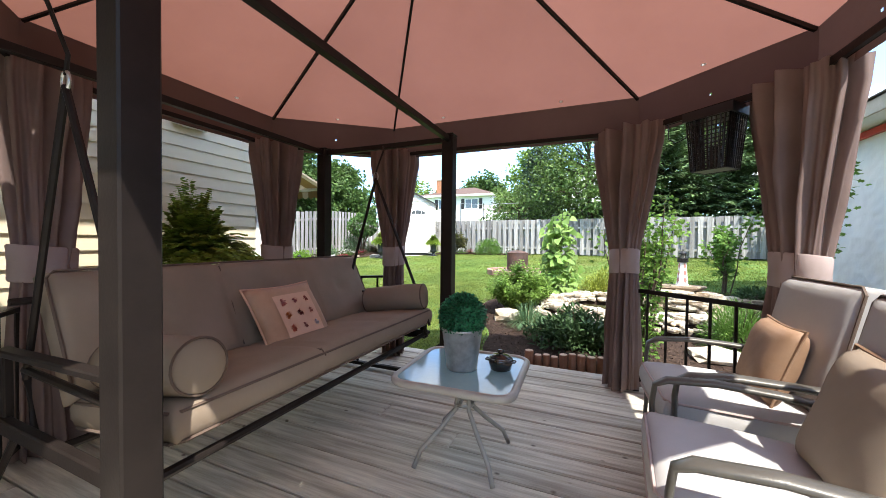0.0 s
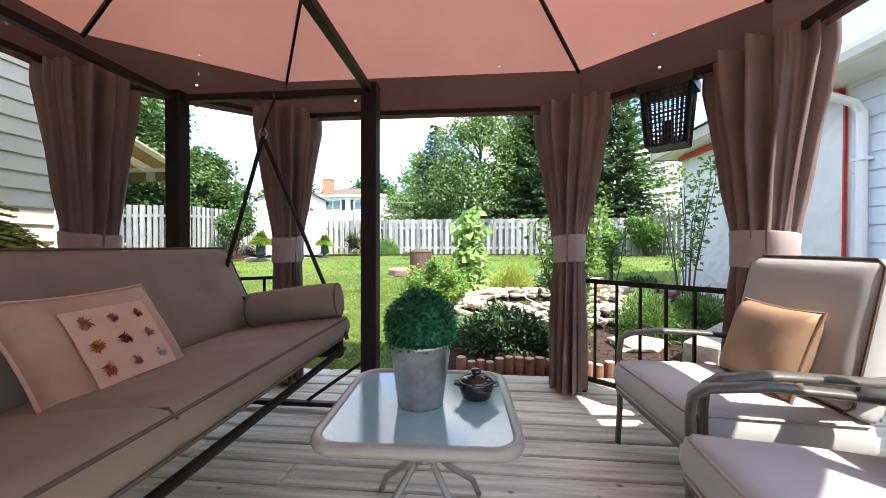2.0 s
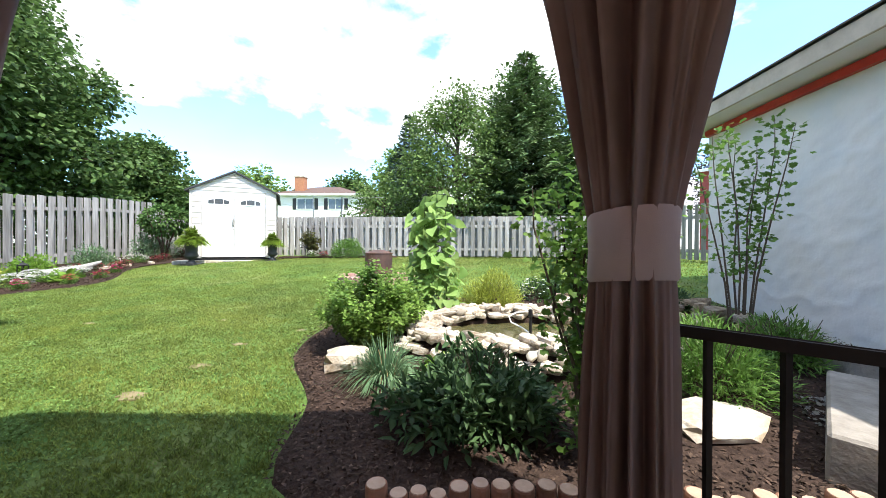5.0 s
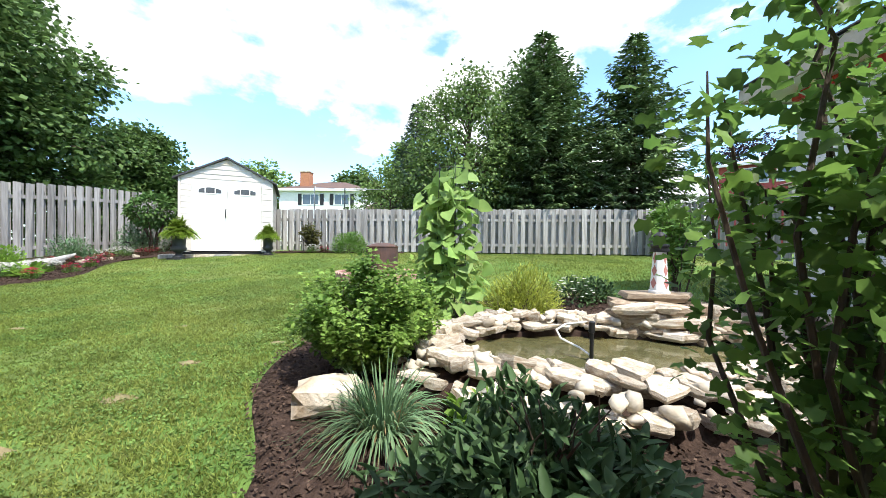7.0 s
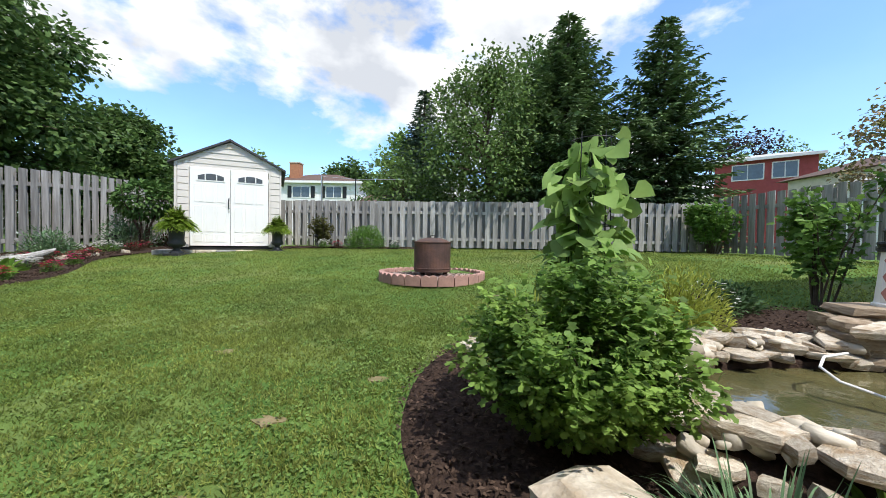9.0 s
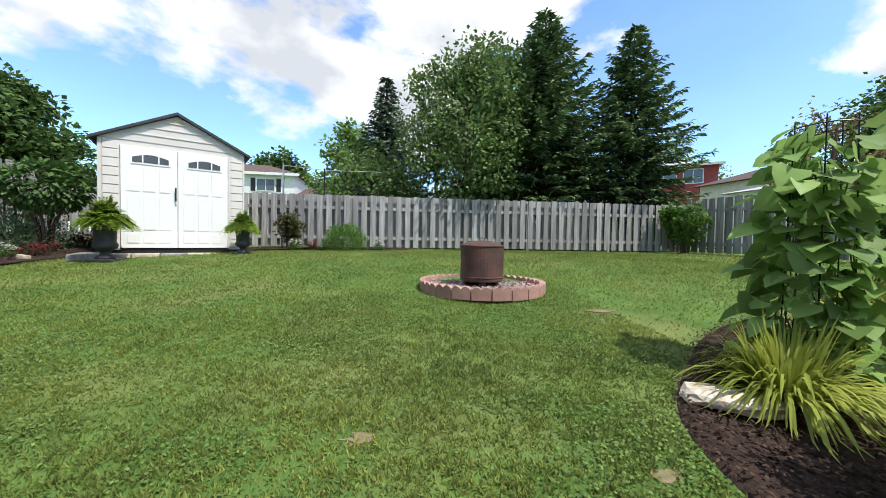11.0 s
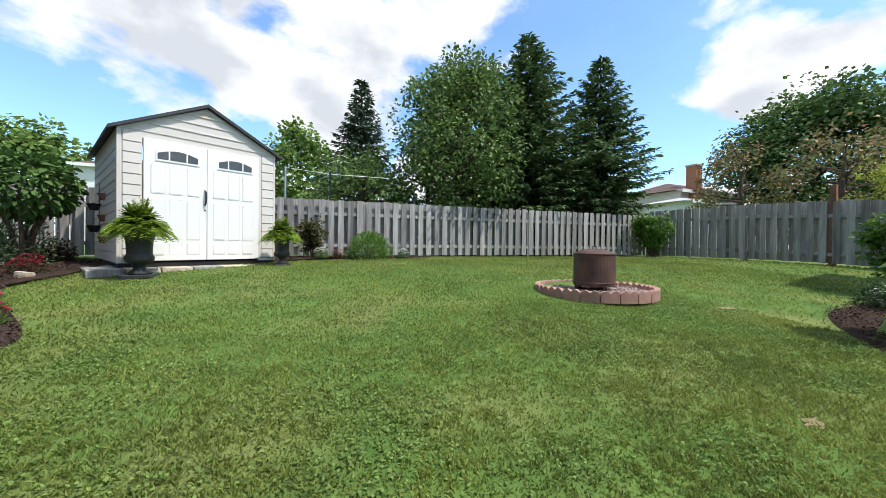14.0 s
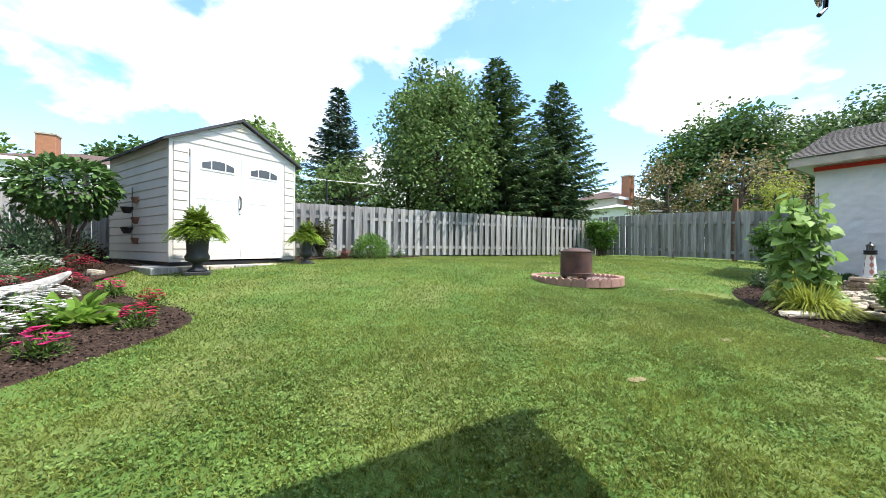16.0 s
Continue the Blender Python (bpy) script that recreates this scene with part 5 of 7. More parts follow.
def bean_vine():
    x, y = -0.53, 6.6
    t = thing("climbing_bean_vine", (x, y, gz(x, y) + 0.03), "large-leaved bean vine climbing a wire trellis", "climbing plant")
    for k in range(5):
        a = 2 * math.pi * k / 5
        part("trellis_rod", tube([(0.16 * math.cos(a), 0.16 * math.sin(a), -0.02), (0.13 * math.cos(a), 0.13 * math.sin(a), 1.5)], 0.004, 5), M_black, t)
    for h in (0.25, 0.55, 0.85, 1.15, 1.45):
        part("trellis_ring", tube([(0.15 * math.cos(b), 0.15 * math.sin(b), h) for b in np.linspace(0, 2 * math.pi, 14, endpoint=False)], 0.004, 5, closed=True), M_black, t)
    bm = bmesh.new()
    O, D = [], []
    for k in range(9):
        a0, w = rng.uniform(0, 6.28), rng.choice([-1, 1]) * rng.uniform(1.5, 4)
        top = rng.uniform(1.2, 1.55)
        s = np.linspace(0, 1, 16)
        r = 0.19 - 0.1 * s + rng.normal(0, 0.015, 16)
        P = np.column_stack([r * np.cos(a0 + w * s), r * np.sin(a0 + w * s), top * s])
        tube(P.tolist(), 0.004, 5, bm)
        for q in range(2 if k % 2 else 3):
            O.append(P)
            a = a0 + w * s + rng.normal(0, 0.9, 16)
            D.append(np.column_stack([np.cos(a), np.sin(a), rng.uniform(-0.5, 0.4, 16)]))
    part("stem", bm, LM, t)
    O, D = np.concatenate(O), np.concatenate(D)
    O = O + D * rng.uniform(0.0, 0.16, (len(O), 1)) + rng.normal(0, 0.02, O.shape)
    heart_v = np.array([(0, 0, 0), (-0.5, -0.08, 0.06), (-0.62, 0.22, 0.08), (-0.42, 0.6, 0.02), (0, 1, -0.18), (0.42, 0.6, 0.02), (0.62, 0.22, 0.08), (0.5, -0.08, 0.06), (0, 0.45, -0.03)], np.float32)
    heart_f = np.array([(0, 8, 1), (1, 8, 2), (2, 8, 3), (3, 8, 4), (4, 8, 5), (5, 8, 6), (6, 8, 7), (7, 8, 0)], np.int32)
    part("leaves", spread(O, D, rng.uniform(0.08, 0.155, len(O)), 0.125, (heart_v, heart_f), droop=0.5, roll=1.5), LV, t, "broad heart-shaped leaves")


bean_vine()


# ---- pond ----
PX, PY, RX, RY, WZ = 0.55, 5.65, 1.0, 0.48, 0.235
pond = thing("garden_pond", (PX, PY, 0), "small garden pond ringed with stacked pale limestone", "pond")
M_water = mat("pond_water", (0.13, 0.115, 0.05), (0.06, 0.065, 0.03), 2.2, 0.03, 0.4, 9, spec=0.7)
V = [(0, 0, WZ)]
for ring in range(1, 9):
    for j in range(48):
        a = 2 * math.pi * j / 48
        V.append(((RX + 0.1) * ring / 8 * math.cos(a), (RY + 0.1) * ring / 8 * math.sin(a), WZ))
F = [(1 + (r - 1) * 48 + j, 1 + (r - 1) * 48 + (j + 1) % 48, 1 + r * 48 + (j + 1) % 48, 1 + r * 48 + j) for r in range(1, 8) for j in range(48)]
part("water", (V, F), M_water, pond, "murky green-brown water", smooth=True)
bm = bmesh.new()
bmesh.ops.create_circle(bm, cap_ends=True, radius=0.2, segments=24)
part("water_middle", moved(bm, Matrix.Translation((0, 0, WZ)) @ Matrix.Diagonal((0.7, 0.37, 1, 1))), M_water, pond)


def stone_shapes(n):
    out = []
    for i in range(n):
        bm = bmesh.new()
        m = random.choice((6, 7, 8))
        lo, hi, mid = [], [], []
        rad = [random.uniform(0.62, 1.18) for _ in range(m)]
        tilt = random.uniform(-0.12, 0.12)
        for j in range(m):
            a = 2 * math.pi * (j + random.uniform(-0.25, 0.25)) / m
            c, s = math.cos(a) * rad[j] * 0.5, math.sin(a) * rad[j] * 0.5
            lo.append(bm.verts.new((c * 0.82, s * 0.82, -0.5)))
            mid.append(bm.verts.new((c, s, random.uniform(-0.15, 0.15))))
            hi.append(bm.verts.new((c * 0.93, s * 0.93, 0.44 + tilt * c * 4 + random.uniform(-0.07, 0.07))))
        top = bm.verts.new((random.uniform(-0.1, 0.1), random.uniform(-0.1, 0.1), 0.52))
        bm.faces.new(lo[::-1])
        for j in range(m):
            q = (j + 1) % m
            bm.faces.new((lo[j], lo[q], mid[q], mid[j]))
            bm.faces.new((mid[j], mid[q], hi[q], hi[j]))
            bm.faces.new((hi[j], hi[q], top))
        bmesh.ops.recalc_face_normals(bm, faces=bm.faces[:])
        me = bpy.data.meshes.new("stone")
        bm.to_mesh(me)
        bm.free()
        me.materials.append(M_rock)
        out.append(me)
    return out


STONES = stone_shapes(18)


def stone(parent, x, y, z, sx, sy, sz, rz=None, tilt=8, name="stone"):
    ob = new(name, random.choice(STONES))
    ob.parent = parent
    if parent == pond and ((x > 0.3 and y > 0.32) or (x > 0.85 and y > 0.0)) and random.random() < 0.8:
        ob.material_slots[0].link = "OBJECT"
        ob.material_slots[0].material = M_brown_rock
    ob.matrix_basis = pose(x, y, z, random.uniform(-tilt, tilt), random.uniform(-tilt, tilt), random.uniform(0, 360) if rz is None else rz) @ Matrix.Diagonal((sx, sy, sz, 1))
    return ob


def stone_ring():
    for course in range(4):
        n = (38, 46, 52, 56)[course]
        for j in range(n):
            a = 2 * math.pi * (j + random.uniform(-0.2, 0.2)) / n
            g = (0.04, 0.1, 0.24, 0.4)[course] + random.uniform(-0.03, 0.03)
            back = max(0, math.sin(a - 0.3))
            x, y = (RX + g) * math.cos(a), (RY + g * 0.95) * math.sin(a)
            ground = gz(PX + x, PY + y)
            z = (0.235, 0.31, 0.3, 0.2)[course] + 0.07 * back + random.uniform(-0.015, 0.02)
            if course == 3:
                z = max(z, ground + 0.07)
            s = random.uniform(0.13, 0.3)
            stone(pond, x, y, z, s, s * random.uniform(0.6, 0.9), random.uniform(0.035, 0.075), random.uniform(0, 360), 14)


stone_ring()
# small broken pieces between the larger stones
sets = []
for i in range(260):
    me = random.choice(STONES)
    co = np.empty(len(me.vertices) * 3, np.float32)
    me.vertices.foreach_get("co", co)
    a = random.uniform(0, 2 * math.pi)
    g = random.uniform(0.0, 0.48)
    x, y = (RX + g) * math.cos(a), (RY + g * 0.95) * math.sin(a)
    z = max(0.29 + 0.07 * max(0, math.sin(a - 0.3)) - 0.35 * max(0, g - 0.3), gz(PX + x, PY + y) + 0.07) + random.uniform(-0.02, 0.035)
    s = random.uniform(0.06, 0.15)
    q = pose(x, y, z, random.uniform(-30, 30), random.uniform(-30, 30), random.uniform(0, 360)) @ Matrix.Diagonal((s, s * 0.75, s * random.uniform(0.25, 0.5), 1))
    V = np.array([q @ Vector(c) for c in co.reshape(-1, 3)])
    F = []
    for p in me.polygons:
        vs = list(p.vertices)
        F += [(vs[0], vs[k], vs[k + 1]) for k in range(1, len(vs) - 1)]
    sets.append((V, np.array(F)))
tagged(part("rubble", joined(sets), M_rubble, pond, "small broken pale stones"), kind="stuff")
# filling behind the rocks
bm = bmesh.new()
rings = []
for s, z in ((1.0, 0.12), (1.02, 0.26), (1.15, 0.3), (1.32, 0.25), (1.55, 0.06)):
    rings.append([bm.verts.new((RX * s * math.cos(a) + 0.3 * (s - 1) * math.cos(a), (RY + (s - 1) * 0.95) * math.sin(a), z + gz(PX, PY + RY * math.sin(a)) - gz(PX, PY) - 0.03)) for a in np.linspace(0, 2 * math.pi, 48, endpoint=False)])
for r0, r1 in zip(rings, rings[1:]):
    for j in range(48):
        bm.faces.new((r0[j], r0[(j + 1) % 48], r1[(j + 1) % 48], r1[j]))
part("liner", bm, M_mulch, pond, "dark pond liner and soil")
# waterfall stack under the lighthouse
for lay in range(6):
    for j in range(9):
        a = math.pi * (0.05 + 0.95 * j / 8)
        stone(pond, 1.25 - PX + 0.36 * math.cos(a) + random.uniform(-0.05, 0.05), 6.38 - PY - 0.18 + 0.26 * math.sin(a) * (1 if lay > 2 else 0.9), 0.14 + 0.068 * lay, random.uniform(0.2, 0.36), random.uniform(0.16, 0.24), 0.075, None, 5)
    for j in range(5):
        stone(pond, 1.25 - PX - 0.3 + 0.16 * j + random.uniform(-0.04, 0.04), 6.2 - PY - 0.02 * lay + random.uniform(-0.03, 0.03), 0.14 + 0.068 * lay, random.uniform(0.22, 0.38), random.uniform(0.16, 0.24), 0.075, random.uniform(-15, 15), 4)
stone(pond, 1.25 - PX, 6.3 - PY, 0.55, 0.62, 0.46, 0.07, 5, 2)
for y, z, w in ((6.16, 0.48, 0.5), (6.1, 0.39, 0.56), (6.05, 0.3, 0.6)):
    stone(pond, 1.28 - PX + random.uniform(-0.06, 0.06), y - PY, z, w, 0.36, 0.07, random.uniform(-25, 25), 5)
for j in range(26):
    x, y = random.uniform(1.6, 2.7), random.uniform(5.7, 6.6)
    stone(pond, x - PX, y - PY, gz(x, y) + random.uniform(0.07, 0.2), random.uniform(0.2, 0.34), random.uniform(0.14, 0.24), 0.08, None, 9)
fountain = thing("pond_fountain", (0.42, 5.52, WZ - 0.02), "black pond pump standpipe with a pale hose", "fountain")
part("pipe", lathe([(0.03, 0), (0.03, 0.03), (0.013, 0.035), (0.013, 0.2), (0.02, 0.205), (0.02, 0.27), (0.012, 0.275)], 14), M_black, fountain)
part("hose", tube([(0.0, 0.0, 0.05), (-0.06, 0.05, 0.09), (-0.15, 0.16, 0.12), (-0.16, 0.24, 0.16), (-0.08, 0.3, 0.19), (0.08, 0.34, 0.2)], 0.007, 6), M_white, fountain, "pale hose")


def lighthouse():
    t = thing("ornamental_lighthouse", (1.25, 6.3, 0.585), "white garden lighthouse with red diamonds and a black lantern", "garden ornament")
    t.scale = (0.74, 0.74, 0.86)
    part("base", lathe([(0.115, 0), (0.115, 0.02), (0.1, 0.03)], 8), M_white, t)
    part("tower", lathe([(0.1, 0.02), (0.068, 0.4)], 8), M_white, t, "white painted tower")
    M_diamond = mat("faded_red", (0.47, 0.21, 0.18), (0.4, 0.17, 0.15), 20)
    for face in range(8):
        for row in range(3):
            z0, z1 = 0.04 + 0.12 * row, 0.16 + 0.12 * row
            zc = (z0 + z1) / 2
            a0, a1 = 2 * math.pi * face / 8, 2 * math.pi * (face + 1) / 8
            if face % 2:
                continue
            def pt(f, z):
                r = (0.1 - 0.032 * (z - 0.02) / 0.38) * 1.02
                a = a0 + (a1 - a0) * f
                c = r * math.cos(math.pi / 8) / math.cos(a - (a0 + a1) / 2)
                return bm.verts.new((c * math.cos(a), c * math.sin(a), z))
            bm = bmesh.new()
            bm.faces.new((pt(0.5, z0), pt(1, zc), pt(0.5, z1), pt(0, zc)))
            part("diamond", bm, M_diamond, t, "faded red diamond")
    part("gallery", lathe([(0.07, 0.4), (0.098, 0.41), (0.098, 0.43), (0.085, 0.435), (0.098, 0.46), (0.095, 0.475), (0.05, 0.48)], 20), M_black, t)
    part("lantern_room", lathe([(0.05, 0.48), (0.05, 0.55)], 8), mat("lantern_glass", (0.25, 0.24, 0.2), None, 8, 0.15), t)
    for a in range(8):
        c, s = math.cos(a * math.pi / 4), math.sin(a * math.pi / 4)
        part("mullion", box(0.05 * c - 0.004, 0.05 * s - 0.004, 0.48, 0.05 * c + 0.004, 0.05 * s + 0.004, 0.555), M_black, t)
    part("cupola", lathe([(0.07, 0.55), (0.072, 0.56), (0.03, 0.595), (0.012, 0.6), (0.012, 0.625), (0.004, 0.63)], 16), M_black, t)


lighthouse()


def boulder(name, x, y, sx, sy, sz, rz, label, z=0.0, material=M_rock):
    bm = bmesh.new()
    bmesh.ops.create_icosphere(bm, subdivisions=2, radius=0.5)
    for v in bm.verts:
        c = v.co.normalized()
        m = max(abs(c.x), abs(c.y), abs(c.z))
        v.co = c * (0.5 / m ** 0.62) * (1 + 0.3 * noise.noise(c * 1.9 + Vector((x, y, 0))) + 0.16 * noise.noise(c * 4))
        v.co = Vector((v.co.x * sx, v.co.y * sy, v.co.z * sz))
    t = tagged(part(name, bm, material), label, "rock")
    t.matrix_basis = pose(x, y, gz(x, y) + 0.03 + sz * 0.42 + z, 0, 0, rz)
    return t


M_grey_stone = mat("grey_brown_stone", (0.33, 0.3, 0.26), (0.2, 0.18, 0.155), 7, 0.9, 0.6, 40)
boulder("boulder", -1.12, 5.06, 0.36, 0.27, 0.2, 20, "large pale limestone boulder in the mulch")
boulder("flat_stone", -1.29, 6.42, 0.42, 0.24, 0.08, -40, "flat pale grey stone beside the grass clump")
boulder("stone_slab", 1.16, 4.3, 0.5, 0.4, 0.12, 15, "flat pale stone slab by the railing")
for x, y, L, w, h, rz in ((1.9, 4.22, 1.22, 0.27, 0.27, 45), (2.62, 5.22, 0.95, 0.22, 0.25, 80)):
    bm = box(-L / 2, -w / 2, -0.09, L / 2, w / 2, h - 0.09, 0.014)
    block = tagged(part("stone_block", bm, M_grey_stone), "long grey-brown squared retaining block beside the gravel", "stone block", "retaining blocks")
    block.matrix_basis = pose(x, y, gz(x, y) + 0.03, 1.5, 0, rz)

# gravel strip by the garage
q = rng.uniform((1.75, 3.64), (3.2, 4.6), (2200, 2))
o = np.column_stack([q, ground_z(q[:, 0], q[:, 1]) + 0.05])
tagged(part("gravel", spread(o, ball_dirs(len(q)) * (1, 1, 0.5), 0.035, 0.03), mat("grey_gravel", (0.33, 0.31, 0.28), (0.18, 0.17, 0.15), 30, 0.9, 0.3, island=0.4)), "loose grey gravel beside the deck", "gravel", kind="stuff")

# log edging
edging = thing("log_edging", (0, 3.63, -0.1), "short round timber logs edging the bed along the deck", "edging")
x = -0.62
while x < 1.75:
    r = random.uniform(0.036, 0.046)
    h = random.uniform(0.165, 0.225)
    me_ob = part("log", lathe([(r, 0), (r * 1.02, h * 0.5), (r, h - 0.008), (r * 0.9, h)], 12, at=(x + r, 0.03 + random.uniform(-0.01, 0.01), 0)), M_log, edging)
    part("log_end", lathe([(r * 0.86, h - 0.001), (r * 0.84, h + 0.003)], 12, at=(x + r, 0.03, 0)), M_log_end, me_ob, "pale cut end")
    x += 2 * r + 0.004


# ---- fire pit ----
FX, FY = -1.78, 9.2
fz = gz(FX, FY)
pit = thing("fire_pit", (FX, FY, fz), "rusty steel drum fire pit standing on gravel", "fire pit")
part("drum", lathe([(0.26, 0.09), (0.265, 0.1), (0.265, 0.5), (0.272, 0.505), (0.272, 0.52), (0.26, 0.525), (0.245, 0.52), (0.24, 0.3)], 40), M_rust, pit, "rusty brown steel drum", smooth=False)
part("lid", lathe([(0.25, 0.52), (0.2, 0.55), (0.1, 0.575), (0.02, 0.58)], 32), M_rust, pit, "mesh spark lid")
part("lid_handle", tube([(-0.03, 0, 0.575), (-0.03, 0, 0.61), (0.03, 0, 0.61), (0.03, 0, 0.575)], 0.006, 6), M_black, pit)
for j in range(3):
    a = 2.1 * j + 0.3
    part("foot", box(0.2 * math.cos(a) - 0.03, 0.2 * math.sin(a) - 0.03, 0.02, 0.2 * math.cos(a) + 0.03, 0.2 * math.sin(a) + 0.03, 0.1), M_rust, pit)
part("rim_band", tube([(0.267 * math.cos(a), 0.267 * math.sin(a), 0.14) for a in np.linspace(0, 2 * math.pi, 36, endpoint=False)], 0.008, 6, closed=True), M_rust, pit)
ring = thing("fire_pit_ring", (FX, FY, fz), "ring of scalloped pink concrete edging blocks", "edging")
NB = 22
for j in range(NB):
    a0, a1 = 2 * math.pi * (j + 0.03) / NB, 2 * math.pi * (j + 0.97) / NB
    bm = bmesh.new()
    m = 8
    cols = []
    for i in range(m + 1):
        a = a0 + (a1 - a0) * i / m
        h = 0.07 + 0.03 * abs(math.sin(2 * math.pi * i / m))
        cols.append([bm.verts.new((r * math.cos(a), r * math.sin(a), z)) for r, z in ((0.70, -0.04), (0.70, h), (0.765, h), (0.765, -0.04))])
    for c0, c1 in zip(cols, cols[1:]):
        for q in range(4):
            bm.faces.new((c0[q], c1[q], c1[(q + 1) % 4], c0[(q + 1) % 4]))
    bm.faces.new(cols[0])
    bm.faces.new(cols[-1][::-1])
    part("edging_block", bm, M_pink_block, ring)
bm = bmesh.new()
bmesh.ops.create_circle(bm, cap_ends=True, radius=0.7, segments=40)
tagged(part("gravel_bed", moved(bm, Matrix.Translation((FX, FY, fz + 0.03))), M_gravel), "pinkish gravel floor of the fire pit", "gravel", kind="stuff")
a, r = rng.uniform(0, 2 * np.pi, 2600), 0.69 * np.sqrt(rng.uniform(0.05, 1, 2600))
o = np.column_stack([FX + r * np.cos(a), FY + r * np.sin(a), np.full(2600, fz + 0.035)])
tagged(part("gravel", spread(o, ball_dirs(2600) * (1, 1, 0.5), 0.03, 0.026), M_gravel), "loose pinkish gravel in the fire pit ring", "gravel", kind="stuff")


# ---- garden shed ----
SA = 26.0
shed = thing("garden_shed", (-7.84, 12.12, 0.71), "cream resin garden shed with white double doors", "shed", rz=SA)
SWD, SDP, SH, SPK = 2.2, 2.8, 1.97, 2.53
# local: x along the front, y to the back; the front is at y = 0


def shed_siding(name, x0, x1, y, z0, z1, axis, face, n):
    """Lapped resin siding courses on one side of the shed."""
    for k in range(n):
        a, b = z0 + (z1 - z0) * k / n, z0 + (z1 - z0) * (k + 1) / n
        prof = [(0, a), (0.02 * face, a + 0.012), (0.012 * face, b - 0.004), (0, b)]
        bm = bmesh.new()
        e = [[bm.verts.new((s, y + o, h) if axis == "x" else (y + o, s, h)) for o, h in prof] for s in (x0, x1)]
        for q in range(4):
            bm.faces.new((e[0][q], e[0][(q + 1) % 4], e[1][(q + 1) % 4], e[1][q]))
        bm.faces.new(e[0][::-1])
        bm.faces.new(e[1])
        part(name, bm, M_shed, shed)


part("floor_base", box(0.0, 0.0, -0.06, SWD, SDP, 0.0), M_black, shed)
part("side_wall", box(0, 0, 0, 0.04, SDP, SH), M_shed, shed)
part("side_wall", box(SWD - 0.04, 0, 0, SWD, SDP, SH), M_shed, shed)
part("back_wall", box(0.04, SDP - 0.04, 0, SWD - 0.04, SDP, SH), M_shed, shed)
shed_siding("siding_course", 0.05, SDP, 0.0, 0.0, SH, "y", -1, 13)
shed_siding("siding_course", 0.05, SDP, SWD, 0.0, SH, "y", 1, 13)
for x0, x1 in ((0.0, 0.27), (SWD - 0.27, SWD)):
    part("front_panel", box(x0, 0, 0, x1, 0.05, SH), M_shed, shed)
    shed_siding("front_course", x0 + 0.05, x1 - 0.02, 0.0, 0.05, SH - 0.03, "x", -1, 12)
for x in (0.0, SWD):
    part("corner_post", box(x - 0.02, -0.022, 0, x + 0.03 if x == 0 else x + 0.02, 0.05, SH, 0.006), M_shed, shed)
part("header", box(0.27, 0.0, SH - 0.1, SWD - 0.27, 0.05, SH), M_shed, shed)
bm = bmesh.new()
tri = [(-0.02, SH), (SWD + 0.02, SH), (SWD / 2, SPK)]
f0, f1 = [bm.verts.new((x, -0.012, z)) for x, z in tri], [bm.verts.new((x, 0.04, z)) for x, z in tri]
bm.faces.new(f0)
bm.faces.new(f1[::-1])
for q in range(3):
    bm.faces.new((f0[q], f0[(q + 1) % 3], f1[(q + 1) % 3], f1[q]))
part("gable", bm, M_shed, shed)
for k in range(1, 4):
    z = SH + (SPK - SH) * k / 4
    hw = SWD / 2 * (1 - k / 4)
    part("gable_course", prism([(SWD / 2 - hw, -0.026), (SWD / 2 + hw, -0.026), (SWD / 2 + hw, -0.01), (SWD / 2 - hw, -0.01)], z - 0.012, z + 0.006), M_shed, shed)
for k in range(4):
    w = 0.16 - 0.035 * k
    part("vent_slat", box(SWD / 2 - w, -0.03, SPK - 0.16 + 0.028 * k, SWD / 2 + w, -0.012, SPK - 0.148 + 0.028 * k), M_siding, shed)
part("back_gable", prism([(0, SDP - 0.04), (SWD, SDP - 0.04), (SWD, SDP), (0, SDP)], SH, SH + 0.02), M_shed, shed)
M_roof_edge = mat("dark_resin_roof", (0.045, 0.045, 0.05), (0.03, 0.03, 0.034), 6, 0.6, 0.2)
for sg in (0, 1):
    bm = bmesh.new()
    xe, ze = (-0.12, SH - 0.06) if sg == 0 else (SWD + 0.12, SH - 0.06)
    q = [(xe, ze), (SWD / 2, SPK + 0.01), (SWD / 2, SPK + 0.06), (xe, ze + 0.045)]
    e = [[bm.verts.new((x, y, z)) for x, z in q] for y in (-0.1, SDP + 0.1)]
    for k in range(4):
        bm.faces.new((e[0][k], e[0][(k + 1) % 4], e[1][(k + 1) % 4], e[1][k]))
    bm.faces.new(e[0][::-1])
    bm.faces.new(e[1])
    part("roof_slope", bm, M_roof_edge, shed, "dark resin roof")
M_shed_pane = mat("dark_shed_pane", (0.09, 0.095, 0.1), (0.06, 0.065, 0.07), 4, 0.15, 0.02)
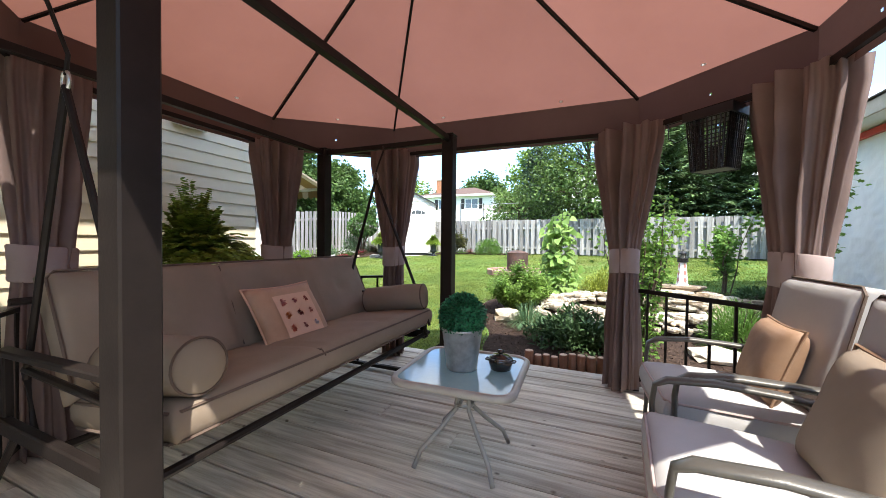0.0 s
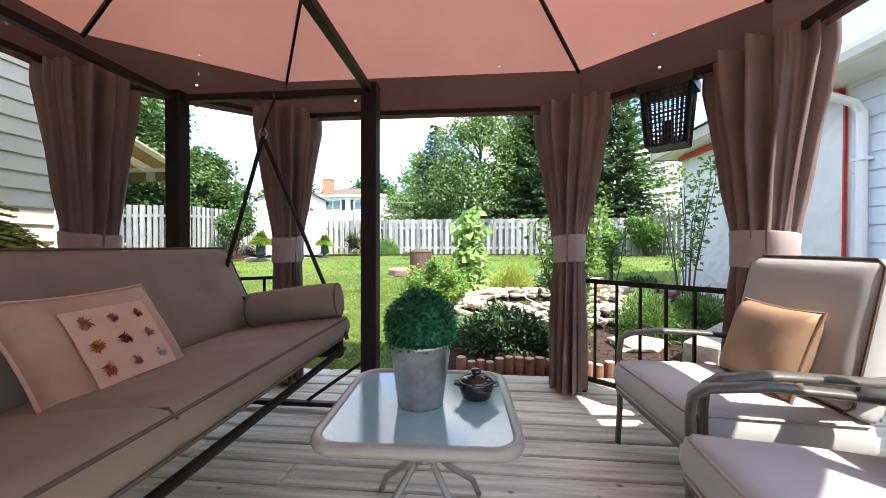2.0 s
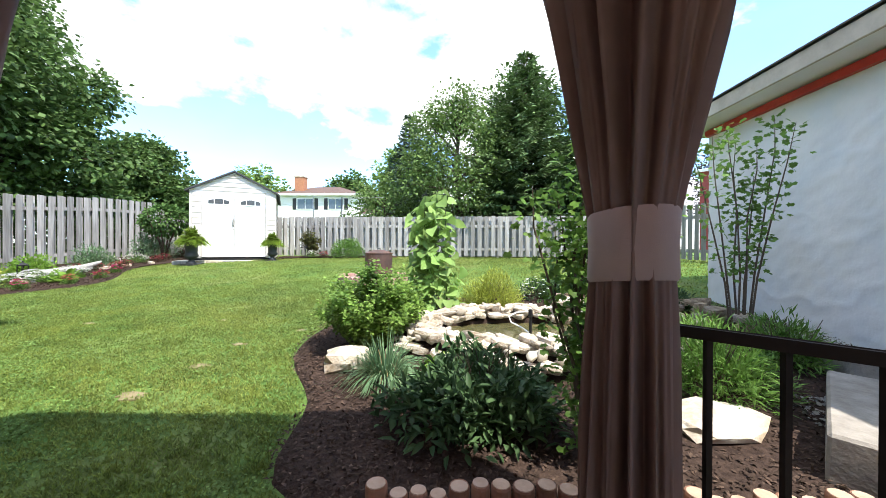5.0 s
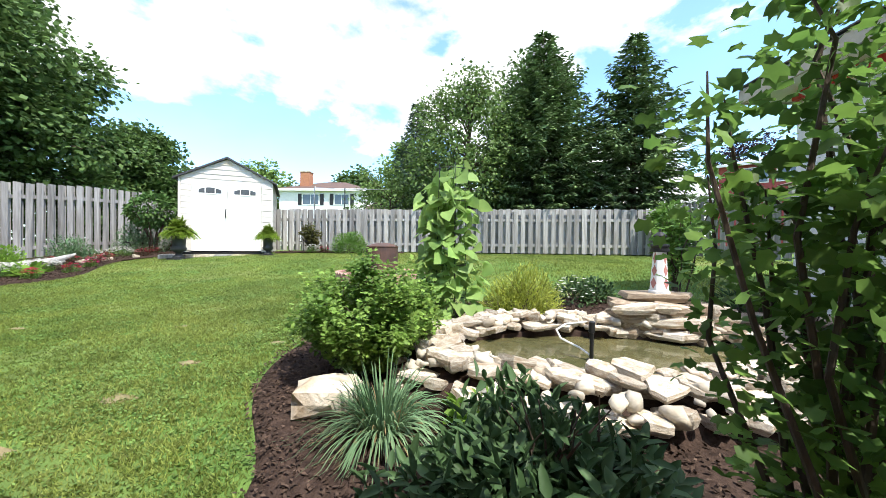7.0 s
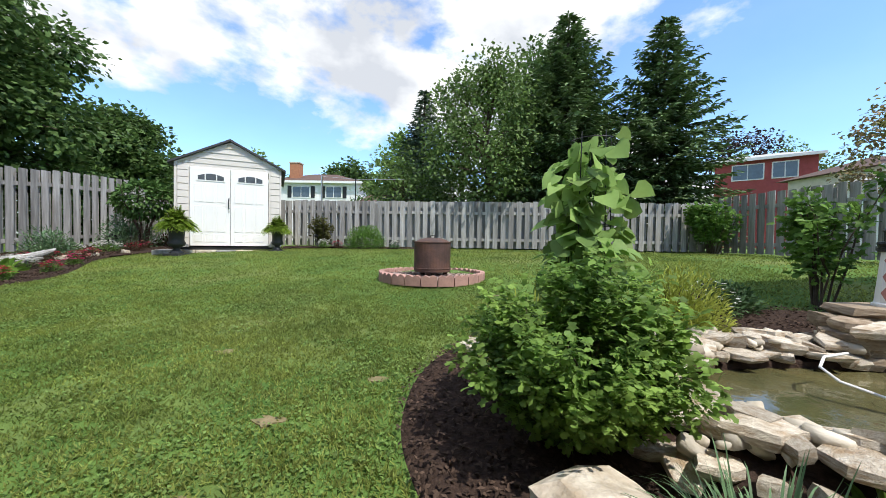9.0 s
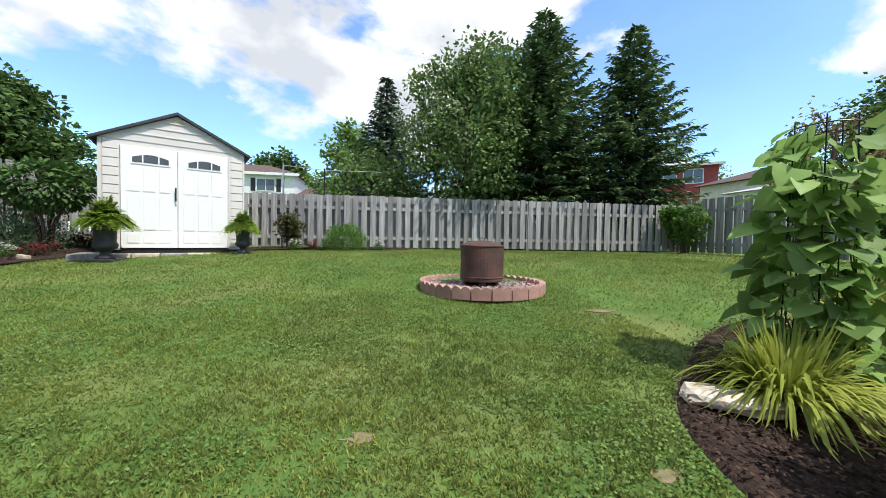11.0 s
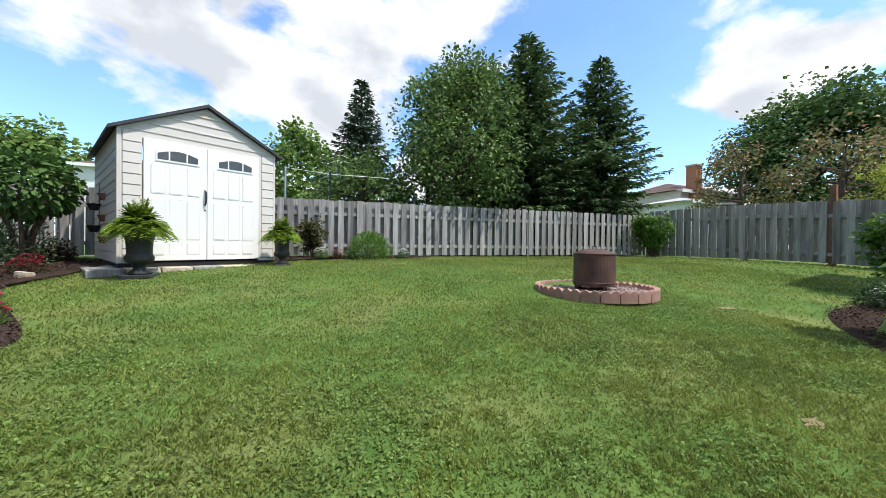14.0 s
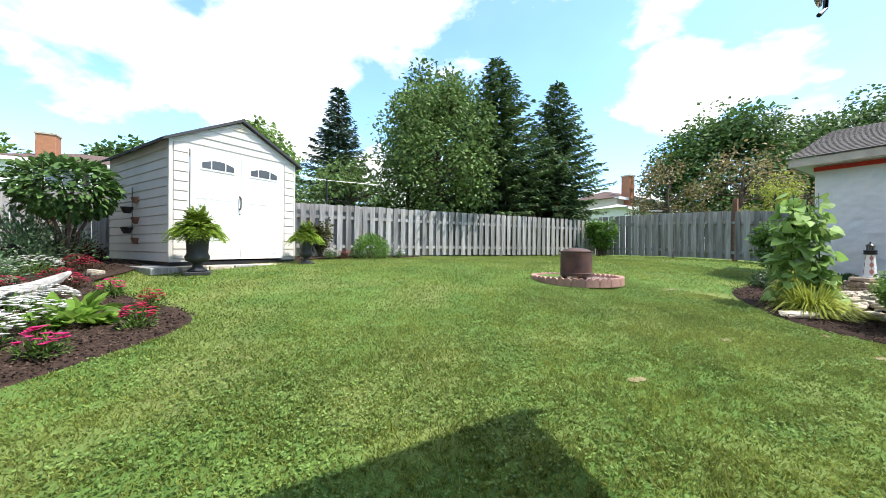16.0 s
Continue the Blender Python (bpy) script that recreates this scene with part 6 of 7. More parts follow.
for sg in (0, 1):
    x0 = 0.28 if sg == 0 else SWD / 2 + 0.004
    x1 = SWD / 2 - 0.004 if sg == 0 else SWD - 0.28
    door = part("door", box(x0, -0.03, 0.03, x1, 0.02, SH - 0.1, 0.006), M_shed_door, shed, "white moulded door")
    w = x1 - x0
    # arched window of three panes
    wx0, wx1 = x0 + 0.2 * w, x1 - 0.16 * w
    fr = [(wx0 - 0.025, 1.555)] + [(wx0 + (wx1 - wx0) * i / 10 + 0.025 * (i / 5 - 1), 1.70 + 0.065 * math.sin(math.pi * i / 10)) for i in range(11)] + [(wx1 + 0.025, 1.555)]
    bm = bmesh.new()
    a, b = [bm.verts.new((x, -0.042, z)) for x, z in fr], [bm.verts.new((x, -0.028, z)) for x, z in fr]
    bm.faces.new(a)
    for q in range(len(fr)):
        bm.faces.new((a[q], a[(q + 1) % len(fr)], b[(q + 1) % len(fr)], b[q]))
    part("window_frame", bm, M_shed_door, door)
    for i0, i1 in ((0, 2.6), (3.0, 7.0), (7.4, 10)):
        pts = [(wx0 + (wx1 - wx0) * i0 / 10, 1.585)] + [(wx0 + (wx1 - wx0) * i / 10, 1.675 + 0.06 * math.sin(math.pi * i / 10)) for i in np.linspace(i0, i1, 5)] + [(wx0 + (wx1 - wx0) * i1 / 10, 1.585)]
        bm = bmesh.new()
        bm.faces.new([bm.verts.new((x, -0.046, z)) for x, z in pts])
        part("pane", bm, M_shed_pane, door, "dark glass")
    # raised panels
    for z0, z1 in ((0.12, 0.3), (0.36, 0.98), (1.06, 1.5)):
        for c in range(3):
            px0 = x0 + w * (0.1 + 0.28 * c)
            part("raised_panel", box(px0, -0.038, z0, px0 + 0.22 * w, -0.026, z1, 0.011), M_shed_door, door)
hx = SWD / 2 - 0.03
part("door_handle", tube([(hx, -0.03, 0.93), (hx, -0.075, 0.96), (hx, -0.085, 1.05), (hx, -0.075, 1.14), (hx, -0.03, 1.17)], 0.013, 8), M_black, shed, "black pull handle")
part("door_lock", lathe([(0.012, 0), (0.012, 0.012)], 10), M_black, shed).matrix_basis = pose(hx, -0.03, 0.85, 90, 0, 0)

m = shed.matrix_basis
pad_t = thing("shed_step", (-7.84, 12.12, 0.6), "row of grey patio slabs under the shed front", "paving", kind="structure", rz=SA)
for k in range(7):
    part("slab", box(-0.35 + 0.4 * k, -0.34, -0.06, 0.03 + 0.4 * k, 0.06, 0.045, 0.008), M_rock if k % 3 else M_fence, pad_t)
    part("slab", box(-0.35 + 0.4 * k, 0.07, -0.06, 0.03 + 0.4 * k, 2.6, 0.045, 0.008), M_fence, pad_t)
hang = thing("hanging_pot_rack", (-8.5, 13.3, 1.0), "string of small dark pots hung beside the shed", "planter")
part("rope", tube([(0, 0, 1.0), (0, 0, 0.0)], 0.006, 6), M_black, hang)
for k in range(5):
    part("pot", lathe([(0.05, 0), (0.09, 0.09), (0.095, 0.11), (0.08, 0.1)], 14, at=(0.07 * (-1) ** k, 0.0, 0.18 * k)), M_black if k % 2 else M_log, hang)


# ---- urns with ferns ----
def urn(x, y, z, s, label):
    u = thing("fern_urn", (x, y, z), label, "planter", "shed urns")
    part("foot", box(-0.16 * s, -0.16 * s, 0, 0.16 * s, 0.16 * s, 0.045 * s, 0.006), M_urn, u)
    part("urn", lathe([(0.82 * r * s, q * s) for r, q in ((0.14, 0.045), (0.15, 0.06), (0.09, 0.1), (0.065, 0.14), (0.1, 0.17), (0.17, 0.2), (0.185, 0.25), (0.16, 0.29), (0.155, 0.31), (0.165, 0.45), (0.19, 0.54), (0.215, 0.56), (0.215, 0.585), (0.19, 0.58), (0.17, 0.5))], 28), M_urn, u, "dark cast urn", smooth=True)
    v, f = fronds(420, 0.5 * s, 0.82, 0.075 * s, 0.028, 20, lean0=0.15)
    part("fern", (v + np.array([0, 0, 0.53 * s]), f), LF, u, "bright green arching fern")
    return u


M_urn = mat("charcoal_urn", (0.045, 0.047, 0.05), (0.028, 0.03, 0.032), 8, 0.55, 0.15, 60)
urn(-7.44, 11.65, 0.535, 1.1, "charcoal pedestal urn with a bright green fern beside the shed")
urn(-5.7, 12.6, 0.62, 0.9, "charcoal pedestal urn with a small fern beside the shed door")


# ---- flower beds ----
def flowers(x, y, r, h, petal, pr, n, leafmat, label, nleaf=260, leaf=0.05, width=0.014):
    t = plant("flower_clump", x, y, label, "flowers", leafmat, dome(nleaf, r, h * 0.75, leaf, width, 0.3, 0.5, (SLIM_V, SLIM_F)), stems(8, r * 0.6, h * 0.7, 0.003), "bed flowers")
    tagged(part("bloom", petals(dome_points(n, r * 0.85, h, 0.45), pr), petal, t, "flower heads"), kind="stuff")
    return t


for x, y in ((-8.05, 8.31), (-7.66, 8.8), (-7.68, 9.42), (-8.1, 10.15)):
    flowers(x, y, 0.13, 0.2, P_PINK if y < 8.6 or y > 9.8 else P_RED, 0.03, 34, LM, "magenta pink flowering clump in dark mulch")
for x, y in ((-9.04, 10.6), (-8.78, 11.1), (-8.6, 10.7), (-9.2, 10.35), (-8.8, 12.1), (-9.0, 12.6), (-9.3, 7.9), (-8.7, 7.6)):
    flowers(x, y, 0.2, 0.2, P_RED, 0.022, 60, LR, "low red flowering clump in dark mulch")
for x, y, r in ((-8.38, 9.0, 0.3), (-8.5, 8.6, 0.3), (-8.5, 9.6, 0.32), (-8.75, 9.1, 0.25), (-9.3, 12.0, 0.35), (-9.5, 11.4, 0.3), (-8.95, 8.4, 0.3)):
    flowers(x, y, r, 0.26, P_WHITE, 0.028, 120, LM, "white impatiens clump in full flower", 420)
for x, y in ((-8.1, 9.08), (-8.75, 8.2), (-9.5, 9.2)):
    plant("hosta", x, y, "light green broad-leaved hosta in the mulch bed", "hosta", LG, dome(75, 0.2, 0.2, 0.15, 0.11, 0.2, 0.3))
plant("grey_green_bush", -9.6, 12.9, "loose grey-green bush against the fence", "shrub", LB, dome(3000, 0.65, 1.0, 0.07, 0.03, 0.3), stems(16, 0.5, 0.9))
plant("grey_green_bush", -9.5, 11.0, "loose grey-green bush against the fence", "shrub", LB, dome(1600, 0.45, 0.65, 0.07, 0.03, 0.3), stems(12, 0.35, 0.5))
plant("yellow_green_bush", -9.5, 8.6, "yellow-green leafy bush against the fence", "shrub", LY, dome(1700, 0.5, 0.6, 0.07, 0.04, 0.35), stems(12, 0.35, 0.5))
plant("yellow_green_bush", -9.55, 9.7, "yellow-green leafy bush against the fence", "shrub", LG, dome(1500, 0.45, 0.5, 0.07, 0.04, 0.35), stems(12, 0.35, 0.4))
plant("barberry", -9.2, 13.6, "low dark reddish shrub near the shed", "shrub", LR, dome(900, 0.35, 0.4, 0.05, 0.03, 0.35), stems(10, 0.25, 0.3))
plant("round_evergreen", -3.85, 13.95, "rounded mid-green shrub in the back bed", "shrub", LM, dome(5200, 0.55, 0.6, 0.06, 0.02, 0.55, 0.3, (SLIM_V, SLIM_F)), stems(12, 0.4, 0.4))
flowers(-4.95, 13.72, 0.18, 0.25, P_WHITE, 0.03, 60, LM, "white flowering clump by the back fence")
flowers(-4.6, 13.75, 0.16, 0.2, P_RED, 0.025, 50, LR, "red flowering clump by the back fence")
flowers(-3.05, 13.95, 0.16, 0.22, P_WHITE, 0.03, 50, LB, "silver-white clump by the back fence")


TD = leaf_mat("dark_tree_leaf", (0.12, 0.2, 0.06), (0.06, 0.11, 0.033), 0.4, 0.3)


def small_tree(name, x, y, h, r, material, label, n=2600, leaf=0.1, width=0.07):
    t = thing(name, (x, y, gz(x, y)), label, "tree")
    bm = bmesh.new()
    for k in range(6):
        a = 1.05 * k + random.uniform(-0.3, 0.3)
        tube([(0.04 * math.cos(a), 0.04 * math.sin(a), 0), (0.2 * r * math.cos(a), 0.2 * r * math.sin(a), 0.3 * h), (0.6 * r * math.cos(a), 0.6 * r * math.sin(a), 0.62 * h), (0.85 * r * math.cos(a + 0.2), 0.85 * r * math.sin(a + 0.2), 0.85 * h)], [0.03, 0.025, 0.016, 0.006], 6, bm)
    part("limb", bm, M_bark, t)
    d = ball_dirs(n)
    k = rng.uniform(0.5, 1, n) ** 0.5
    for c in ball_dirs(9):
        k *= 1 + 0.25 * rng.uniform(-1, 1) * np.exp(-((d - c) ** 2).sum(1) / 0.2)
    O = d * k[:, None] * np.array([r, r, h * 0.28]) + np.array([0, 0, h * 0.7])
    part("leaves", spread(O, d + (0, 0, -0.1) + rng.normal(0, 0.45, (n, 3)), leaf, width, droop=0.2), material, t)
    return t


LH = leaf_mat("deep_green_leaf", (0.11, 0.2, 0.055), (0.05, 0.11, 0.03), 0.3, 0.25, 0.65)
small_tree("hydrangea_tree", -9.2, 12.85, 1.8, 0.64, LH, "multi-stemmed dark green shrub tree beside the shed", 1500, 0.11, 0.085)
for x, y, z in ((-9.75, 12.6, 0), (-5.25, 13.95, 0), (-9.3, 9.35, 0)):
    l = thing("garden_lantern", (x, y, gz(x, y) + 0.03), "black square metal garden lantern on the mulch", "lantern", "bed lanterns")
    part("base", box(-0.07, -0.07, 0, 0.07, 0.07, 0.03), M_black, l)
    for sx in (-1, 1):
        for sy in (-1, 1):
            part("upright", box(0.055 * sx - 0.007, 0.055 * sy - 0.007, 0.03, 0.055 * sx + 0.007, 0.055 * sy + 0.007, 0.3), M_black, l)
    part("top", lathe([(0.105, 0.3), (0.11, 0.32), (0.04, 0.36), (0.015, 0.37), (0.015, 0.4)], 4), M_black, l)
drift = thing("driftwood", (-8.72, 9.85, gz(-8.72, 9.85) + 0.04), "pale weathered driftwood log among white flowers", "driftwood", rz=40)
part("log", tube([(-0.45, 0, 0.06), (-0.2, 0.03, 0.1), (0.1, -0.02, 0.16), (0.3, 0.0, 0.24), (0.42, 0.05, 0.3)], [0.08, 0.085, 0.07, 0.05, 0.02], 9), M_fence, drift)
part("branch", tube([(-0.1, 0.0, 0.1), (0.1, -0.12, 0.1), (0.3, -0.16, 0.16)], [0.06, 0.045, 0.02], 8), M_fence, drift)
# round stones edging the west bed inside
wst = thing("bed_stones", (-8.9, 9.0, gz(-8.9, 9.0)), "pale stones laid among the flowers", "edging")
for k in range(14):
    x, y = random.uniform(-0.6, 0.4), random.uniform(-1.4, 3.2)
    stone(wst, x, y, gz(-8.9 + x, 9 + y) - gz(-8.9, 9.0) + 0.07, random.uniform(0.15, 0.3), random.uniform(0.12, 0.2), 0.09)


# ---- awning and sun lounger ----
AX0, AX1, AYF, AYB, AZF, AZB = -9.6, -4.81, 5.5, 3.06, 2.22, 2.95
awning = thing("awning", (AX1, AYF, 0), "yellow-brown striped retractable awning with a scalloped valance", "awning")
M_stripe_a = mat("gold_brown_canvas", (0.17, 0.11, 0.035), (0.14, 0.09, 0.03), 3, 0.9, 0.1, 300, through_light=0.12)
M_stripe_b = mat("cream_canvas", (0.42, 0.36, 0.26), (0.37, 0.32, 0.23), 3, 0.9, 0.1, 300, through_light=0.12)
n = 32
for k in range(n):
    x0, x1 = AX0 + (AX1 - AX0) * k / n - AX1, AX0 + (AX1 - AX0) * (k + 1) / n - AX1
    mm = M_stripe_a if k % 3 != 1 else M_stripe_b
    bm = bmesh.new()
    q = [bm.verts.new(v) for v in ((x0, 0, AZF), (x1, 0, AZF), (x1, AYB - AYF, AZB), (x0, AYB - AYF, AZB))]
    bm.faces.new(q)
    part("stripe", bm, mm, awning)
    bm = bmesh.new()
    top = [bm.verts.new((x0 + (x1 - x0) * i / 6, 0.02, AZF - 0.02)) for i in range(7)]
    low = [bm.verts.new((x0 + (x1 - x0) * i / 6, 0.03, AZF - 0.16 - 0.035 * math.sin(math.pi * i / 6))) for i in range(7)]
    for i in range(6):
        bm.faces.new((top[i], top[i + 1], low[i + 1], low[i]))
    part("valance", bm, mm, awning, "scalloped valance")
part("front_bar", bar((AX0 - AX1, 0, AZF - 0.02), (0.02, 0, AZF - 0.02), 0.06, 0.06, bev=0.012), M_white, awning)
part("end_cap", box(0.0, -0.04, AZF - 0.06, 0.05, 0.045, AZF + 0.02, 0.012), M_white, awning)
for x in (-0.6, -2.4, -4.2):
    part("folding_arm", tube([(x, 0, AZF - 0.03), (x + 0.35, -1.25, AZF + 0.22), (x, AYB - AYF + 0.05, AZB - 0.1)], 0.02, 8), M_white, awning)
part("wall_box", box(AX0 - AX1, AYB - AYF - 0.02, AZB - 0.12, 0.03, AYB - AYF + 0.14, AZB + 0.06, 0.02), M_white, awning)
for k, yy in enumerate(np.linspace(-0.35, -2.2, 6)):
    part("side_edge", bar((0.0, yy + 0.35, AZF + (AZB - AZF) * (-(yy + 0.35)) / 2.54), (0.0, yy, AZF + (AZB - AZF) * (-yy) / 2.54), 0.012, 0.03, bev=0), M_stripe_b, awning)
part("crank_eye", tube([(0.03, 0.02, AZF - 0.05), (0.045, 0.03, AZF - 0.16), (0.0, 0.04, AZF - 0.2)], 0.01, 6), M_black, awning, "dark metal crank eye")
copy_chair = lounge_chair(-4.75, 4.35, 160)
tagged(copy_chair, "white-cushioned metal patio chair under the awning")


# ---- neighbouring trees ----
def broad_tree(x, y, top, r, material, label, clumps=60, per=90, leaf=0.2, width=0.15, low=0.25, name="tree", tall=1.0, open_=0.5):
    z0 = gz(x, y)
    h = top - z0
    t = thing(name, (x, y, z0), label, "tree")
    bm = bmesh.new()
    tube([(0, 0, 0), (0.03 * r, 0, 0.25 * h), (-0.03 * r, 0.04 * r, 0.5 * h), (0, 0, 0.8 * h)], [0.05 * r + 0.04, 0.045 * r + 0.03, 0.03 * r + 0.02, 0.02], 8, bm)
    O, D = [], []
    for k in range(clumps):
        d = ball_dirs(1)[0]
        rad = rng.uniform(0.3, 1.12) ** 0.5
        f = (d[2] * rad + 1) / 2
        taper = (1 - 0.55 * max(0, f - 0.35)) if tall else 1
        c = np.array([d[0] * rad * r * taper, d[1] * rad * r * taper, h * (low + (1 - low) * f) - 0.06 * h])
        if k % 3 == 0:
            s = 0.25 + 0.45 * f
            tube([(0, 0, h * s), tuple(c * (0.5, 0.5, 1) * (1, 1, 0) + np.array([0, 0, (h * s + c[2]) / 2])), tuple(c)], [0.02 * r, 0.014 * r, 0.005 * r], 5, bm)
        cr = r * rng.uniform(0.2, 0.36)
        dd = ball_dirs(per)
        O.append(c + dd * cr * rng.uniform(open_, 1.05, (per, 1)) * np.where(rng.random((per, 1)) < 0.1, 1.35, 1) * (1, 1, 0.75))
        D.append(dd + (0, 0, -0.1) + rng.normal(0, 0.5, (per, 3)))
    part("trunk", bm, M_bark, t)
    part("crown", spread(np.concatenate(O), np.concatenate(D), leaf, width * 1.25, (SLIM_V, SLIM_F), droop=0.25), material, t)
    return t


def spruce(x, y, top, r, label, material, density=1.3):
    z0 = gz(x, y)
    h = top - z0
    t = thing("spruce_tree", (x, y, z0), label, "tree")
    part("trunk", tube([(0, 0, 0), (0, 0, h * 0.5), (0, 0, h)], [0.16, 0.09, 0.012], 8), M_bark, t)
    bm = bmesh.new()
    O, D, S = [], [], []
    levels = int(h * 3.2)
    for l in range(levels):
        f = (l + 0.5) / levels
        z = h * (0.06 + 0.93 * f)
        rr = r * min(1.0, 1.12 * (1 - f)) ** 0.9 + 0.06
        nb = int((5 + 9 * (1 - f)) * density)
        a0 = rng.uniform(0, 6.28)
        for b in range(nb):
            a = a0 + 2 * np.pi * b / nb + rng.normal(0, 0.15)
            L = rr * rng.uniform(0.72, 1.15)
            if y + L * math.sin(a) < 15.0 and z < 3.0:
                L = max(0.3, (y - 15.0) / abs(math.sin(a)))
            n = max(5, int(L * 15))
            s = np.linspace(0.12, 1, n)
            rise = (0.1 + 0.45 * f) * L
            P = np.column_stack([s * L * np.cos(a), s * L * np.sin(a), z + rise * s ** 2 - (0.32 - 0.15 * f) * L * s + rng.normal(0, 0.03)])
            if b % 2 == 0 and L > 0.5:
                tube([tuple(P[0]), tuple(P[n // 2]), tuple(P[-1])], [0.02, 0.012, 0.004], 4, bm)
            out = np.array([np.cos(a), np.sin(a), 0.15])
            side = np.array([-np.sin(a), np.cos(a), 0])
            for sg in (-1, 0, 1):
                O.append(P + rng.normal(0, 0.02, P.shape))
                D.append(out * (0.75 if sg else 1.0) + side * sg * 0.8 + rng.normal(0, 0.22, P.shape) + (0, 0, -0.12))
                S.append(0.2 + 0.16 * (1 - s) + 0.0 * s)
    part("limb", bm, M_bark, t)
    part("needles", spread(np.concatenate(O), np.concatenate(D), np.concatenate(S) * 1.15, 0.088, (SLIM_V, SLIM_F), droop=0.1), material, t)
    return t


NS = leaf_mat("spruce_needles", (0.155, 0.235, 0.095), (0.08, 0.135, 0.057), 0.4, 0.1, 0.6)
NS2 = leaf_mat("blue_spruce_needles", (0.11, 0.17, 0.11), (0.055, 0.095, 0.065), 0.4, 0.1, 0.6)
TG = leaf_mat("tree_leaf", (0.175, 0.265, 0.08), (0.085, 0.145, 0.042), 0.4, 0.3)
TL = leaf_mat("light_tree_leaf", (0.22, 0.33, 0.09), (0.13, 0.21, 0.05), 0.4, 0.35)
TC = leaf_mat("copper_leaf", (0.27, 0.17, 0.09), (0.13, 0.17, 0.06), 0.5, 0.3)
TP = leaf_mat("purple_leaf", (0.05, 0.03, 0.035), (0.025, 0.018, 0.02), 0.4, 0.2)

spruce(2.5, 16.6, 8.9, 3.3, "tall dark green spruce beyond the back fence", NS, 1.5)
spruce(5.55, 16.1, 8.5, 2.9, "tall dark green spruce in the neighbouring yard", NS, 1.5)
spruce(-2.8, 21.3, 8.2, 2.2, "slim bluish spruce beyond the back fence", NS2)
broad_tree(-0.2, 16.6, 7.6, 2.3, TG, "airy light green birch-like tree behind the fence", 120, 120, 0.13, 0.08, 0.22)
broad_tree(3.5, 23.6, 12.3, 3.2, TD, "tall dense green tree behind the birch", 110, 130, 0.24, 0.15, 0.1)
broad_tree(-3.3, 17.6, 4.3, 1.9, TG, "grey-green shrubby tree over the back fence", 55, 95, 0.13, 0.08, 0.1)
broad_tree(-1.0, 17.6, 5.0, 1.7, TG, "grey-green shrubby tree behind the fence", 50, 95, 0.13, 0.08, 0.1)
broad_tree(3.9, 17.4, 4.2, 1.2, TD, "dark low tree between the spruces", 40, 90, 0.13, 0.08, 0.08)
broad_tree(-5.0, 33.0, 9.6, 3.2, TL, "light green tree far behind the shed", 60, 90, 0.3, 0.22)
broad_tree(-25.0, 46.0, 11.0, 4.5, TL, "light green tree beside the far house", 50, 90, 0.45, 0.35)
broad_tree(-16.0, 56.0, 13.0, 4.5, TD, "green tree behind the far white house", 50, 90, 0.5, 0.4)
for x, y, top, r in ((-15.3, 9.7, 11.8, 3.1), (-16.9, 14.4, 11.4, 3.7), (-16.4, 20.0, 6.7, 2.5), (-15.8, 5.4, 11.8, 3.3)):
    broad_tree(x, y, top, r, TD, "large dense dark green tree beyond the side fence", 190, 210, 0.2, 0.14, 0.06, open_=0.35)
broad_tree(12.2, 14.6, 6.3, 1.9, TC, "airy copper-leaved tree beyond the side fence", 42, 42, 0.15, 0.085, 0.2, open_=0.15)
broad_tree(13.6, 12.0, 6.2, 2.6, TC, "copper and green leaved tree behind the garage fence", 46, 52, 0.17, 0.1, 0.12, open_=0.15)
broad_tree(11.2, 10.2, 4.1, 1.1, LY, "yellow-green conical shrub tree behind the fence", 40, 90, 0.12, 0.05, 0.05)
broad_tree(30.0, 19.0, 13.5, 6.0, TD, "large green tree far behind the garage", 120, 200, 0.3, 0.22, 0.12)
broad_tree(37.0, 13.0, 14.5, 6.0, TD, "large green tree far behind the garage", 110, 190, 0.3, 0.22, 0.12)
broad_tree(36.6, 51.3, 17.5, 5.0, TP, "dark purple-leaved tree behind the red house", 60, 80, 0.35, 0.25)
broad_tree(46.0, 54.0, 16.0, 5.0, TG, "green tree behind the red house", 50, 80, 0.35, 0.25)


# ---- neighbouring houses ----
M_brick = mat("red_brick", (0.36, 0.08, 0.075), (0.28, 0.06, 0.056), 3, 0.85, 0.3, 40)
M_orange_brick = mat("orange_brick", (0.42, 0.19, 0.1), (0.32, 0.14, 0.08), 5, 0.85, 0.3, 40)
M_brown_roof = mat("brown_shingle", (0.14, 0.09, 0.075), (0.09, 0.06, 0.05), 8, 0.95, 0.5, 60)
M_grey_roof = mat("pale_grey_shingle", (0.5, 0.5, 0.5), (0.4, 0.4, 0.4), 8, 0.9, 0.4, 60)
M_stucco = mat("cream_stucco", (0.66, 0.6, 0.5), (0.58, 0.53, 0.44), 3, 0.85, 0.2)
M_pane = mat("window_glass", (0.08, 0.1, 0.12), (0.05, 0.065, 0.08), 2, 0.08, 0.0, spec=0.8)


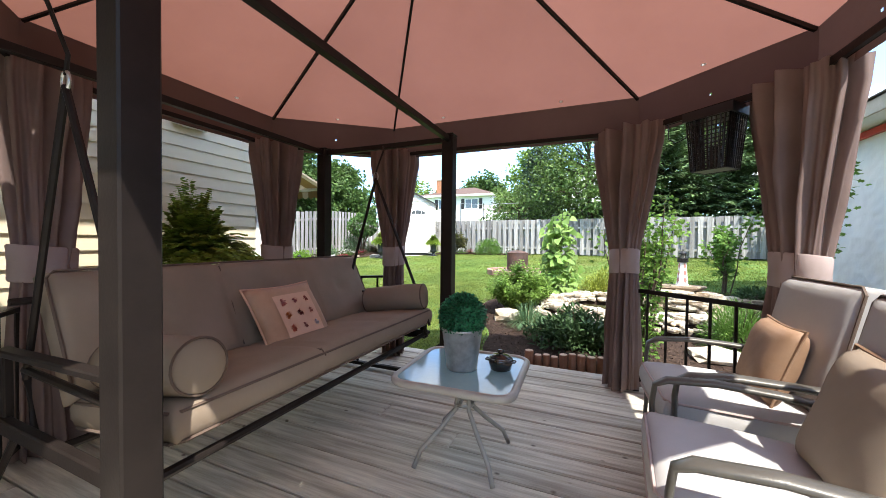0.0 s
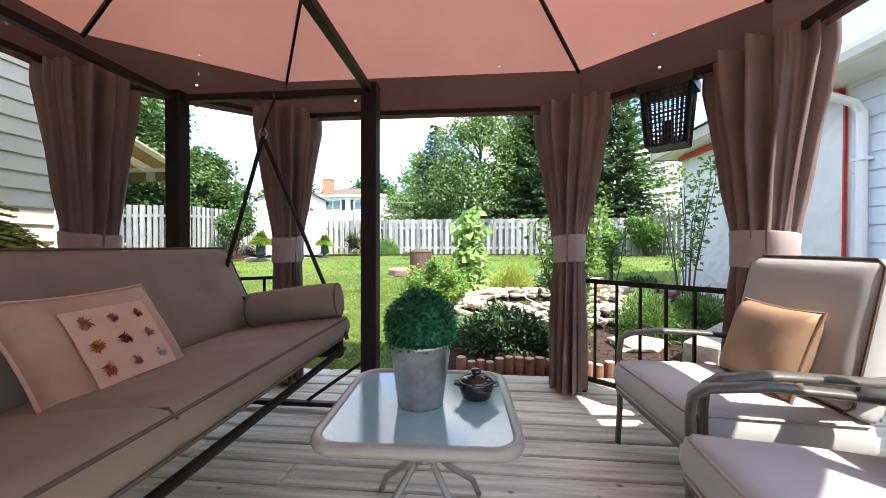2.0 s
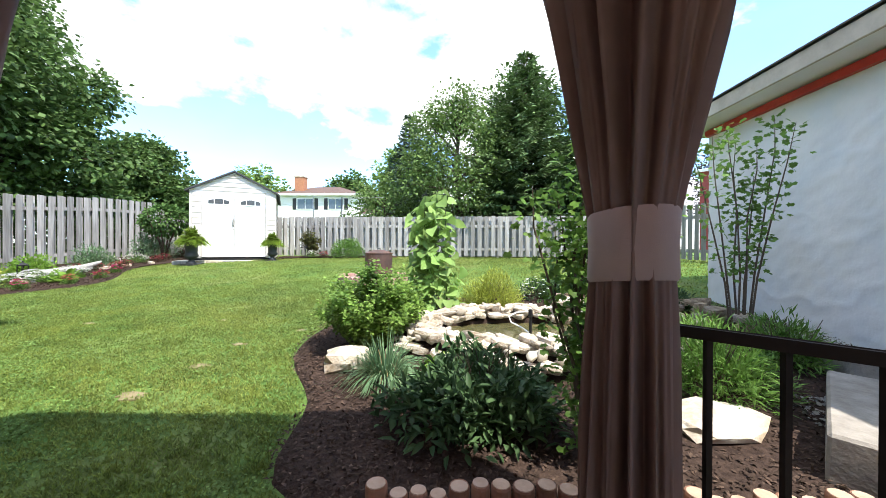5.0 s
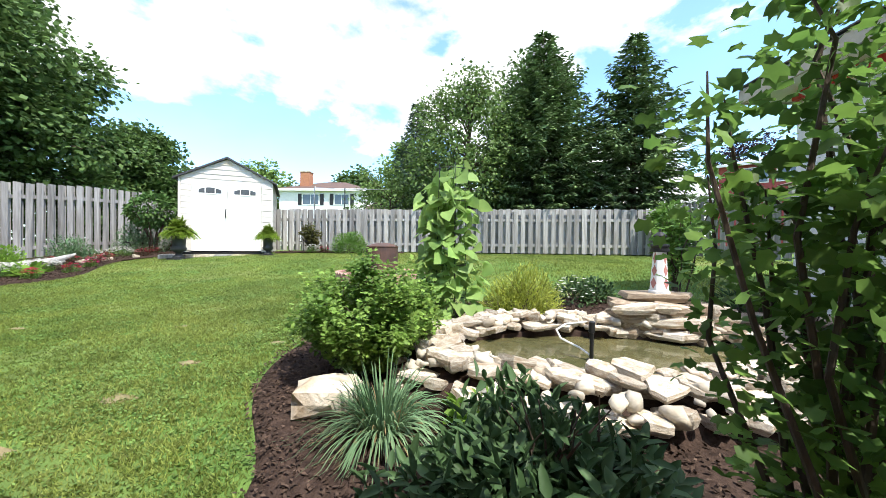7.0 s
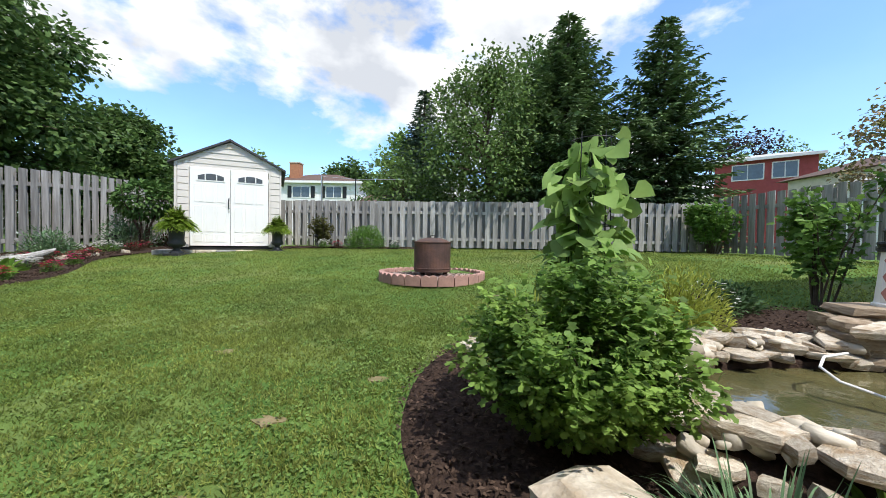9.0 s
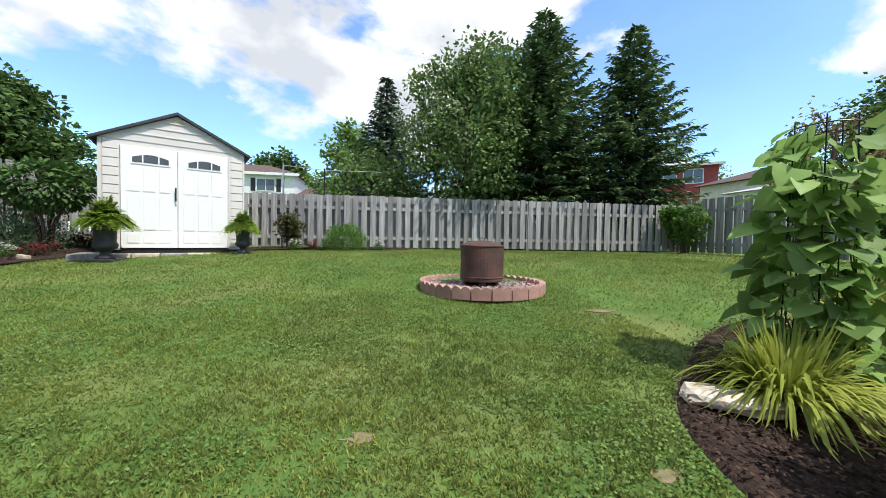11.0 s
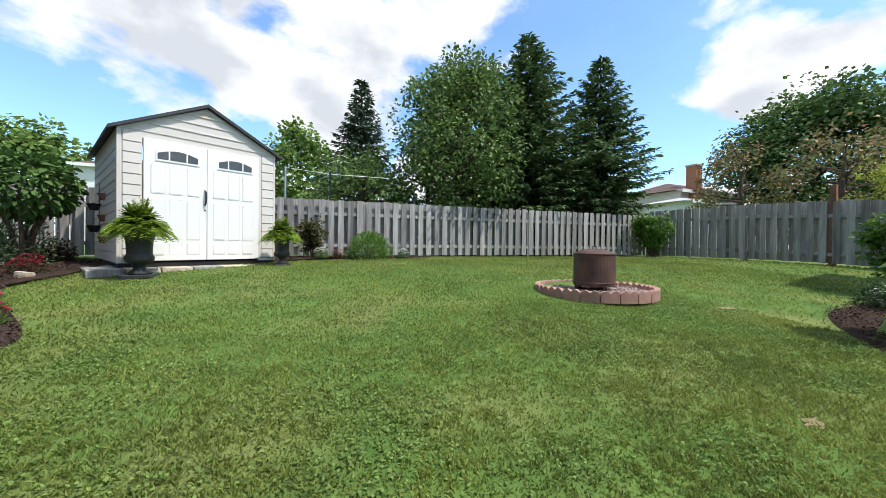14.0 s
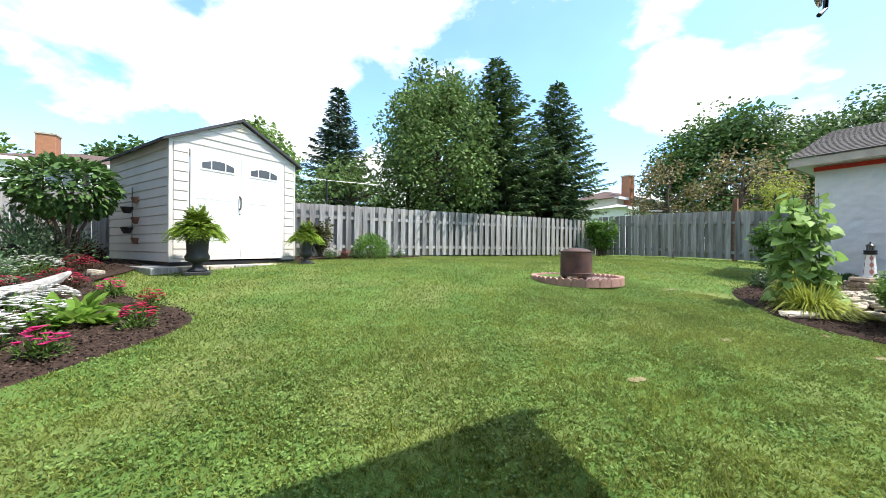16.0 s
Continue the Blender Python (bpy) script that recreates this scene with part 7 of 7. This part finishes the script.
def house(x0, y0, w, d, eave, ridge, wall, roof, windows, label, chimney=None, rz=0, shutters=True, frame_mat=None):
    """A two-storey house; its front is the low-y side; windows: (x, z, width, height) on the front."""
    t = thing("neighbour_house", (x0, y0, 0.3), label, "house", rz=rz)
    part("wall", box(0, 0, -0.3, w, d, eave), wall, t)
    bm = bmesh.new()
    o = 0.5
    lo = [bm.verts.new(p) for p in ((-o, -o, eave), (w + o, -o, eave), (w + o, d + o, eave), (-o, d + o, eave))]
    hi = [bm.verts.new((d * 0.45, d / 2, ridge)), bm.verts.new((w - d * 0.45, d / 2, ridge))] if w > d else [bm.verts.new((w * 0.42, d / 2, ridge)), bm.verts.new((w * 0.58, d / 2, ridge))]
    bm.faces.new((lo[0], lo[1], hi[1], hi[0]))
    bm.faces.new((lo[1], lo[2], hi[1]))
    bm.faces.new((lo[2], lo[3], hi[0], hi[1]))
    bm.faces.new((lo[3], lo[0], hi[0]))
    bm.faces.new(lo[::-1])
    part("roof", bm, roof, t)
    part("fascia", box(-o, -o - 0.02, eave - 0.22, w + o, -o + 0.06, eave + 0.03), M_white, t)
    part("soffit", box(-o, -o, eave - 0.06, w + o, 0.0, eave - 0.004), M_white, t)
    for x, z, ww, hh in windows:
        win = part("window", box(x, -0.06, z, x + ww, 0.02, z + hh, 0.01), M_white, t, "white framed window")
        part("pane", box(x + 0.1, -0.075, z + 0.1, x + ww / 2 - 0.04, -0.055, z + hh - 0.1), M_pane, win)
        part("pane", box(x + ww / 2 + 0.04, -0.075, z + 0.1, x + ww - 0.1, -0.055, z + hh - 0.1), M_pane, win)
        if shutters:
            for sx in (x - 0.5, x + ww + 0.08):
                part("shutter", box(sx, -0.05, z, sx + 0.42, 0.01, z + hh, 0.01), M_black, win, "dark shutter")
    if chimney:
        cx, cy, cw, ct = chimney
        ch = part("chimney", box(cx, cy, eave - 3.5 if cy < 0 else eave, cx + cw, cy + cw, ct, 0.02), M_orange_brick, t, "brick chimney")
        part("chimney_cap", box(cx - 0.06, cy - 0.06, ct, cx + cw + 0.06, cy + cw + 0.06, ct + 0.12), M_fascia, ch)
    return t


house(-21.5, 43.0, 10.0, 8.0, 6.9, 8.4, M_white, M_brown_roof, ((2.7, 5.1, 2.0, 1.3), (6.4, 5.1, 1.8, 1.3)), "white two-storey house with a brown hip roof and chimney", (1.95, 1.0, 1.1, 9.1))
house(25.1, 40.3, 7.2, 5.0, 8.9, 9.7, M_brick, M_grey_roof, ((1.3, 6.9, 2.4, 1.55), (4.2, 6.9, 1.8, 1.55)), "red brick house with a pale grey low roof", None, rz=-40, shutters=False)
house(23.3, 24.6, 8.5, 6.0, 5.4, 6.6, M_stucco, M_brown_roof, ((5.0, 2.6, 1.8, 1.4),), "cream stucco house with a tall brick chimney", (1.0, -0.55, 0.8, 7.4), shutters=False)
house(20.4, 22.0, 4.0, 3.4, 4.1, 4.6, M_white, M_grey_roof, ((1.6, 2.4, 1.4, 1.1),), "low white outbuilding with a pale roof", None, shutters=False)
house(-11.4, 43.5, 7.5, 7.0, 4.6, 7.6, M_white, M_brown_roof, (), "lower white house wing with a brown roof", None)

# wire and posts over the back fence
wire = thing("clothes_line", (-4.6, 15.6, 0.7), "thin overhead line between slim posts behind the fence", "cable")
part("line_post", tube([(0.0, 0, 0), (0.0, 0, 2.25)], 0.02, 6), M_black, wire)
part("line_post", tube([(-1.1, 0, 0), (-1.1, 0, 2.3)], 0.025, 6), M_galv, wire)
part("line", tube([(-1.1, 0, 2.28), (0, 0, 2.2), (1.6, 0, 2.22)], 0.008, 5), M_galv, wire)
mast = thing("radio_mast", (13.5, 28.5, 0.7), "thin lattice radio mast beyond the houses", "mast")
for sx in (-0.12, 0.12):
    part("mast_leg", tube([(sx, 0, 0), (sx * 0.4, 0, 11.5)], 0.02, 5), M_galv, mast)
for k in range(14):
    part("mast_rung", tube([(-0.11 + 0.004 * k, 0, 5 + 0.45 * k), (0.11 - 0.004 * k, 0, 5.2 + 0.45 * k)], 0.012, 5), M_galv, mast)


# ---- deck boards ----
def deck_boards():
    shapes = {}
    y, row = DY0, 0
    while y < DY1 - 0.01:
        x = DX0
        first = random.uniform(0.8, 3.0)
        while x < DX1 - 0.01:
            L = min(first if x == DX0 else 3.66, DX1 - x)
            if DX1 - x - L < 0.4:
                L = DX1 - x
            key = round(L, 1)
            if key not in shapes:
                bm = box(0, 0, 0, 1, 0.153, 0.038)
                es = [e for e in bm.edges if all(v.co.z > 0.03 for v in e.verts)]
                bmesh.ops.bevel(bm, geom=es, offset=0.007, segments=1, affect="EDGES")
                bmesh.ops.recalc_face_normals(bm, faces=bm.faces[:])
                me = bpy.data.meshes.new("deck_board")
                for v in bm.verts:
                    v.co.x *= key
                bm.to_mesh(me)
                bm.free()
                me.materials.append(M_deck)
                shapes[key] = me
            ob = new("deck_board", shapes[key])
            ob.parent = floor_deck
            ob.matrix_basis = pose(x, y, -0.038 + random.uniform(-0.002, 0.002), random.uniform(-0.25, 0.25), 0, 0) @ Matrix.Diagonal(((L - 0.004) / key, 1, 1, 1))
            x += L
        y += 0.1639
        row += 1


deck_boards()
